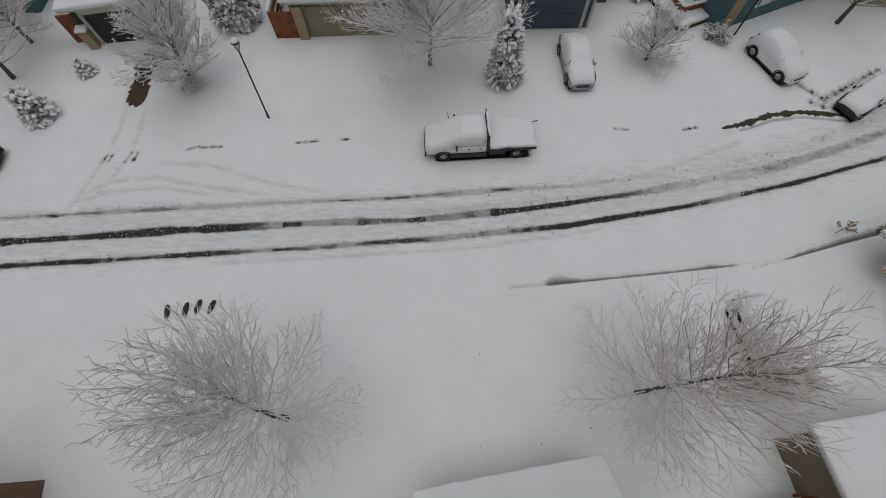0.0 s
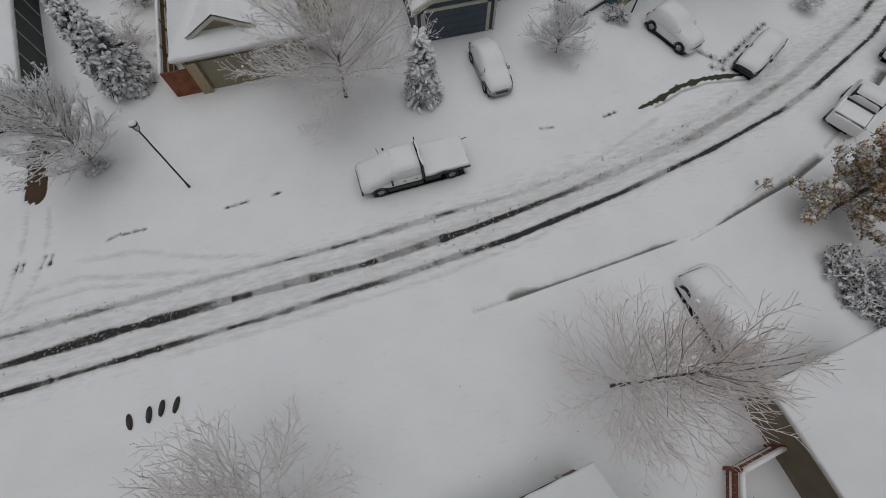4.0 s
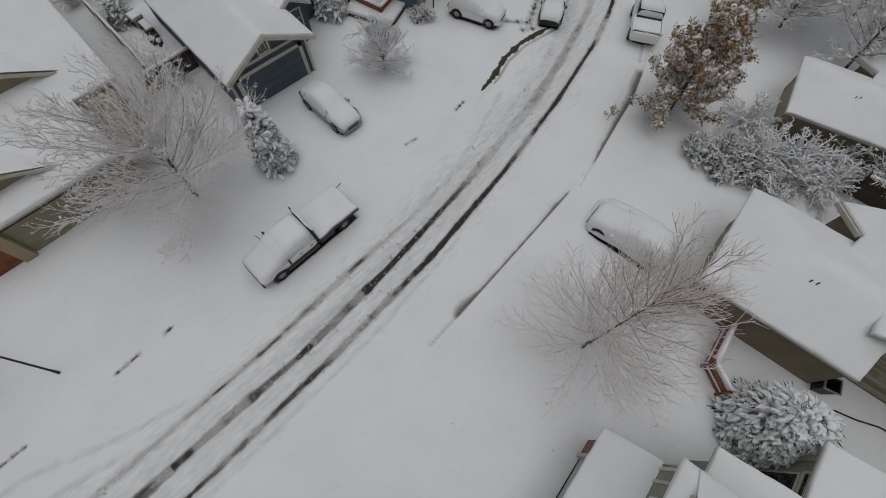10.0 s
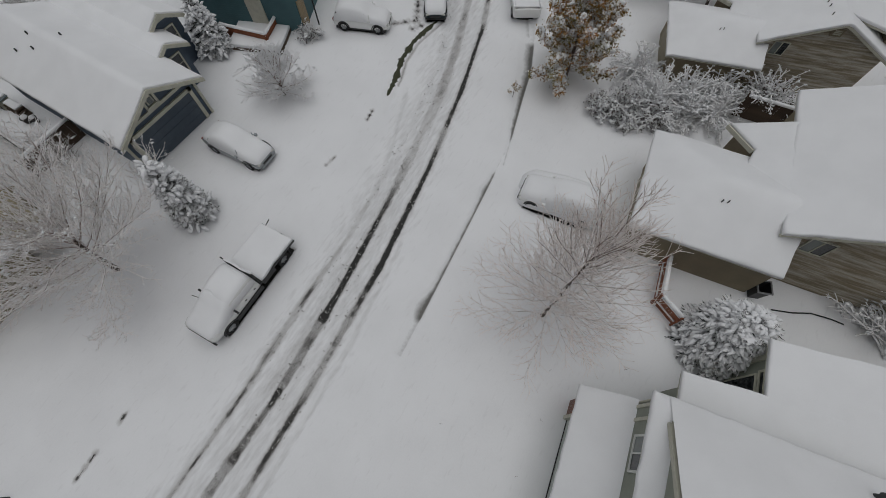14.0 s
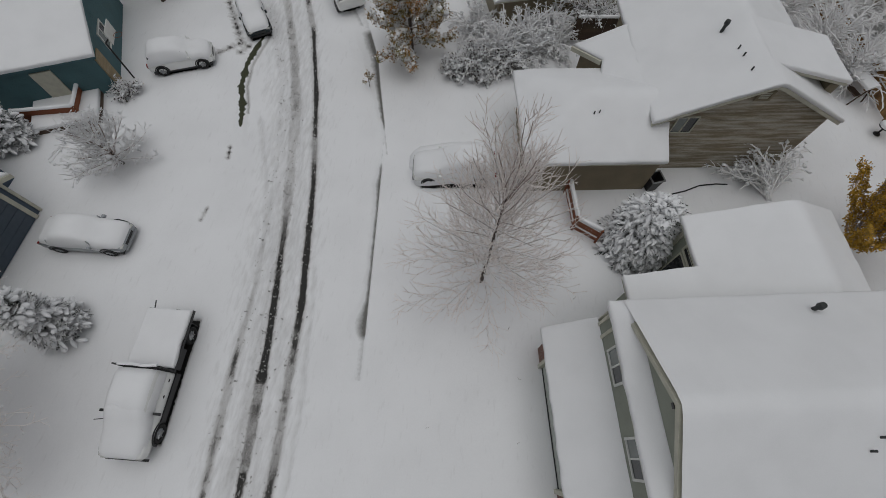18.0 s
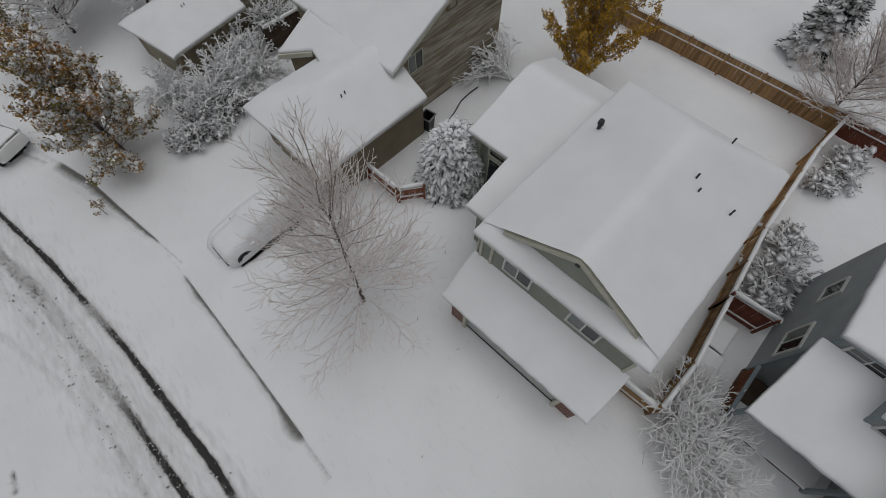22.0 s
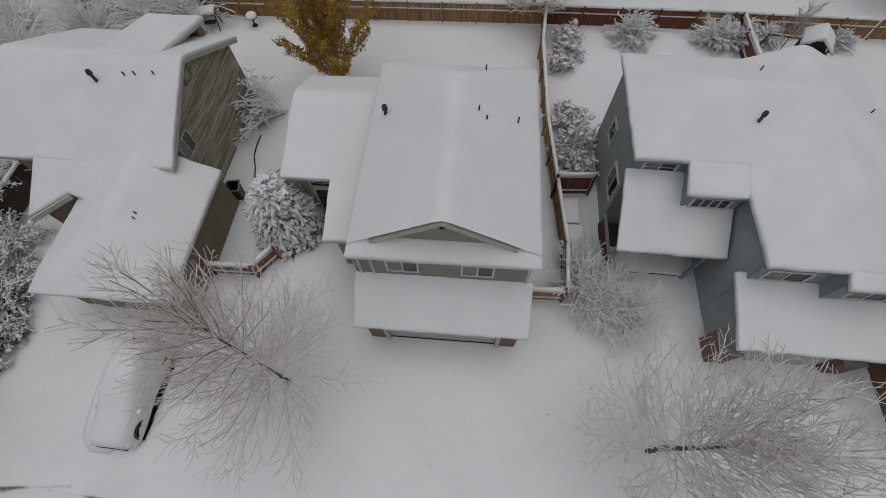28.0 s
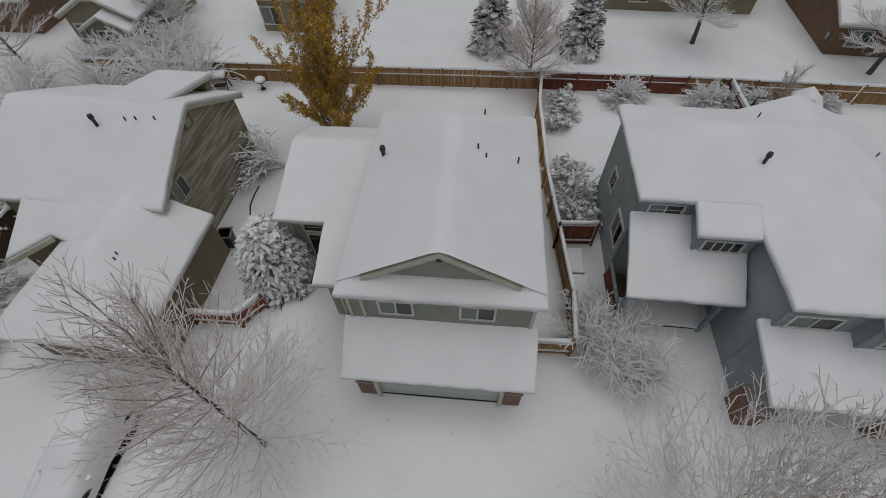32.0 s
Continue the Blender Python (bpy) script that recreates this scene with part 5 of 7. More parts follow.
def conifer(x, y, label, seed, height, radius, mat, rows=12, group="", skirt=0.1, fullness=1.0, pads=0.75, fingers=0, plump=0.8, lobe=1.0):
    rng = np.random.default_rng(seed)
    if mat.name not in BOUGHS:
        BOUGHS[mat.name] = []
        for k in range(9):
            me = bough(rng)
            me.materials.append(mat)
            BOUGHS[mat.name].append(me)
    while len(PADS) < 6:
        PADS.append(snow_pad(rng))
    t = thing("conifer", x, y, 0, 0, label, "conifer", group)
    part("trunk", tube((0, 0, 0), (0, 0, height * 0.97), 0.018 * height + 0.03, 0.012, 7), BARK, t)
    for k in range(rows):
        frac = (k / rows) ** 0.9
        z = height * (skirt + (1 - skirt) * frac)
        r = radius * (1 - frac) ** plump + 0.1
        count = max(4, int((12 * (1 - frac) + 4) * fullness))
        for j in range(count):
            az = math.degrees(2 * math.pi * (j + rng.random() * 0.7) / count + k * 1.3)
            ln = r * (0.72 + 0.4 * rng.random())
            o = part("bough", BOUGHS[mat.name][int(rng.integers(0, 9))], mat, t)
            tilt = rng.normal(6 + 38 * frac, 8)
            wide = (0.75 + 0.5 * rng.random()) * min(1.6, 0.9 / max(ln, 0.3) + 0.45)
            o.matrix_basis = pose(0, 0, z + rng.normal(0, 0.05), 0, 0, az) @ pose(0, 0, 0, rng.normal(0, 12), -tilt, 0) @ Matrix.Diagonal((ln, ln * wide, ln, 1))
            if rng.random() < pads:
                part("snow_pad", PADS[int(rng.integers(0, 6))], CLUMP, o)
    if fingers:
        lobes = []
        for k in range(fingers):
            frac, az = rng.random() ** 1.2, rng.random() * 2 * math.pi
            z, r = height * (skirt + (1 - skirt) * frac) - 0.1, (radius * (1 - frac) ** plump + 0.1) * (0.7 + 0.35 * rng.random())
            a = np.array([math.cos(az) * r, math.sin(az) * r, z + rng.normal(0, 0.08)])
            d = unit(np.array([math.cos(az), math.sin(az), 0.1 + 0.5 * frac]) * 0.6 + rng.normal(0, 0.5, 3))
            ln, w = (0.15 + 0.2 * rng.random()) * lobe ** 0.5, (0.045 + 0.035 * rng.random()) * lobe
            lobes.append([(*(a + d * ln * f + np.array([0, 0, -0.25 * ln * f * f])), w * q) for f, q in ((0, 0.35), (0.3, 1.0), (0.75, 0.95), (1.05, 0.25))])
        tagged(part("caught_snow", sweep_mesh("caught_snow", (lobes, 5)), CLUMP, t, "small lobes of snow on the twig ends"), kind="stuff")
    return t


def snowy_shrub(x, y, label, seed, radius, height, count=70, mat=None, thick=0.022, lumps=60, group="", category="shrub", lean=(0, 0), droop=-1.1, lump_size=0.13, leaves=0, per=6):
    """A deciduous shrub with arching stems bent down by snow."""
    rng = np.random.default_rng(seed)
    t = thing("shrub", x, y, 0, 0, label, category, group)
    main, twigs, ends = [], [], []
    for k in range(count):
        az, rise = k * 2.4 + rng.normal(0, 0.3), radians(rng.uniform(35, 85))
        way = (math.cos(az) * math.cos(rise) + lean[0], math.sin(az) * math.cos(rise) + lean[1], math.sin(rise))
        p = stem(rng, (rng.normal(0, 0.12), rng.normal(0, 0.12), 0), way, (radius + height) * 0.62 * rng.uniform(0.7, 1.1), thick, thick * 0.5, 6, 0.14, droop)
        p[:, 2] = np.maximum(p[:, 2], 0.02)
        main.append(p)
        tw = side_shoots(rng, p, per, radius * (0.4 if per < 9 else 0.26), 0.25, 1.0, thick * 0.95, thick * 0.4, 0.75, -0.5, 3, 0.2)
        twigs += tw
        ends += [w[-1][:3] for w in tw] + [w[1][:3] for w in tw[::2]]
    tagged(part("branchwork", sweep_mesh("branchwork", (main, 4), (twigs, 4)), mat or TWIG_SNOW, t), kind="stuff")
    if leaves:
        tagged(part("foliage", raw_mesh("foliage", *leaf_cloud(rng, np.array(ends) * np.array([0.85, 0.85, 0.8]), leaves, 0.1, 0.06)), LEAF_DARK, t, "dark wine leaves"), kind="stuff")
    if lumps:
        pick = rng.integers(0, len(ends), lumps)
        part("caught_snow", raw_mesh("caught_snow", *snow_lumps(rng, np.array(ends)[pick], lump_size), True), CLUMP, t)["kind"] = "stuff"
    return t


def plant_all():
    rng = np.random.default_rng(7)
    # the pyramidal tree on the near lawn
    bare_tree(8.49, 2.1, "tall bare pyramidal tree with warm frosted twigs on the lawn", 11, (7.4, 0.105, 0.03, 0.3, -0.25), fan(rng, 62, 0.09, 1.0, (3.9, 3.0), (0.2, 1.36), power=1.0, rise_power=1.2), TWIG_WARM, 7, 4, fourth=0, thick=1.45, taper=0.7, curve=0.3, crook=0.06, stout=0.62, fork=0.46, twig=0.8)
    bare_tree(-6.9, 1.2, "broad bare tree thick with white frost on the lawn", 12, (7.0, 0.13, 0.04, 0.4, 0.25), fan(rng, 48, 0.13, 1.0, (4.2, 3.7), (0.34, 1.36), rise_power=1.15), TWIG_PALE, 7, 4, fourth=1, thick=1.7, crook=0.085, stout=0.55, fork=0.48, limb_mat=TWIG_PALE)
    bare_tree(-0.7, 22.2, "large spreading tree with snow-lined branches before a garage", 13, (3.4, 0.15, 0.07, 0.2, -0.2), fan(rng, 24, 0.4, 1.0, (4.9, 4.8), (0.22, 1.3), rise_power=1.3), TWIG_PALE, 11, 6, fourth=2, thick=1.8, limb_mat=LIMB, crook=0.11, stout=0.8, fork=0.5, twig=0.85, curve=0.0, lumps=3200, lump_size=0.05)
    bare_tree(13.1, 22.4, "small round tree white with frost on the far lawn", 14, (1.5, 0.09, 0.05, 0, 0), fan(rng, 32, 0.2, 1.0, (1.9, 2.1), (0.15, 1.4)), TWIG_SNOW, 6, 4, fourth=1, thick=2.2, crook=0.1, lumps=1500, lump_size=0.06)
    bare_tree(-15.35, 20.7, "snow-laden small tree beside the lamp post", 15, (3.4, 0.12, 0.05, 0.2, 0.2), fan(rng, 32, 0.22, 1.0, (3.1, 2.9), (0.35, 1.25)), TWIG_RIME, 8, 5, fourth=1, thick=2.5, limb_mat=LIMB, crook=0.1, lumps=2400, lump_size=0.06)
    bare_tree(-26.9, 21.4, "frosted bare tree with a dark forked trunk", 16, (3.2, 0.16, 0.06, 0.5, 0.3), fan(rng, 20, 0.35, 1.0, (3.8, 3.0), (0.3, 1.1)), TWIG_PALE, 9, 5, thick=1.3)
    bare_tree(26.6, 25.6, "bare tree with a snow-lined forked trunk by a driveway", 17, (2.4, 0.16, 0.09, 0.2, 0.1), fan(rng, 18, 0.5, 1.0, (3.8, 3.4), (0.35, 1.15)), TWIG_DARK, 9, 5, thick=1.2)
    bare_tree(34.5, 2.0, "frosted spreading tree beyond the leafy one", 18, (3.4, 0.12, 0.06, 0.2, 0.2), fan(rng, 20, 0.3, 1.0, (3.8, 3.0), (0.25, 1.1)), TWIG_SNOW, 9, 5, fourth=1, thick=3.0, crook=0.1, lumps=700, lump_size=0.12)
    bare_tree(1.6, -24.4, "bare branching tree growing at the back fence", 19, (4.2, 0.1, 0.05, 0.1, 0.1), fan(rng, 30, 0.2, 1.0, (3.0, 2.5), (0.3, 1.25)), TWIG_WARM, 10, 6, fourth=1, thick=1.7, crook=0.09)
    bare_tree(-10.3, -33.2, "frosted tree with a thick bare trunk on the far lawn", 20, (3.8, 0.2, 0.08, 0.3, -0.3), fan(rng, 20, 0.5, 1.0, (3.4, 2.8), (0.1, 1.1)), TWIG_RIME, 12, 7, thick=1.9)
    bare_tree(-22.4, -31.6, "frosted tree on a thick trunk beside the far house", 21, (3.6, 0.2, 0.08, -0.3, -0.2), fan(rng, 18, 0.5, 1.0, (3.2, 2.6), (0.1, 1.1)), TWIG_RIME, 12, 7, thick=1.9)
    bare_tree(-13.7, -23.4, "slender bare sapling before the back fence", 22, (3.2, 0.04, 0.02, 0, 0), fan(rng, 18, 0.3, 1.0, (1.5, 1.0), (0.6, 1.2)), TWIG_DARK, 7, 4)
    bare_tree(39.9, -18.5, "frosted tree behind the neighbouring roofs", 23, (4.6, 0.14, 0.05, 0.2, 0.2), fan(rng, 24, 0.2, 1.0, (3.8, 2.6), (0.3, 1.1)), TWIG_PALE, 9, 5, thick=1.4)
    bare_tree(31.6, -25.6, "frosted tree before a far house", 24, (2.2, 0.14, 0.05, 0, 0), fan(rng, 30, 0.3, 1.0, (2.8, 2.6), (0.0, 1.1)), TWIG_RIME, 9, 6, thick=2.2, lumps=900, lump_size=0.07)
    bare_tree(-31.0, 28.0, "frosted tree by a far house", 25, (3.0, 0.14, 0.05, 0, 0), fan(rng, 18, 0.3, 1.0, (3.6, 2.8), (0.3, 1.1)), TWIG_PALE, 8, 5, thick=1.3)
    bare_tree(35.5, 6.9, "frosted bushy tree along the side street", 26, (2.4, 0.11, 0.06, 0, 0), fan(rng, 26, 0.3, 1.0, (3.2, 2.8), (0.2, 1.2)), TWIG_SNOW, 9, 5, fourth=1, thick=3.0, crook=0.1, lumps=700, lump_size=0.12)
    bare_tree(39.5, 4.0, "tall frosted tree past the second tan house", 27, (3.2, 0.12, 0.06, 0, 0), fan(rng, 26, 0.3, 1.0, (3.6, 3.0), (0.2, 1.2)), TWIG_SNOW, 9, 5, fourth=1, thick=3.0, crook=0.1, lumps=700, lump_size=0.12)
    bare_tree(-27.0, 24.6, "frosted tree beside the dark house", 28, (2.6, 0.14, 0.06, 0, 0), fan(rng, 24, 0.3, 1.0, (3.2, 2.8), (0.2, 1.2)), TWIG_PALE, 10, 6, thick=1.8, crook=0.09)
    # trees in leaf
    leafy_tree(12.6, -15.9, "upright multi-stemmed tree in mustard autumn leaf", 31, (1.6, 0.14, 0.1, 0, 0), fan(rng, 52, 0.1, 1.0, (4.2, 8.8), (0.98, 1.5)) + [(0.4, 0.1, 0.55, 3.6), (0.5, 0.45, 0.75, 3.8)], LEAF_YELLOW, 15, 0.062, 0.085, 0, 0.1, 9, reach=0.28, angle=0.24)
    leafy_tree(23.6, 7.75, "brown-leaved tree laden with clumps of snow", 32, (5.0, 0.14, 0.05, 0, 0), fan(rng, 44, 0.14, 1.0, (2.9, 2.6), (0.15, 1.42)), LEAF_BROWN, 13, 0.07, 0.12, 480, 0.27, 12)
    leafy_tree(33.0, 9.5, "rust-leaved tree by the street bend", 33, (3.0, 0.12, 0.06, 0, 0), fan(rng, 16, 0.25, 1.0, (2.4, 2.0), (0.4, 1.2)), LEAF_BROWN, 14, 0.06, 0.15, 300, 0.11, 7)
    leafy_tree(20.4, 9.9, "small sapling with a few leaves at the kerb", 34, (0.9, 0.02, 0.01, 0, 0), fan(rng, 6, 0.4, 1.0, (0.5, 0.4), (0.5, 1.2)), LEAF_BROWN, 2, 0.05, 0.06, 12, 0.08, 4)
    # conifers
    conifer(3.9, 20.9, "snow-covered spruce at the garage corner", 41, 4.8, 0.95, NEEDLES, 15, pads=0.55, fingers=330, lobe=1.6, plump=0.75)
    conifer(-13.7, 26.6, "dark spruce with snow on its boughs", 42, 6.4, 1.45, NEEDLES, 17, pads=0.65, fingers=700, lobe=1.5, plump=0.7)
    conifer(-23.9, 18.3, "young snow-covered spruce on the lawn", 43, 2.2, 0.75, NEEDLES, 9, pads=0.5, fingers=150, lobe=1.8)
    conifer(-22.4, 21.8, "tiny snow-covered spruce by the garage", 44, 1.0, 0.4, NEEDLES, 6, pads=0.5, fingers=60, lobe=1.5)
    conifer(11.45, -5.4, "dense round spruce heavy with snow between the houses", 45, 3.8, 1.55, NEEDLES, 14, skirt=0.06, pads=0.6, fingers=1700, plump=0.42, lobe=1.5)
    conifer(5.2, -29.0, "snow-covered spruce on the far lawn", 46, 5.6, 1.6, NEEDLES, 14, fingers=450)
    conifer(-1.6, -30.2, "snow-covered spruce on the far lawn", 47, 5.6, 1.6, NEEDLES, 14, fingers=450)
    conifer(13.8, 28.8, "snow-covered spruce beside the blue house", 48, 4.1, 1.0, NEEDLES, 12, fingers=320, lobe=1.5)
    # shrubs
    for k, (x, y, r, hgt) in enumerate(((22.7, 3.6, 1.6, 1.7), (24.0, 2.2, 2.1, 2.5), (25.4, 0.6, 1.9, 2.5), (26.8, -1.0, 1.7, 2.2), (24.0, 0.2, 1.7, 2.0), (27.5, -3.5, 2.0, 2.8), (26.0, -6.8, 1.8, 2.4), (22.9, 1.6, 1.3, 1.5), (26.0, 3.9, 1.5, 2.2), (25.0, -1.2, 1.5, 2.2), (28.6, 0.6, 1.8, 2.8))):
        snowy_shrub(x, y, "frosted arching shrub in the bank beside the tan house", 50 + k, r, hgt, 44, TWIG_SNOW, 0.055, 700, "shrubs along the tan house", leaves=3 if k in (0, 5, 7) else 0, droop=-1.3, per=9, lump_size=0.075)
    snowy_shrub(22.2, 4.9, "dark-leaved low shrub with snow on it", 60, 1.0, 0.9, 40, TWIG_SNOW, 0.05, 220, lump_size=0.12, leaves=5)
    snowy_shrub(22.0, 3.2, "wine-leaved shrub pressed down by snow", 61, 0.9, 0.8, 36, TWIG_SNOW, 0.05, 160, lump_size=0.15, leaves=5)
    for k, (x, y, r, hgt) in enumerate(((-3.3, -5.1, 1.3, 1.5), (-4.5, -4.4, 1.4, 1.6), (-5.7, -4.2, 1.3, 1.4), (-3.4, -6.4, 1.0, 1.2), (-4.7, -5.7, 1.1, 1.2))):
        snowy_shrub(x, y, "bare frosted shrub beside the side yard", 62 + k, r * 1.45, hgt * 1.3, 58, TWIG_SNOW, 0.042, 0, "shrubs at the side yard", droop=-0.8, per=7)
    for k, (x, y, r, hgt) in enumerate(((-2.6, -12.2, 1.1, 0.8), (-2.3, -13.5, 1.2, 0.9), (-2.0, -14.9, 1.1, 0.8), (-1.6, -16.2, 0.7, 0.5), (-0.9, -20.2, 0.8, 0.5), (-1.2, -21.7, 0.9, 0.6), (-1.0, -22.9, 0.8, 0.6))):
        snowy_shrub(x, y, "drooping shrub heavy with snow along the fence", 70 + k, r * 1.6, hgt, 20, TWIG_SNOW, 0.07, 110, "shrubs along the fence", lump_size=0.16, droop=-1.2, per=5, leaves=2)
    for k, (x, y, r, hgt) in enumerate(((-5.0, -23.9, 1.4, 1.5), (-10.2, -24.6, 1.2, 1.6), (-11.6, -24.9, 1.2, 1.3), (-18.0, -26.2, 0.9, 0.8), (-13.5, -25.6, 0.8, 1.0))):
        snowy_shrub(x, y, "rounded snowy shrub before the back fence", 75 + k, r * 1.1, hgt * 1.05, 110, TWIG_SNOW, 0.05, 420, "shrubs at the back fence", lump_size=0.09, droop=-1.2, per=10)
    for k, (x, y, r, hgt) in enumerate(((24.5, -19.0, 2.2, 2.8), (27.0, -18.0, 2.2, 2.6), (30.0, -16.0, 2.4, 3.0), (33.0, -13.0, 2.2, 2.8), (30.5, -20.5, 2.4, 2.2), (35.5, -15.5, 2.2, 2.0), (29.0, -22.6, 2.2, 2.0), (33.0, -19.4, 2.0, 1.8))):
        snowy_shrub(x, y, "tangled frosted thicket behind the houses", 82 + k, r * 1.2, hgt * 1.3, 64, TWIG_SNOW, 0.06, 0, "thicket behind the tan house", droop=-1.1, per=10)
    snowy_shrub(15.1, -12.7, "snow-laden branch arching between the houses", 90, 3.2, 2.6, 22, TWIG_SNOW, 0.06, 700, lean=(0.9, 0.4), droop=-1.5, lump_size=0.095, per=12)
    snowy_shrub(18.1, 24.25, "snowy wine-leaved bush by the teal house", 91, 0.8, 0.9, 44, TWIG_SNOW, 0.03, 90, leaves=2)
    snowy_shrub(-13.5, 29.8, "frosted brush between the far houses", 92, 1.6, 2.2, 50, TWIG_PALE, 0.02, 30)
    snowy_shrub(-12.8, 33.5, "frosted brush between the far houses", 93, 1.6, 2.2, 50, TWIG_DARK, 0.02, 30)
    snowy_shrub(-15.3, 20.6, "drooping snow-laden shrub under the small tree", 94, 0.8, 1.0, 50, TWIG_SNOW, 0.03, 80)
    snowy_shrub(2.6, 30.0, "frosted brush beside the blue house", 95, 1.2, 1.8, 50, TWIG_DARK, 0.02, 20)
    for k, (x, y, r, hgt) in enumerate(((3.1, 39.6, 1.1, 1.3), (1.0, 41.8, 1.8, 2.0), (3.6, 43.6, 1.9, 2.2), (6.2, 43.0, 1.8, 2.0), (-1.2, 43.2, 1.8, 2.4), (9.4, 42.4, 1.8, 2.0), (2.4, 31.6, 1.1, 1.3))):
        snowy_shrub(x, y, "snowy brush behind the blue house", 100 + k, r, hgt, 50, TWIG_SNOW if k % 2 == 0 else TWIG_RIME, 0.04, 200, "brush behind the blue house", lump_size=0.08, per=9)
    conifer(2.65, 37.9, "small dark spruce dusted with snow beside the blue house", 49, 1.7, 0.75, NEEDLES, 8, pads=0.4, fingers=120, lobe=1.5)
    snowy_shrub(31.0, 22.0, "snowy brush along a driveway", 96, 1.2, 0.9, 40, TWIG_SNOW, 0.03, 80)


def slush_crumbs():
    """Clods of grey slush thrown up beside the wheel tracks."""
    rng = np.random.default_rng(77)
    at = []
    for line, count, wide in ((TRACK_SOUTH, 800, 0.09), (TRACK_MID, 1900, 0.16), (TRACK_NORTH, 700, 0.12)):
        pts = np.array(line, float)
        for k in range(count):
            x = rng.uniform(-26, 32)
            i = int(np.clip(np.searchsorted(pts[:, 0], x) - 1, 0, len(pts) - 2))
            f = (x - pts[i, 0]) / (pts[i + 1, 0] - pts[i, 0])
            if f < 0 or f > 1 or noise.noise((x * 0.35, len(at) * 0.0 + wide * 9, 1.0)) < -0.15 - 0.3 * rng.random():
                continue
            at.append((x, pts[i, 1] * (1 - f) + pts[i + 1, 1] * f + rng.choice((-1, 1)) * 0.14 + rng.normal(0, wide), -0.075))
    ob = tagged(new("slush", raw_mesh("slush", *snow_lumps(rng, at, 0.034), True)), "grey clods of slush beside the tyre tracks", "slush", kind="stuff")
    ob.data.materials.append(SLUSH)


slush_crumbs()
plant_all()


# ---- vehicles ----
def oval(x, w, z0, z1, power=4.0, k=20):
    """A rounded box section across a vehicle."""
    out = []
    for i in range(k):
        a = 2 * math.pi * i / k
        c, s = math.cos(a), math.sin(a)
        out.append((x, w * math.copysign(abs(c) ** (2 / power), c), (z0 + z1) / 2 + (z1 - z0) / 2 * math.copysign(abs(s) ** (2 / power), s)))
    return out


def wheel(owner, x, y, r, w):
    side = 1 if y > 0 else -1
    prof = [(r * 0.62, -w / 2), (r * 0.94, -w / 2), (r, -w * 0.3), (r, w * 0.3), (r * 0.94, w / 2), (r * 0.62, w / 2)]
    turn = lambda pr, k=22: loft([[(x + a * math.cos(2 * math.pi * i / k), y + b, r + a * math.sin(2 * math.pi * i / k)) for a, b in pr] for i in range(k + 1)], closed=True, caps=False)
    t = part("wheel", turn(prof), TYRE, owner, "", True)
    hub = merge(tube((x, y - side * w * 0.3, r), (x, y + side * w * 0.34, r), r * 0.6, r * 0.5, 16), *[tube((x, y + side * w * 0.3, r), (x + r * 0.55 * math.cos(a), y + side * w * 0.42, r + r * 0.55 * math.sin(a)), 0.035, 0.03, 5) for a in [2 * math.pi * i / 6 for i in range(6)]])
    part("rim", hub, GALV, t, "grey metal rim")
    return t


def blanket(rows, seed, k=13):
    """Snow over a vehicle: rows of place along it, half width, height it lies on and thickness."""
    rings = []
    for x, w, z, th in rows:
        ring = []
        for i in range(k):
            u = -1 + 2 * i / (k - 1)
            ww = w * (1 + 0.04 * noise.noise((x * 2, u * 2, seed)))
            ring.append((x, ww * u, z + th * (1 - abs(u) ** 5) ** 0.5 + 0.04 * noise.noise((x * 1.5, u * 1.5 + seed, 2.0)) * (1 - abs(u) ** 4)))
        ring += [(x, w * 0.96, z - 0.03), (x, -w * 0.96, z - 0.03)]
        rings.append(ring)
    return loft(rings)


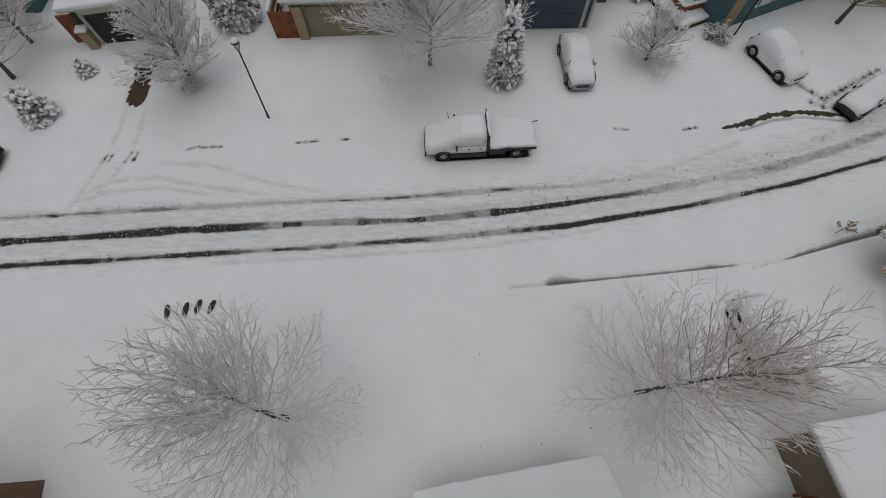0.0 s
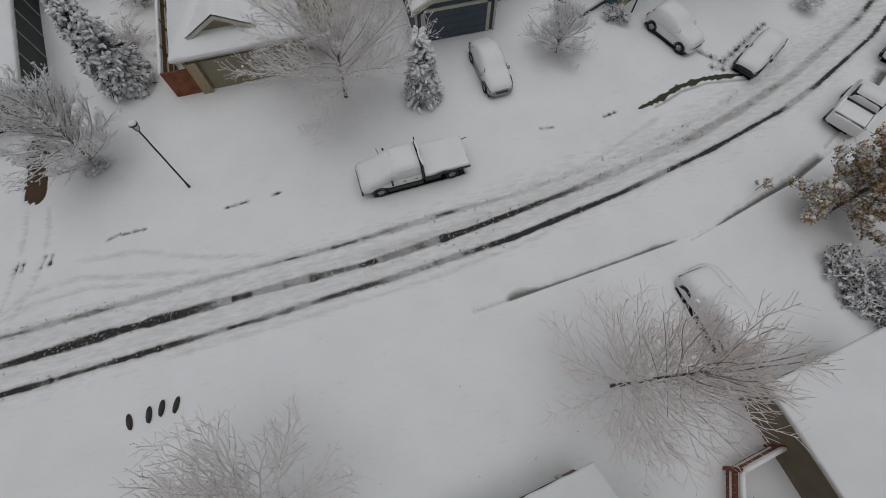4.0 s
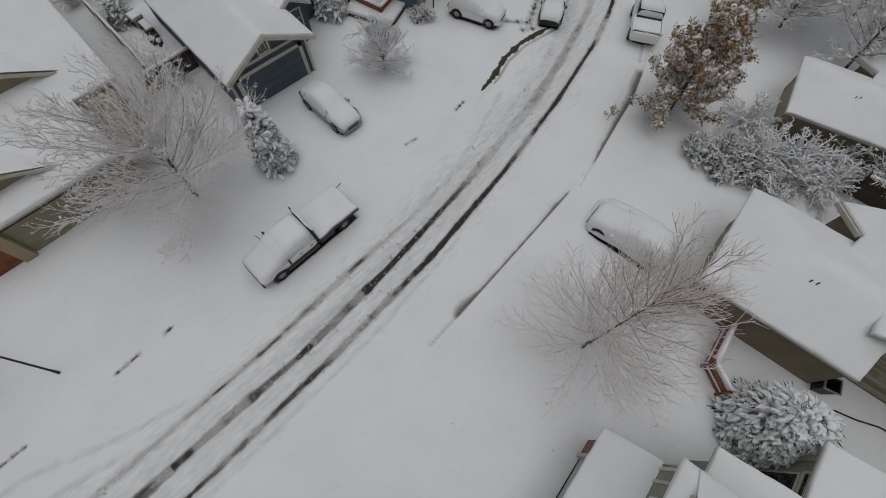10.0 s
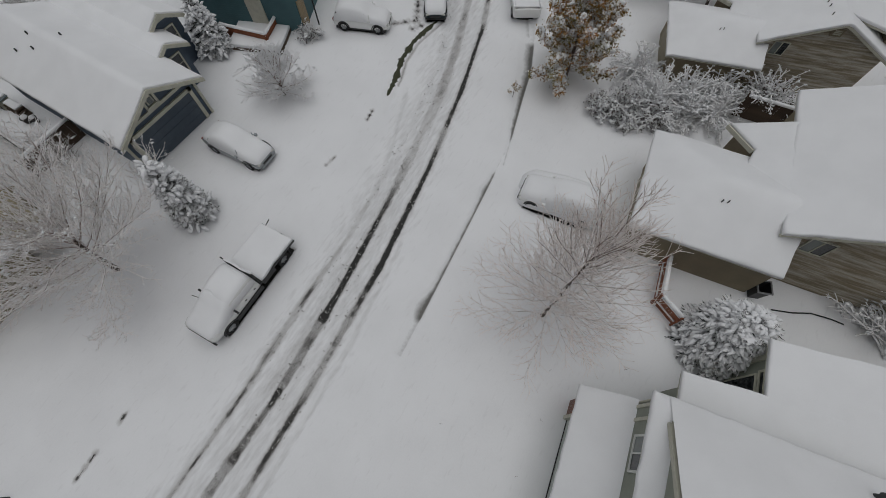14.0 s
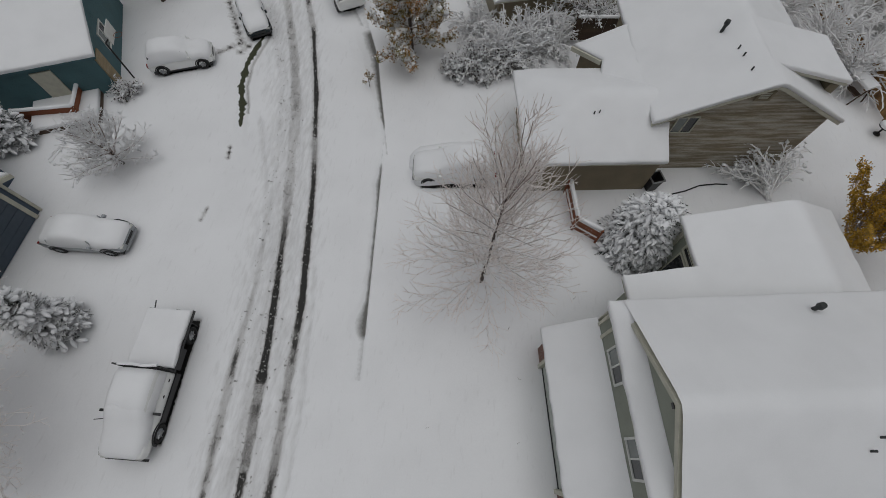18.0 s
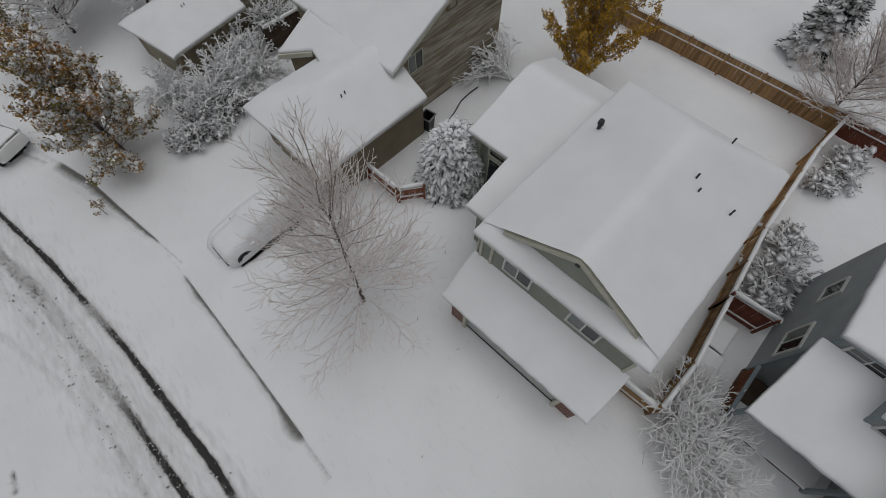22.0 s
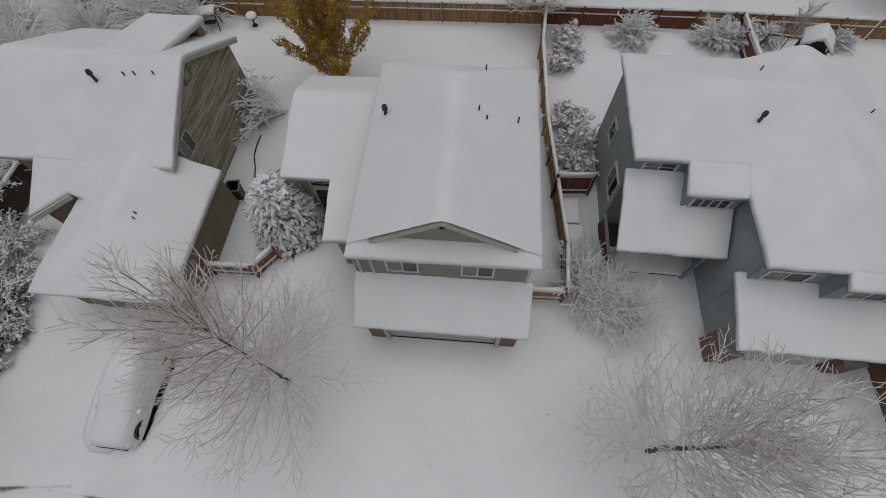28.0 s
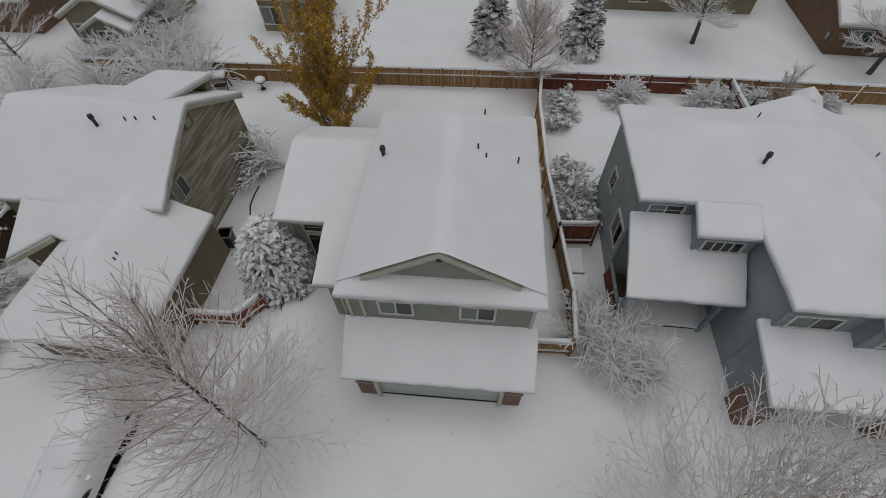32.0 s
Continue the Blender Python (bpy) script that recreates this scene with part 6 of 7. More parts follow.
def car(x, y, rz, length, width, height, paint, label, seed, tall=False, group="", name="car", bare_nose=False, buried=0.0, drift=0.0):
    """A car whose nose points along local x."""
    c = thing(name, x, y, 0, rz, label, "car", group)
    L, W, s = length, width / 2, height / 1.45
    body = [(-0.5, 0.8, 0.46, 0.74), (-0.485, 0.92, 0.34, 0.86), (-0.4, 0.98, 0.24, 0.93), (-0.2, 1.0, 0.2, 0.93), (0.0, 1.0, 0.2, 0.92), (0.22, 1.0, 0.2, 0.9), (0.38, 0.97, 0.24, 0.82), (0.47, 0.9, 0.3, 0.72), (0.495, 0.78, 0.36, 0.64), (0.5, 0.6, 0.42, 0.58)]
    part("body", loft([oval(f * L, w * W, a * s, b * s, 5) for f, w, a, b in body]), paint, c, "", True)
    roofline = [(-0.47, 0.84, 0.9, 0.95), (-0.42, 0.86, 0.88, 1.4), (-0.1, 0.87, 0.88, 1.45), (0.08, 0.86, 0.88, 1.4), (0.26, 0.8, 0.85, 0.9)] if tall else [(-0.4, 0.8, 0.86, 0.93), (-0.27, 0.82, 0.88, 1.35), (-0.08, 0.84, 0.88, 1.43), (0.07, 0.83, 0.88, 1.38), (0.25, 0.78, 0.85, 0.9)]
    part("glasshouse", loft([oval(f * L, w * W, a * s - 0.1, b * s, 6) for f, w, a, b in roofline]), GLASS, c, "dark tinted glass", True)
    for sx in (-1, 1):
        for f0, f1 in ((-0.36, -0.34), (-0.06, -0.035), (0.17, 0.2)):
            z1 = 1.34 * s if abs(f0) < 0.3 else 1.2 * s
            part("pillar", tube((f0 * L, sx * W * 0.87, 0.88 * s), ((f0 + f1) / 2 * L - (0.05 if f0 > 0 else -0.08), sx * W * 0.82, z1), 0.035, 0.03, 6), paint, c)
    rows = [(-0.495, 0.6, 0.78, 0.05), (-0.47, 0.86, 0.84, 0.16), (-0.43, 0.9, 0.87, 0.18 if not tall else 0.52), (-0.36, 0.92, 0.9, 0.22 if not tall else 0.68), (-0.26, 0.92, 0.94, 0.56 if not tall else 0.7), (-0.1, 0.92, 0.96, 0.66), (0.04, 0.92, 0.96, 0.58), (0.13, 0.93, 0.93, 0.34), (0.21, 0.94, 0.88, 0.2), (0.36, 0.92, 0.8, 0.2), (0.45, 0.86, 0.72, 0.15), (0.485, 0.7, 0.66, 0.06)]
    drop = buried
    if not (tall or buried):
        part("roof_snow", blanket([(f * L, w * W, z * s, th * s) for f, w, z, th in ((-0.33, 0.8, 1.0, 0.1), (-0.27, 0.84, 1.18, 0.3), (-0.1, 0.86, 1.22, 0.36), (0.04, 0.86, 1.2, 0.34), (0.1, 0.84, 1.1, 0.3), (0.18, 0.82, 0.98, 0.18), (0.24, 0.8, 0.9, 0.1))], seed), SNOW, c, "", True)
        part("boot_snow", blanket([(f * L, w * W, z * s, th * s) for f, w, z, th in ((-0.495, 0.6, 0.78, 0.05), (-0.47, 0.86, 0.84, 0.15), (-0.43, 0.9, 0.88, 0.18), (-0.37, 0.9, 0.9, 0.2), (-0.31, 0.86, 0.92, 0.26))], seed), SNOW, c, "", True)
        rows = [(0.2, 0.86, 0.88, 0.12), (0.24, 0.92, 0.88, 0.18), (0.36, 0.92, 0.8, 0.2), (0.45, 0.86, 0.72, 0.15), (0.485, 0.7, 0.66, 0.06)]
    part("snow_cover", blanket([(f * L, w * W * (1.15 if drift else 1.08 if buried else 1.03 if tall else 1.0), (z - drop) * s, th * s + drop + (0.22 if drift else 0.06 if buried else 0.0)) for f, w, z, th in rows], seed), SNOW, c, "thick snow over bonnet, roof and boot", True)
    if drift:
        bank = part("snow_drift", blanket([(f * L, w * W, -0.05, th) for f, w, th in ((-0.56, 0.5, 0.08), (-0.5, 0.9, 0.4), (-0.42, 1.05, 0.8), (-0.2, 1.1, 1.0), (0.05, 1.1, 0.95), (0.25, 1.05, 0.75), (0.42, 1.0, 0.6), (0.5, 0.8, 0.35), (0.56, 0.5, 0.08))], seed + 0.5), SNOW, c, "snow drifted against its side", True)
        bank.location.y = drift
    for sx in (-1, 1):
        part("headlight", loft([oval(0.465 * L, 0.17, 0.56 * s, 0.7 * s, 3, 10), oval(0.495 * L, 0.12, 0.57 * s, 0.68 * s, 3, 10)]), LAMP_GLASS, c).location.y = sx * W * 0.66
        part("tail_light", boxes((-0.5 * L, -0.485 * L, sx * W * 0.78 - 0.09, sx * W * 0.78 + 0.09, 0.66 * s, 0.84 * s)), RED_GLASS, c)
        part("mirror", boxes((0.15 * L, 0.19 * L, sx * W * 0.98 - 0.02, sx * W * 1.12, 0.9 * s, 1.03 * s)), paint, c)
        for f in (-0.31, 0.31):
            wheel(c, f * L, sx * (W - 0.09), 0.32 * (1.08 if tall else 1), 0.2)
            part("wheel_arch", loft([[(f * L + rr * math.cos(a), sx * (W + 0.005) + dy, 0.34 + rr * math.sin(a)) for rr, dy in ((0.36, -0.05 * sx), (0.42, -0.05 * sx), (0.42, 0.01 * sx), (0.36, 0.01 * sx))] for a in [math.pi * i / 12 for i in range(13)]]), PLASTIC, c)
    part("grille", boxes((0.485 * L, 0.503 * L, -W * 0.45, W * 0.45, 0.46 * s, 0.6 * s)), PLASTIC, c)
    part("bumper", boxes((0.48 * L, 0.508 * L, -W * 0.72, W * 0.72, 0.3 * s, 0.42 * s)), PLASTIC if not bare_nose else paint, c)
    part("underbody", boxes((-0.46 * L, 0.45 * L, -W * 0.9, W * 0.9, 0.14, 0.3)), PLASTIC, c)
    return c


def flatbed_truck():
    t = thing("flatbed_truck", -0.92, 15.55, 0, 2.6, "white flatbed pickup truck under snow parked at the kerb", "truck")
    W = 0.95
    body = [(0.0, 0.8, 0.62, 0.95), (0.06, 0.92, 0.55, 1.08), (0.3, 0.98, 0.55, 1.14), (1.2, 1.0, 0.6, 1.2), (1.6, 1.0, 0.6, 1.22), (3.2, 1.0, 0.6, 1.22), (3.32, 0.98, 0.62, 1.2)]
    part("body", loft([oval(x, w * W, a, b, 6) for x, w, a, b in body]), PAINT_WHITE, t, "", True)
    cab = [(1.25, 0.84, 1.12, 1.2), (1.75, 0.88, 1.15, 1.78), (2.2, 0.89, 1.15, 1.86), (3.05, 0.89, 1.15, 1.86), (3.28, 0.88, 1.15, 1.75)]
    part("cab", loft([oval(x, w * W, a, b, 7) for x, w, a, b in cab]), PAINT_WHITE, t, "", True)
    for sx in (-1, 1):
        part("side_window", boxes((1.8, 2.42, sx * W * 0.885 - 0.012, sx * W * 0.885 + 0.012, 1.28, 1.64), (2.52, 3.05, sx * W * 0.885 - 0.012, sx * W * 0.885 + 0.012, 1.28, 1.64)), GLASS if sx > 0 else SNOW, t, "snow-crusted side window")
        part("mirror", merge(boxes((1.62, 1.72, sx * 0.98 - 0.02, sx * 1.18, 1.18, 1.42)), tube((1.7, sx * 0.9, 1.25), (1.67, sx * 1.05, 1.3), 0.02)), PLASTIC, t)
        for x in (2.45, 3.1):
            part("door_handle", boxes((x - 0.16, x - 0.04, sx * (W + 0.005), sx * (W + 0.03), 1.0, 1.05)), PLASTIC, t)
        part("headlight", boxes((-0.02, 0.06, sx * 0.66 - 0.13, sx * 0.66 + 0.13, 0.78, 0.95)), LAMP_GLASS, t)
        # sill made tall and black to stand in for shadow below the doors
        part("shadow_sill", boxes((1.4, 3.36, sx * 0.93 - 0.04, sx * 0.93 + 0.04, 0.34, 0.66)), PLASTIC, t)
        wheel(t, 0.98, sx * (W - 0.13), 0.4, 0.25)
        wheel(t, 5.05, sx * (W - 0.15), 0.4, 0.3)
        part("wheel_arch", loft([[(0.98 + rr * math.cos(a), sx * (W + 0.0) + dy, 0.42 + rr * math.sin(a)) for rr, dy in ((0.43, -0.06 * sx), (0.5, -0.06 * sx), (0.5, 0.02 * sx), (0.43, 0.02 * sx))] for a in [math.pi * i / 12 for i in range(13)]]), PLASTIC, t)
        part("mud_flap", boxes((5.52, 5.55, sx * 0.78 - 0.17, sx * 0.78 + 0.17, 0.2, 0.85)), PLASTIC, t)
    part("grille", boxes((-0.04, 0.04, -0.5, 0.5, 0.72, 0.98)), PLASTIC, t)
    part("bumper", boxes((-0.07, 0.02, -0.84, 0.84, 0.4, 0.56)), PLASTIC, t, "black front bumper with snow")
    part("chassis", boxes((0.3, 5.9, -0.45, 0.45, 0.35, 0.6), (3.3, 5.9, -0.8, 0.8, 0.5, 0.82)), PLASTIC, t)
    part("toolbox", boxes((3.5, 4.4, -0.95, -0.6, 0.45, 0.85)), DARK_METAL, t)
    bed = part("flatbed", boxes((3.38, 6.05, -1.02, 1.02, 0.86, 1.0)), DARK_METAL, t, "black steel flat bed")
    part("bed_snow", sheet(3.5, 6.02, -1.0, 1.0, lambda x, y: 1.0, 0.2, 0.0, "lrfb", 0.2, 0.03, seed=3.0), SNOW, bed, "", True)
    rack = [(3.38, 3.43, -1.0, -0.95, 1.0, 1.98), (3.38, 3.43, 0.95, 1.0, 1.0, 1.98), (3.38, 3.43, -1.0, 1.0, 1.93, 1.98), (3.38, 3.42, -1.0, 1.0, 1.5, 1.55)] + [(3.4, 3.44, -0.8 + 0.4 * i, -0.76 + 0.4 * i, 1.0, 1.93) for i in range(5)]
    for bar in rack:
        part("rack_bar", boxes(bar), DARK_METAL, t, "black steel bar of the headboard rack")
    part("rack_snow", sheet(3.36, 3.47, -0.9, 0.75, lambda x, y: 1.98, 0.09, 0.0, "lrfb", 0.2, 0.02, seed=9.0), SNOW, t, "ridge of snow on the rack", True)
    part("tow_arm", tube((6.05, 0.8, 0.95), (6.4, 0.85, 0.98), 0.025), DARK_METAL, t)
    part("cab_snow", blanket([(1.2, 0.86, 1.16, 0.14), (1.45, 0.89, 1.2, 0.34), (1.75, 0.93, 1.28, 0.62), (2.2, 0.94, 1.3, 0.72), (3.0, 0.94, 1.3, 0.72), (3.3, 0.92, 1.3, 0.6)], 4.0), SNOW, t, "snow on the cab roof and windscreen", True)
    part("bonnet_snow", blanket([(-0.02, 0.62, 0.86, 0.12), (0.06, 0.8, 0.9, 0.24), (0.22, 0.91, 0.98, 0.29), (0.6, 0.95, 1.04, 0.33), (1.0, 0.96, 1.08, 0.4), (1.35, 0.95, 1.12, 0.54), (1.7, 0.93, 1.25, 0.66), (1.9, 0.9, 1.3, 0.6)], 5.0), SNOW, t, "", True)
    part("antenna", tube((1.4, 0.8, 1.2), (1.3, 1.0, 1.75), 0.015), DARK_METAL, t)
    return t


def pickup(x, y, rz, paint, label, seed, length=4.5):
    p = thing("pickup_truck", x, y, 0, rz, label, "truck", "pickups at the street bend")
    L, W = length, 0.95
    body = [(-0.5, 0.94, 0.5, 1.1), (-0.48, 0.98, 0.42, 1.12), (0.0, 1.0, 0.4, 1.14), (0.3, 1.0, 0.4, 1.12), (0.46, 0.95, 0.42, 1.05), (0.5, 0.82, 0.5, 0.92)]
    part("body", loft([oval(f * L, w * W, a, b, 6) for f, w, a, b in body]), paint, p, "", True)
    part("cab", loft([oval(f * L, w * W, 1.05, b, 6) for f, w, b in ((-0.12, 0.88, 1.7), (-0.05, 0.9, 1.78), (0.1, 0.9, 1.76), (0.18, 0.86, 1.5), (0.26, 0.84, 1.1))]), GLASS, p, "", True)
    part("bed_liner", boxes((-0.47 * L, -0.13 * L, -W * 0.84, W * 0.84, 1.06, 1.12)), PLASTIC, p, "dark open load bed")
    for sx in (-1, 1):
        part("bed_rail", boxes((-0.49 * L, -0.12 * L, sx * W * 0.95 - 0.06, sx * W * 0.95 + 0.06, 1.1, 1.3)), SNOW, p)
        for f in (-0.3, 0.31):
            wheel(p, f * L, sx * (W - 0.12), 0.38, 0.24)
    part("snow_cover", blanket([(-0.125 * L, 0.84, 1.3, 0.3), (-0.1 * L, 0.88, 1.32, 0.56), (0.0, 0.9, 1.32, 0.62), (0.1 * L, 0.9, 1.3, 0.58), (0.18 * L, 0.87, 1.2, 0.42), (0.26 * L, 0.88, 1.12, 0.18), (0.4 * L, 0.88, 1.1, 0.15), (0.48 * L, 0.78, 0.98, 0.08)], seed), SNOW, p, "", True)
    part("bed_snow", sheet(-0.46 * L, -0.16 * L, -W * 0.86, W * 0.86, lambda a, b: 1.12, 0.12, 0, "lrfb", 0.3, 0.02), SNOW, p, "", True)
    part("bumper", boxes((0.47 * L, 0.53 * L, -W * 0.9, W * 0.9, 0.4, 0.6)), PLASTIC, p)
    return p


flatbed_truck()
car(8.42, 21.7, -87, 4.1, 1.7, 1.42, PAINT_SILVER, "pale saloon car under snow on the garage drive", 1, bare_nose=True, buried=0.2)
car(20.95, 21.8, -68, 3.8, 1.65, 1.45, PAINT_WHITE, "white crossover with snowy roof and dark wheels on a drive", 2, True, bare_nose=True, buried=0.1)
car(25.3, 18.6, 211, 3.9, 1.6, 1.35, PAINT_DARK, "dark car capped with snow parked by the kerb", 3, buried=0.22)
car(14.65, 4.1, 97, 4.4, 1.8, 1.5, PAINT_WHITE, "white car buried under snow on the tan house's drive", 4, True, buried=0.62, drift=-0.75)
car(-27.0, 14.8, 5, 4.4, 1.78, 1.45, PAINT_DARK, "dark car with snow on it at the street edge", 5)
pickup(28.4, 13.2, 31, PAINT_WHITE, "pale pickup with a snow-filled bed beside the kerb", 6, 3.9)
pickup(34.9, 17.0, 36, PAINT_WHITE, "white pickup with a snowy bed parked round the bend", 7)


# ---- fences ----
def fence(points, height, mat, label, rails=2, rail_side=1, board=0.14, cap=True, lean=0.0, group="fences", rail_z=None, rail_snow=True):
    """Upright boards on rails and posts; rail_side: 1 puts the rails to the left of the way along the points."""
    x0, y0 = points[0]
    f = thing("fence", x0, y0, 0, 0, label, "fence", group)
    b = bmesh.new()
    box(b, -board / 2 + 0.0015, board / 2 - 0.0015, -0.01, 0.01, 0.04, height)
    for v in b.verts:
        if v.co.z > 1 and abs(v.co.x) > board * 0.3:
            v.co.z -= 0.02
    plank = to_mesh("board", b)
    plank.materials.append(mat)
    b = bmesh.new()
    box(b, -0.05, 0.05, -0.05, 0.05, 0, height + 0.06)
    post = to_mesh("post", b)
    post.materials.append(mat)
    rng = random.Random(int(x0 * 10))
    for (ax, ay), (bx, by) in zip(points, points[1:]):
        ln = math.hypot(bx - ax, by - ay)
        turn = math.degrees(math.atan2(by - ay, bx - ax))
        m = pose(ax - x0, ay - y0, 0, 0, 0, turn)
        for i in range(int(ln / board)):
            o = part("board", plank, mat, f)
            o.matrix_basis = m @ pose((i + 0.5) * board, 0, rng.uniform(-0.015, 0.01), lean + rng.uniform(-0.6, 0.6), rng.uniform(-0.5, 0.5), 0)
        count = max(1, round(ln / 2.4))
        for i in range(count + 1):
            o = part("post", post, mat, f)
            o.matrix_basis = m @ pose(ln * i / count, rail_side * 0.08, 0)
        for z in rail_z or [0.35 + (height - 0.6) * k / max(1, rails - 1) for k in range(rails)]:
            y = rail_side * 0.05
            r = part("rail", boxes((0, ln, y - 0.03, y + 0.03, z - 0.045, z + 0.045), m=m), mat, f)
            if rail_snow:
                part("rail_snow", sheet(0, ln, y - 0.028, y + 0.045, lambda a, c, z=z: z + 0.045, 0.05, 0, "", 0.6), SNOW, r).matrix_basis = m
        if cap:
            c = blanket([(ln * i / max(4, int(ln * 2)), 0.1 + 0.025 * noise.noise((i * 0.7, x0, 0)), height - 0.02, 0.11 + 0.03 * noise.noise((i * 0.5, x0, 5))) for i in range(max(4, int(ln * 2)) + 1)], x0, 7)
            part("snow_cap", c, SNOW, f, "ridge of snow along the top", True).matrix_basis = m
    return f


fence([(-2.7, -4.45), (-2.45, -6.8), (-1.6, -10.2), (-0.55, -14.4), (0.6, -20.8), (0.8, -24.0)], 1.5, WOOD, "cedar board fence with a snow ridge down the side yard", 2, 1, rail_snow=False)
fence([(-0.75, -4.1), (-2.7, -4.45)], 1.3, WOOD, "short cedar fence panel joining the house wall", 2, -1)
fence([(-1.5, -10.45), (-3.35, -10.85)], 1.75, WOOD_RED, "red-stained gate panel between the houses", 2, -1)
fence([(34.0, -18.6), (26.1, -19.9), (16.7, -21.45), (0.8, -24.22)], 1.45, WOOD, "long cedar fence with a snowy mid rail behind the yards", 1, -1, rail_z=(0.9,))
fence([(0.8, -24.22), (-8.9, -25.75)], 1.4, WOOD_RED, "red-stained fence stretch behind the shrubs", 1, -1, rail_z=(0.85,))
fence([(-8.9, -25.75), (-20.0, -27.2), (-32, -28.8)], 1.4, WOOD, "cedar fence stretch before the far lawn", 1, -1, rail_z=(0.85,))
fence([(-11.7, -26.0), (-11.9, -24.4), (-12.45, -21.2)], 1.4, WOOD_RED, "red-stained yard fence with snow on its rails", 2, -1)
fence([(14.1, -2.0), (11.95, -2.35), (11.35, -3.5)], 1.2, RUST, "low rust-brown fence with snow between the houses", 2, -1)
fence([(-11.15, 36.0), (-10.8, 24.75)], 1.85, WOOD, "cedar fence beside the olive house", 3, 1)
fence([(15.15, 29.3), (15.95, 26.05), (18.1, 26.75)], 1.0, RUST, "low rust-brown deck fence at the teal house", 2, 1)
fence([(1.0, 30.6), (4.4, 30.7)], 1.5, WOOD_DARK, "dark fence panel beside the blue garage", 2, 1)
fence([(1.75, 31.5), (1.8, 33.6), (1.6, 40.0)], 1.2, WOOD_DARK, "low dark fence with a snow ridge between two houses", 2, 1)
fence([(4.4, 39.9), (9.5, 39.5)], 1.3, WOOD_DARK, "dark board fence behind the blue house", 2, 1)
fence([(26.0, -2.4), (26.3, -5.0)], 1.7, WOOD_DARK, "dark board fence behind the shrubs", 2, 1)


# ---- street lamp and small things ----
def street_lamp():
    s = thing("street_lamp", -10.3, 17.95, 0, 0, "black post lamp with a snow-capped lantern", "street lamp")
    s.matrix_basis = pose(-10.3, 17.95, 0, -2.6, 2.2, 0)
    part("post", merge(tube((0, 0, 0), (0, 0, 0.5), 0.075, 0.06, 10), tube((0, 0, 0.5), (0, 0, 4.7), 0.05, 0.04, 10)), DARK_METAL, s)
    lantern = part("lantern", merge(tube((0, 0, 4.68), (0, 0, 4.8), 0.05, 0.13, 8), tube((0, 0, 5.12), (0, 0, 5.2), 0.22, 0.2, 8), *[tube((0.13 * math.cos(a), 0.13 * math.sin(a), 4.8), (0.2 * math.cos(a), 0.2 * math.sin(a), 5.13), 0.014, sides=5) for a in [math.pi / 2 * i for i in range(4)]]), DARK_METAL, s)
    part("lantern_glass", tube((0, 0, 4.8), (0, 0, 5.12), 0.12, 0.18, 8), LAMP_GLASS, lantern)
    part("snow_cap", loft([[(r * math.cos(2 * math.pi * i / 12), r * math.sin(2 * math.pi * i / 12), z) for i in range(12)] for r, z in ((0.2, 5.19), (0.2, 5.24), (0.15, 5.3), (0.06, 5.34))]), SNOW, s, "", True)
    return s


def waste_bin():
    b = thing("waste_bin", 14.95, -6.45, 0, 20, "dark open wheeled bin against the tan wall", "bin")
    part("tub", loft([[(-w, -w, z), (w, -w, z), (w, w, z), (-w, w, z)] for w, z in ((0.24, 0.05), (0.3, 0.95), (0.34, 0.97), (0.34, 1.02), (0.27, 1.02), (0.2, 0.2))]), PLASTIC, b)
    part("rim", boxes((-0.36, 0.36, -0.36, -0.3, 0.98, 1.05), (-0.36, 0.36, 0.3, 0.36, 0.98, 1.05), (-0.36, -0.3, -0.3, 0.3, 0.98, 1.05), (0.3, 0.36, -0.3, 0.3, 0.98, 1.05)), GALV, b)
    return b


def garden_hose():
    pts = [(0, 0, 0.05, 0.035), (0.35, -0.9, 0.06, 0.035), (0.8, -1.7, 0.06, 0.035), (1.0, -2.6, 0.06, 0.035), (1.05, -3.2, 0.06, 0.035)]
    h = tagged(new("garden_hose", sweep_mesh("garden_hose", ([pts], 7))), "black hose lying across the snow by the wall", "hose")
    h.data.materials.append(RUBBER_HOSE)
    h.matrix_basis = pose(14.6, -7.5, 0)


def stakes():
    first = None
    for k, (x, y) in enumerate(((-13.3, 6.05), (-12.44, 6.15), (-11.87, 6.3), (-11.22, 6.28))):
        if first is None:
            first = thing("edging_stone", x, y, 0, 8, "dark long edging stone poking through the snow", "stone", "edging stones on the verge")
            part("stone", loft([[(rx * math.cos(2 * math.pi * i / 9), ry * math.sin(2 * math.pi * i / 9), z) for i in range(9)] for rx, ry, z in ((0.12, 0.38, 0), (0.12, 0.38, 0.08), (0.08, 0.3, 0.16), (0.03, 0.16, 0.19))]), TERRACOTTA, first)
        else:
            copy_thing(first, pose(x, y, 0, 0, 0, 4 - 7 * k))


def walkway():
    w = thing("walkway", -2.75, -7.2, 0, 9, "raised path slabs covered with snow beside the grey house", "path")
    for y0, y1, x0, x1, z in ((-2.9, -1.4, -0.55, 0.35, 0.3), (-1.35, 0.9, -0.75, 0.25, 0.22)):
        slab = part("slab", boxes((x0, x1, y0, y1, 0, z)), CONCRETE, w)
        part("slab_snow", sheet(x0 - 0.02, x1 + 0.02, y0, y1, lambda a, b, z=z: z, 0.16, 0, "lrfb", 0.25, 0.02), SNOW, slab, "", True)


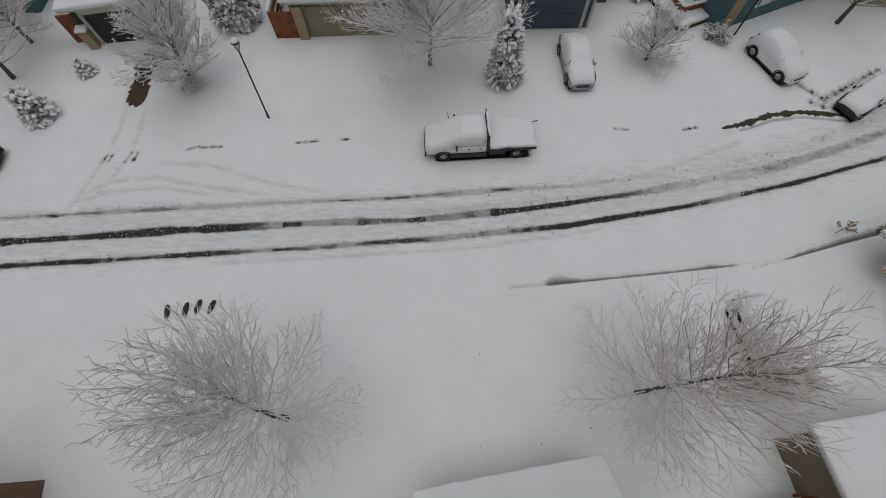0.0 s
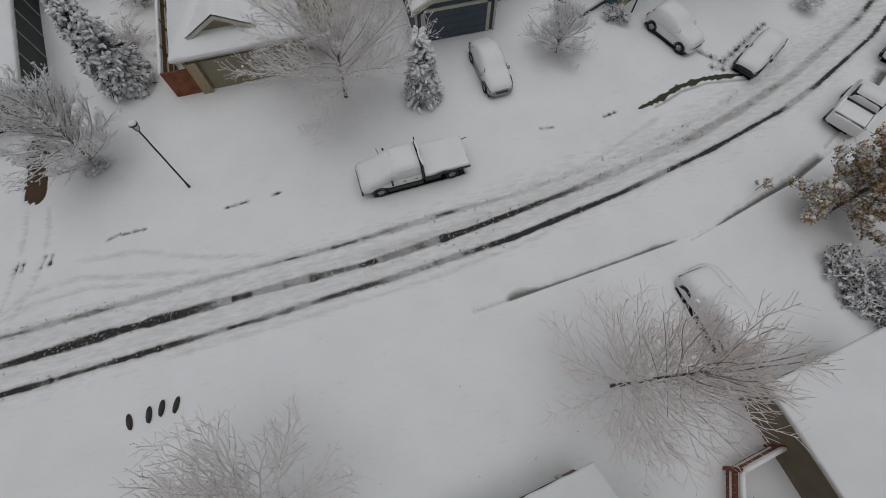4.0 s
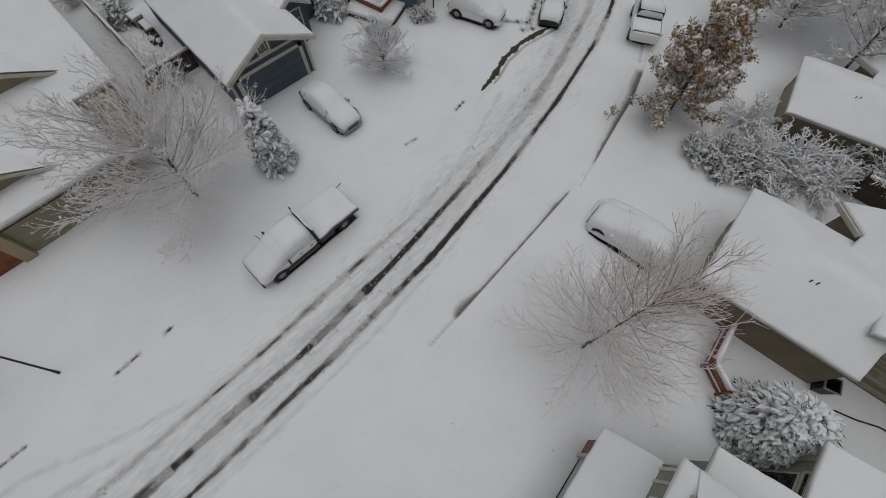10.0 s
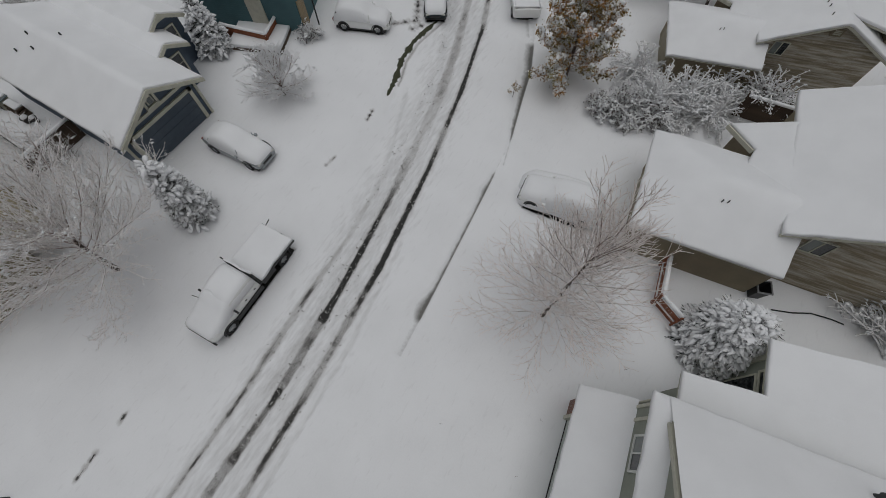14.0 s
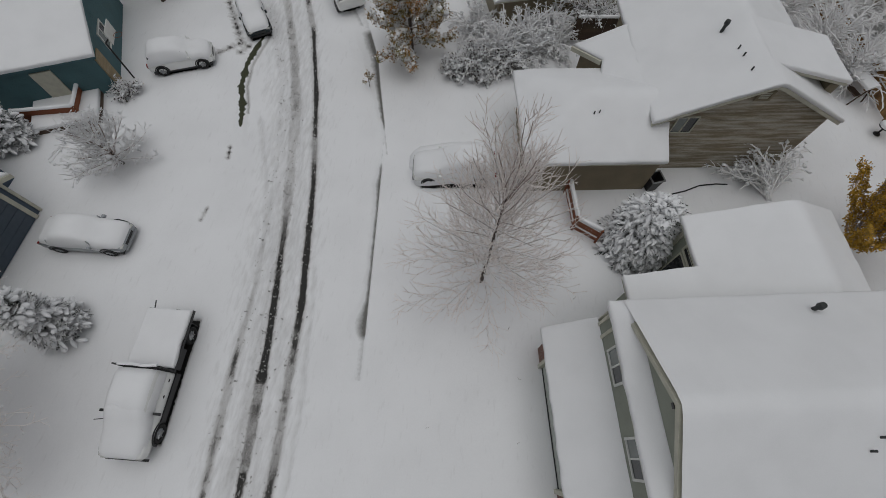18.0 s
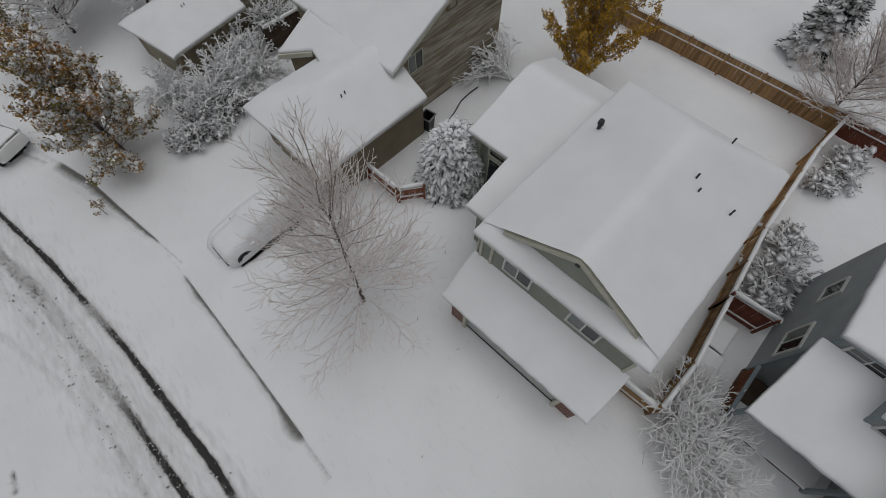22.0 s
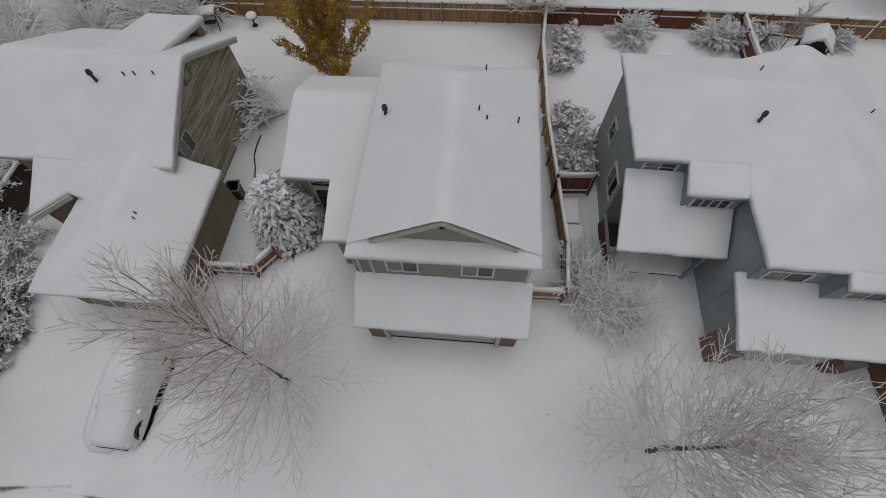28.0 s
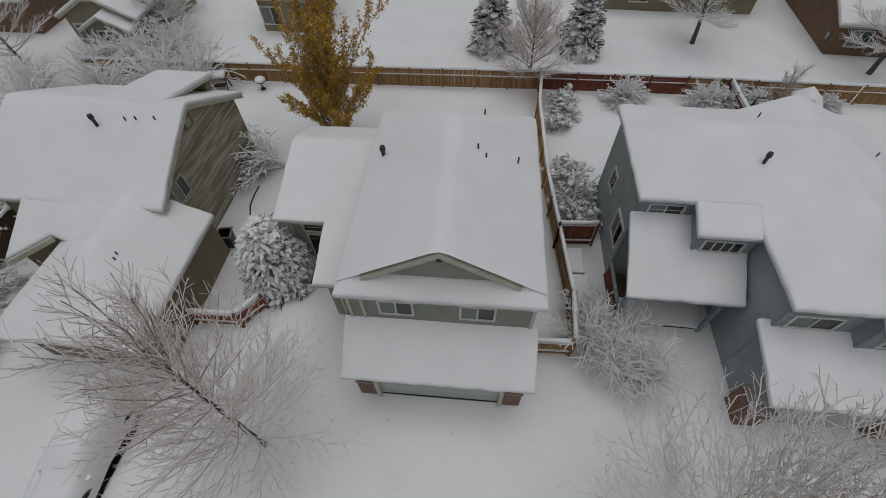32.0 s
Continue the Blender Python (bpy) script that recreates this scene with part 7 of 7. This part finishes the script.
def side_yard_clutter():
    bench = thing("storage_bench", 3.4, 37.1, 0, 8, "pale storage bench with snow on its lid by the blue wall", "bench")
    part("body", boxes((-0.35, 0.35, -0.55, 0.55, 0.04, 0.62)), TRIM, bench)
    part("lid", boxes((-0.4, 0.4, -0.6, 0.6, 0.62, 0.68)), TRIM_GREY, bench)
    part("lid_snow", sheet(-0.3, 0.4, -0.5, 0.3, lambda x, y: 0.68, 0.12, 0.0, "lrfb", 0.15, 0.02), SNOW, bench, "", True)
    for z in (0.18, 0.34, 0.5):
        part("slat", boxes((-0.38, -0.35, -0.53, 0.53, z - 0.06, z + 0.06)), DARK_METAL, bench)
    pile = thing("firewood_stack", 3.55, 35.7, 0, 3, "low stack of dark split firewood under snow", "firewood")
    rng = random.Random(12)
    for row in range(3):
        for k in range(7 - row):
            y = -0.75 + 0.24 * k + 0.12 * row
            part("log", tube((-0.25 + rng.uniform(-0.05, 0.05), y, 0.11 + 0.2 * row), (0.28, y + rng.uniform(-0.03, 0.03), 0.11 + 0.2 * row), rng.uniform(0.09, 0.12), None, 7), WOOD_DARK, pile)
    part("snow_cap", sheet(-0.2, 0.3, -0.55, 0.55, lambda x, y: 0.6, 0.12, 0.03, "lrfb", 0.15, 0.03), SNOW, pile, "", True)
    for x, y, r in ((3.3, 34.5, 0.24), (3.55, 34.05, 0.2)):
        pot = thing("flower_pot", x, y, 0, 0, "round stone pot filled with snow by the blue wall", "pot", "pots by the blue wall")
        ring = lambda w, z: [(w * math.cos(6.2832 * i / 14), w * math.sin(6.2832 * i / 14), z) for i in range(14)]
        part("bowl", loft([ring(r * 0.7, 0), ring(r, 0.38), ring(r * 1.1, 0.4), ring(r * 1.1, 0.46), ring(r * 0.9, 0.46), ring(r * 0.85, 0.36)]), TERRACOTTA, pot)
        part("snow_fill", loft([ring(r * 0.86, 0.36), ring(r * 0.84, 0.48), ring(r * 0.6, 0.56), ring(r * 0.2, 0.59)]), SNOW, pot, "", True)


def playhouse():
    p = thing("playhouse", -15.6, -24.0, 0, -15, "small wooden playhouse with a snowy roof", "playhouse")
    for x in (-0.7, 0.7):
        for y in (-0.6, 0.6):
            part("post", boxes((x - 0.05, x + 0.05, y - 0.05, y + 0.05, 0, 1.5)), WOOD_DARK, p)
    part("wall", boxes((-0.7, 0.7, -0.62, -0.56, 0.3, 1.2), (-0.72, -0.66, -0.6, 0.6, 0.3, 1.2)), WOOD_DARK, p)
    zf = lambda x, y: 1.5 + 0.7 * (0.85 - abs(x))
    deck = part("roof", sheet(-0.85, 0.85, -0.75, 0.75, zf, 0, 0.06, "", 0.3), WOOD_DARK, p)
    part("roof_snow", sheet(-0.88, 0.88, -0.78, 0.78, zf, 0.2, 0.0, "lrfb", 0.2, 0.02), SNOW, deck, "", True)
    part("beam", merge(tube((0.8, 0, 1.4), (2.6, 0.3, 1.3), 0.06), tube((2.6, 0.3, 1.3), (2.9, 0.9, 0), 0.05), tube((2.6, 0.3, 1.3), (2.5, -0.4, 0), 0.05)), WOOD_DARK, p)


def hoop():
    h = thing("basketball_hoop", 19.35, 24.5, 0, 200, "basketball hoop on a dark pole beside the drive", "hoop")
    part("pole", merge(tube((0, 0, 0), (0, 0, 2.5), 0.05), tube((0, 0, 2.5), (0, 0.6, 3.0), 0.04)), DARK_METAL, h)
    part("backboard", boxes((-0.6, 0.6, 0.6, 0.64, 2.75, 3.5)), LAMP_GLASS, h)
    part("rim", loft([[(0.23 * math.cos(a) + r * math.cos(a) * math.cos(b), 0.9 + 0.23 * math.sin(a) + r * math.sin(a) * math.cos(b), 2.9 + r * math.sin(b)) for b in [2 * math.pi * j / 5 for j in range(5)]] for r in (0.012,) for a in [2 * math.pi * i / 16 for i in range(17)]], caps=False), RUST, h)



def yard_frame():
    f = thing("swing_frame", 23.2, -19.0, 0, 20, "small snow-topped swing frame by the fence", "swing")
    for x in (-0.7, 0.7):
        for s in (-1, 1):
            part("leg", tube((x, s * 0.5, 0), (x, 0, 1.3), 0.045, 0.04, 6), WOOD_DARK, f)
    part("crossbar", tube((-0.8, 0, 1.3), (0.8, 0, 1.3), 0.05), WOOD_DARK, f)
    part("canopy_snow", sheet(-0.85, 0.85, -0.4, 0.4, lambda x, y: 1.4 - 0.4 * abs(y), 0.16, 0.03, "lrfb", 0.2, 0.02), SNOW, f, "", True)
    part("seat", boxes((-0.5, 0.5, -0.2, 0.2, 0.4, 0.46)), WOOD_DARK, f)
    t = thing("garden_table", 20.3, -19.9, 0, 0, "small round garden table capped with snow", "table")
    part("top", tube((0, 0, 0.6), (0, 0, 0.66), 0.36, 0.36, 14), DARK_METAL, t)
    part("foot", merge(tube((0, 0, 0.05), (0, 0, 0.6), 0.05), tube((0, 0, 0), (0, 0, 0.06), 0.2, 0.15, 10)), DARK_METAL, t)
    part("snow_cap", loft([[(r * math.cos(2 * math.pi * i / 14), r * math.sin(2 * math.pi * i / 14), z) for i in range(14)] for r, z in ((0.36, 0.66), (0.38, 0.76), (0.3, 0.86), (0.1, 0.9))]), SNOW, t, "", True)


def flag_pegs():
    """Thin pegs and stalks that poke up through the snow."""
    rng, first = random.Random(5), None
    for k in range(16):
        x, y = ((rng.uniform(3.5, 8.5), rng.uniform(-2.5, 3.0)) if k < 6 else (rng.uniform(14, 19), rng.uniform(-20.6, -19.4)) if k < 12 else (rng.uniform(-6, 5), rng.uniform(-1, 4)))
        if first is None:
            first = thing("plant_stalk", x, y, 0, 0, "thin dry plant stalk poking through the snow", "plant", "stalks in the snow")
            part("stalk", merge(tube((0, 0, -0.05), (0.02, 0.03, 0.3), 0.01, 0.006, 5), tube((0.01, 0.01, 0.12), (0.09, -0.03, 0.26), 0.007, 0.005, 5), tube((0.01, 0.02, 0.18), (-0.06, 0.05, 0.3), 0.007, 0.005, 5)), BARK, first)
        else:
            copy_thing(first, pose(x, y, 0, 0, 0, rng.uniform(0, 360)))



street_lamp()
yard_frame()
flag_pegs()
waste_bin()
garden_hose()
stakes()
walkway()
side_yard_clutter()
playhouse()
hoop()
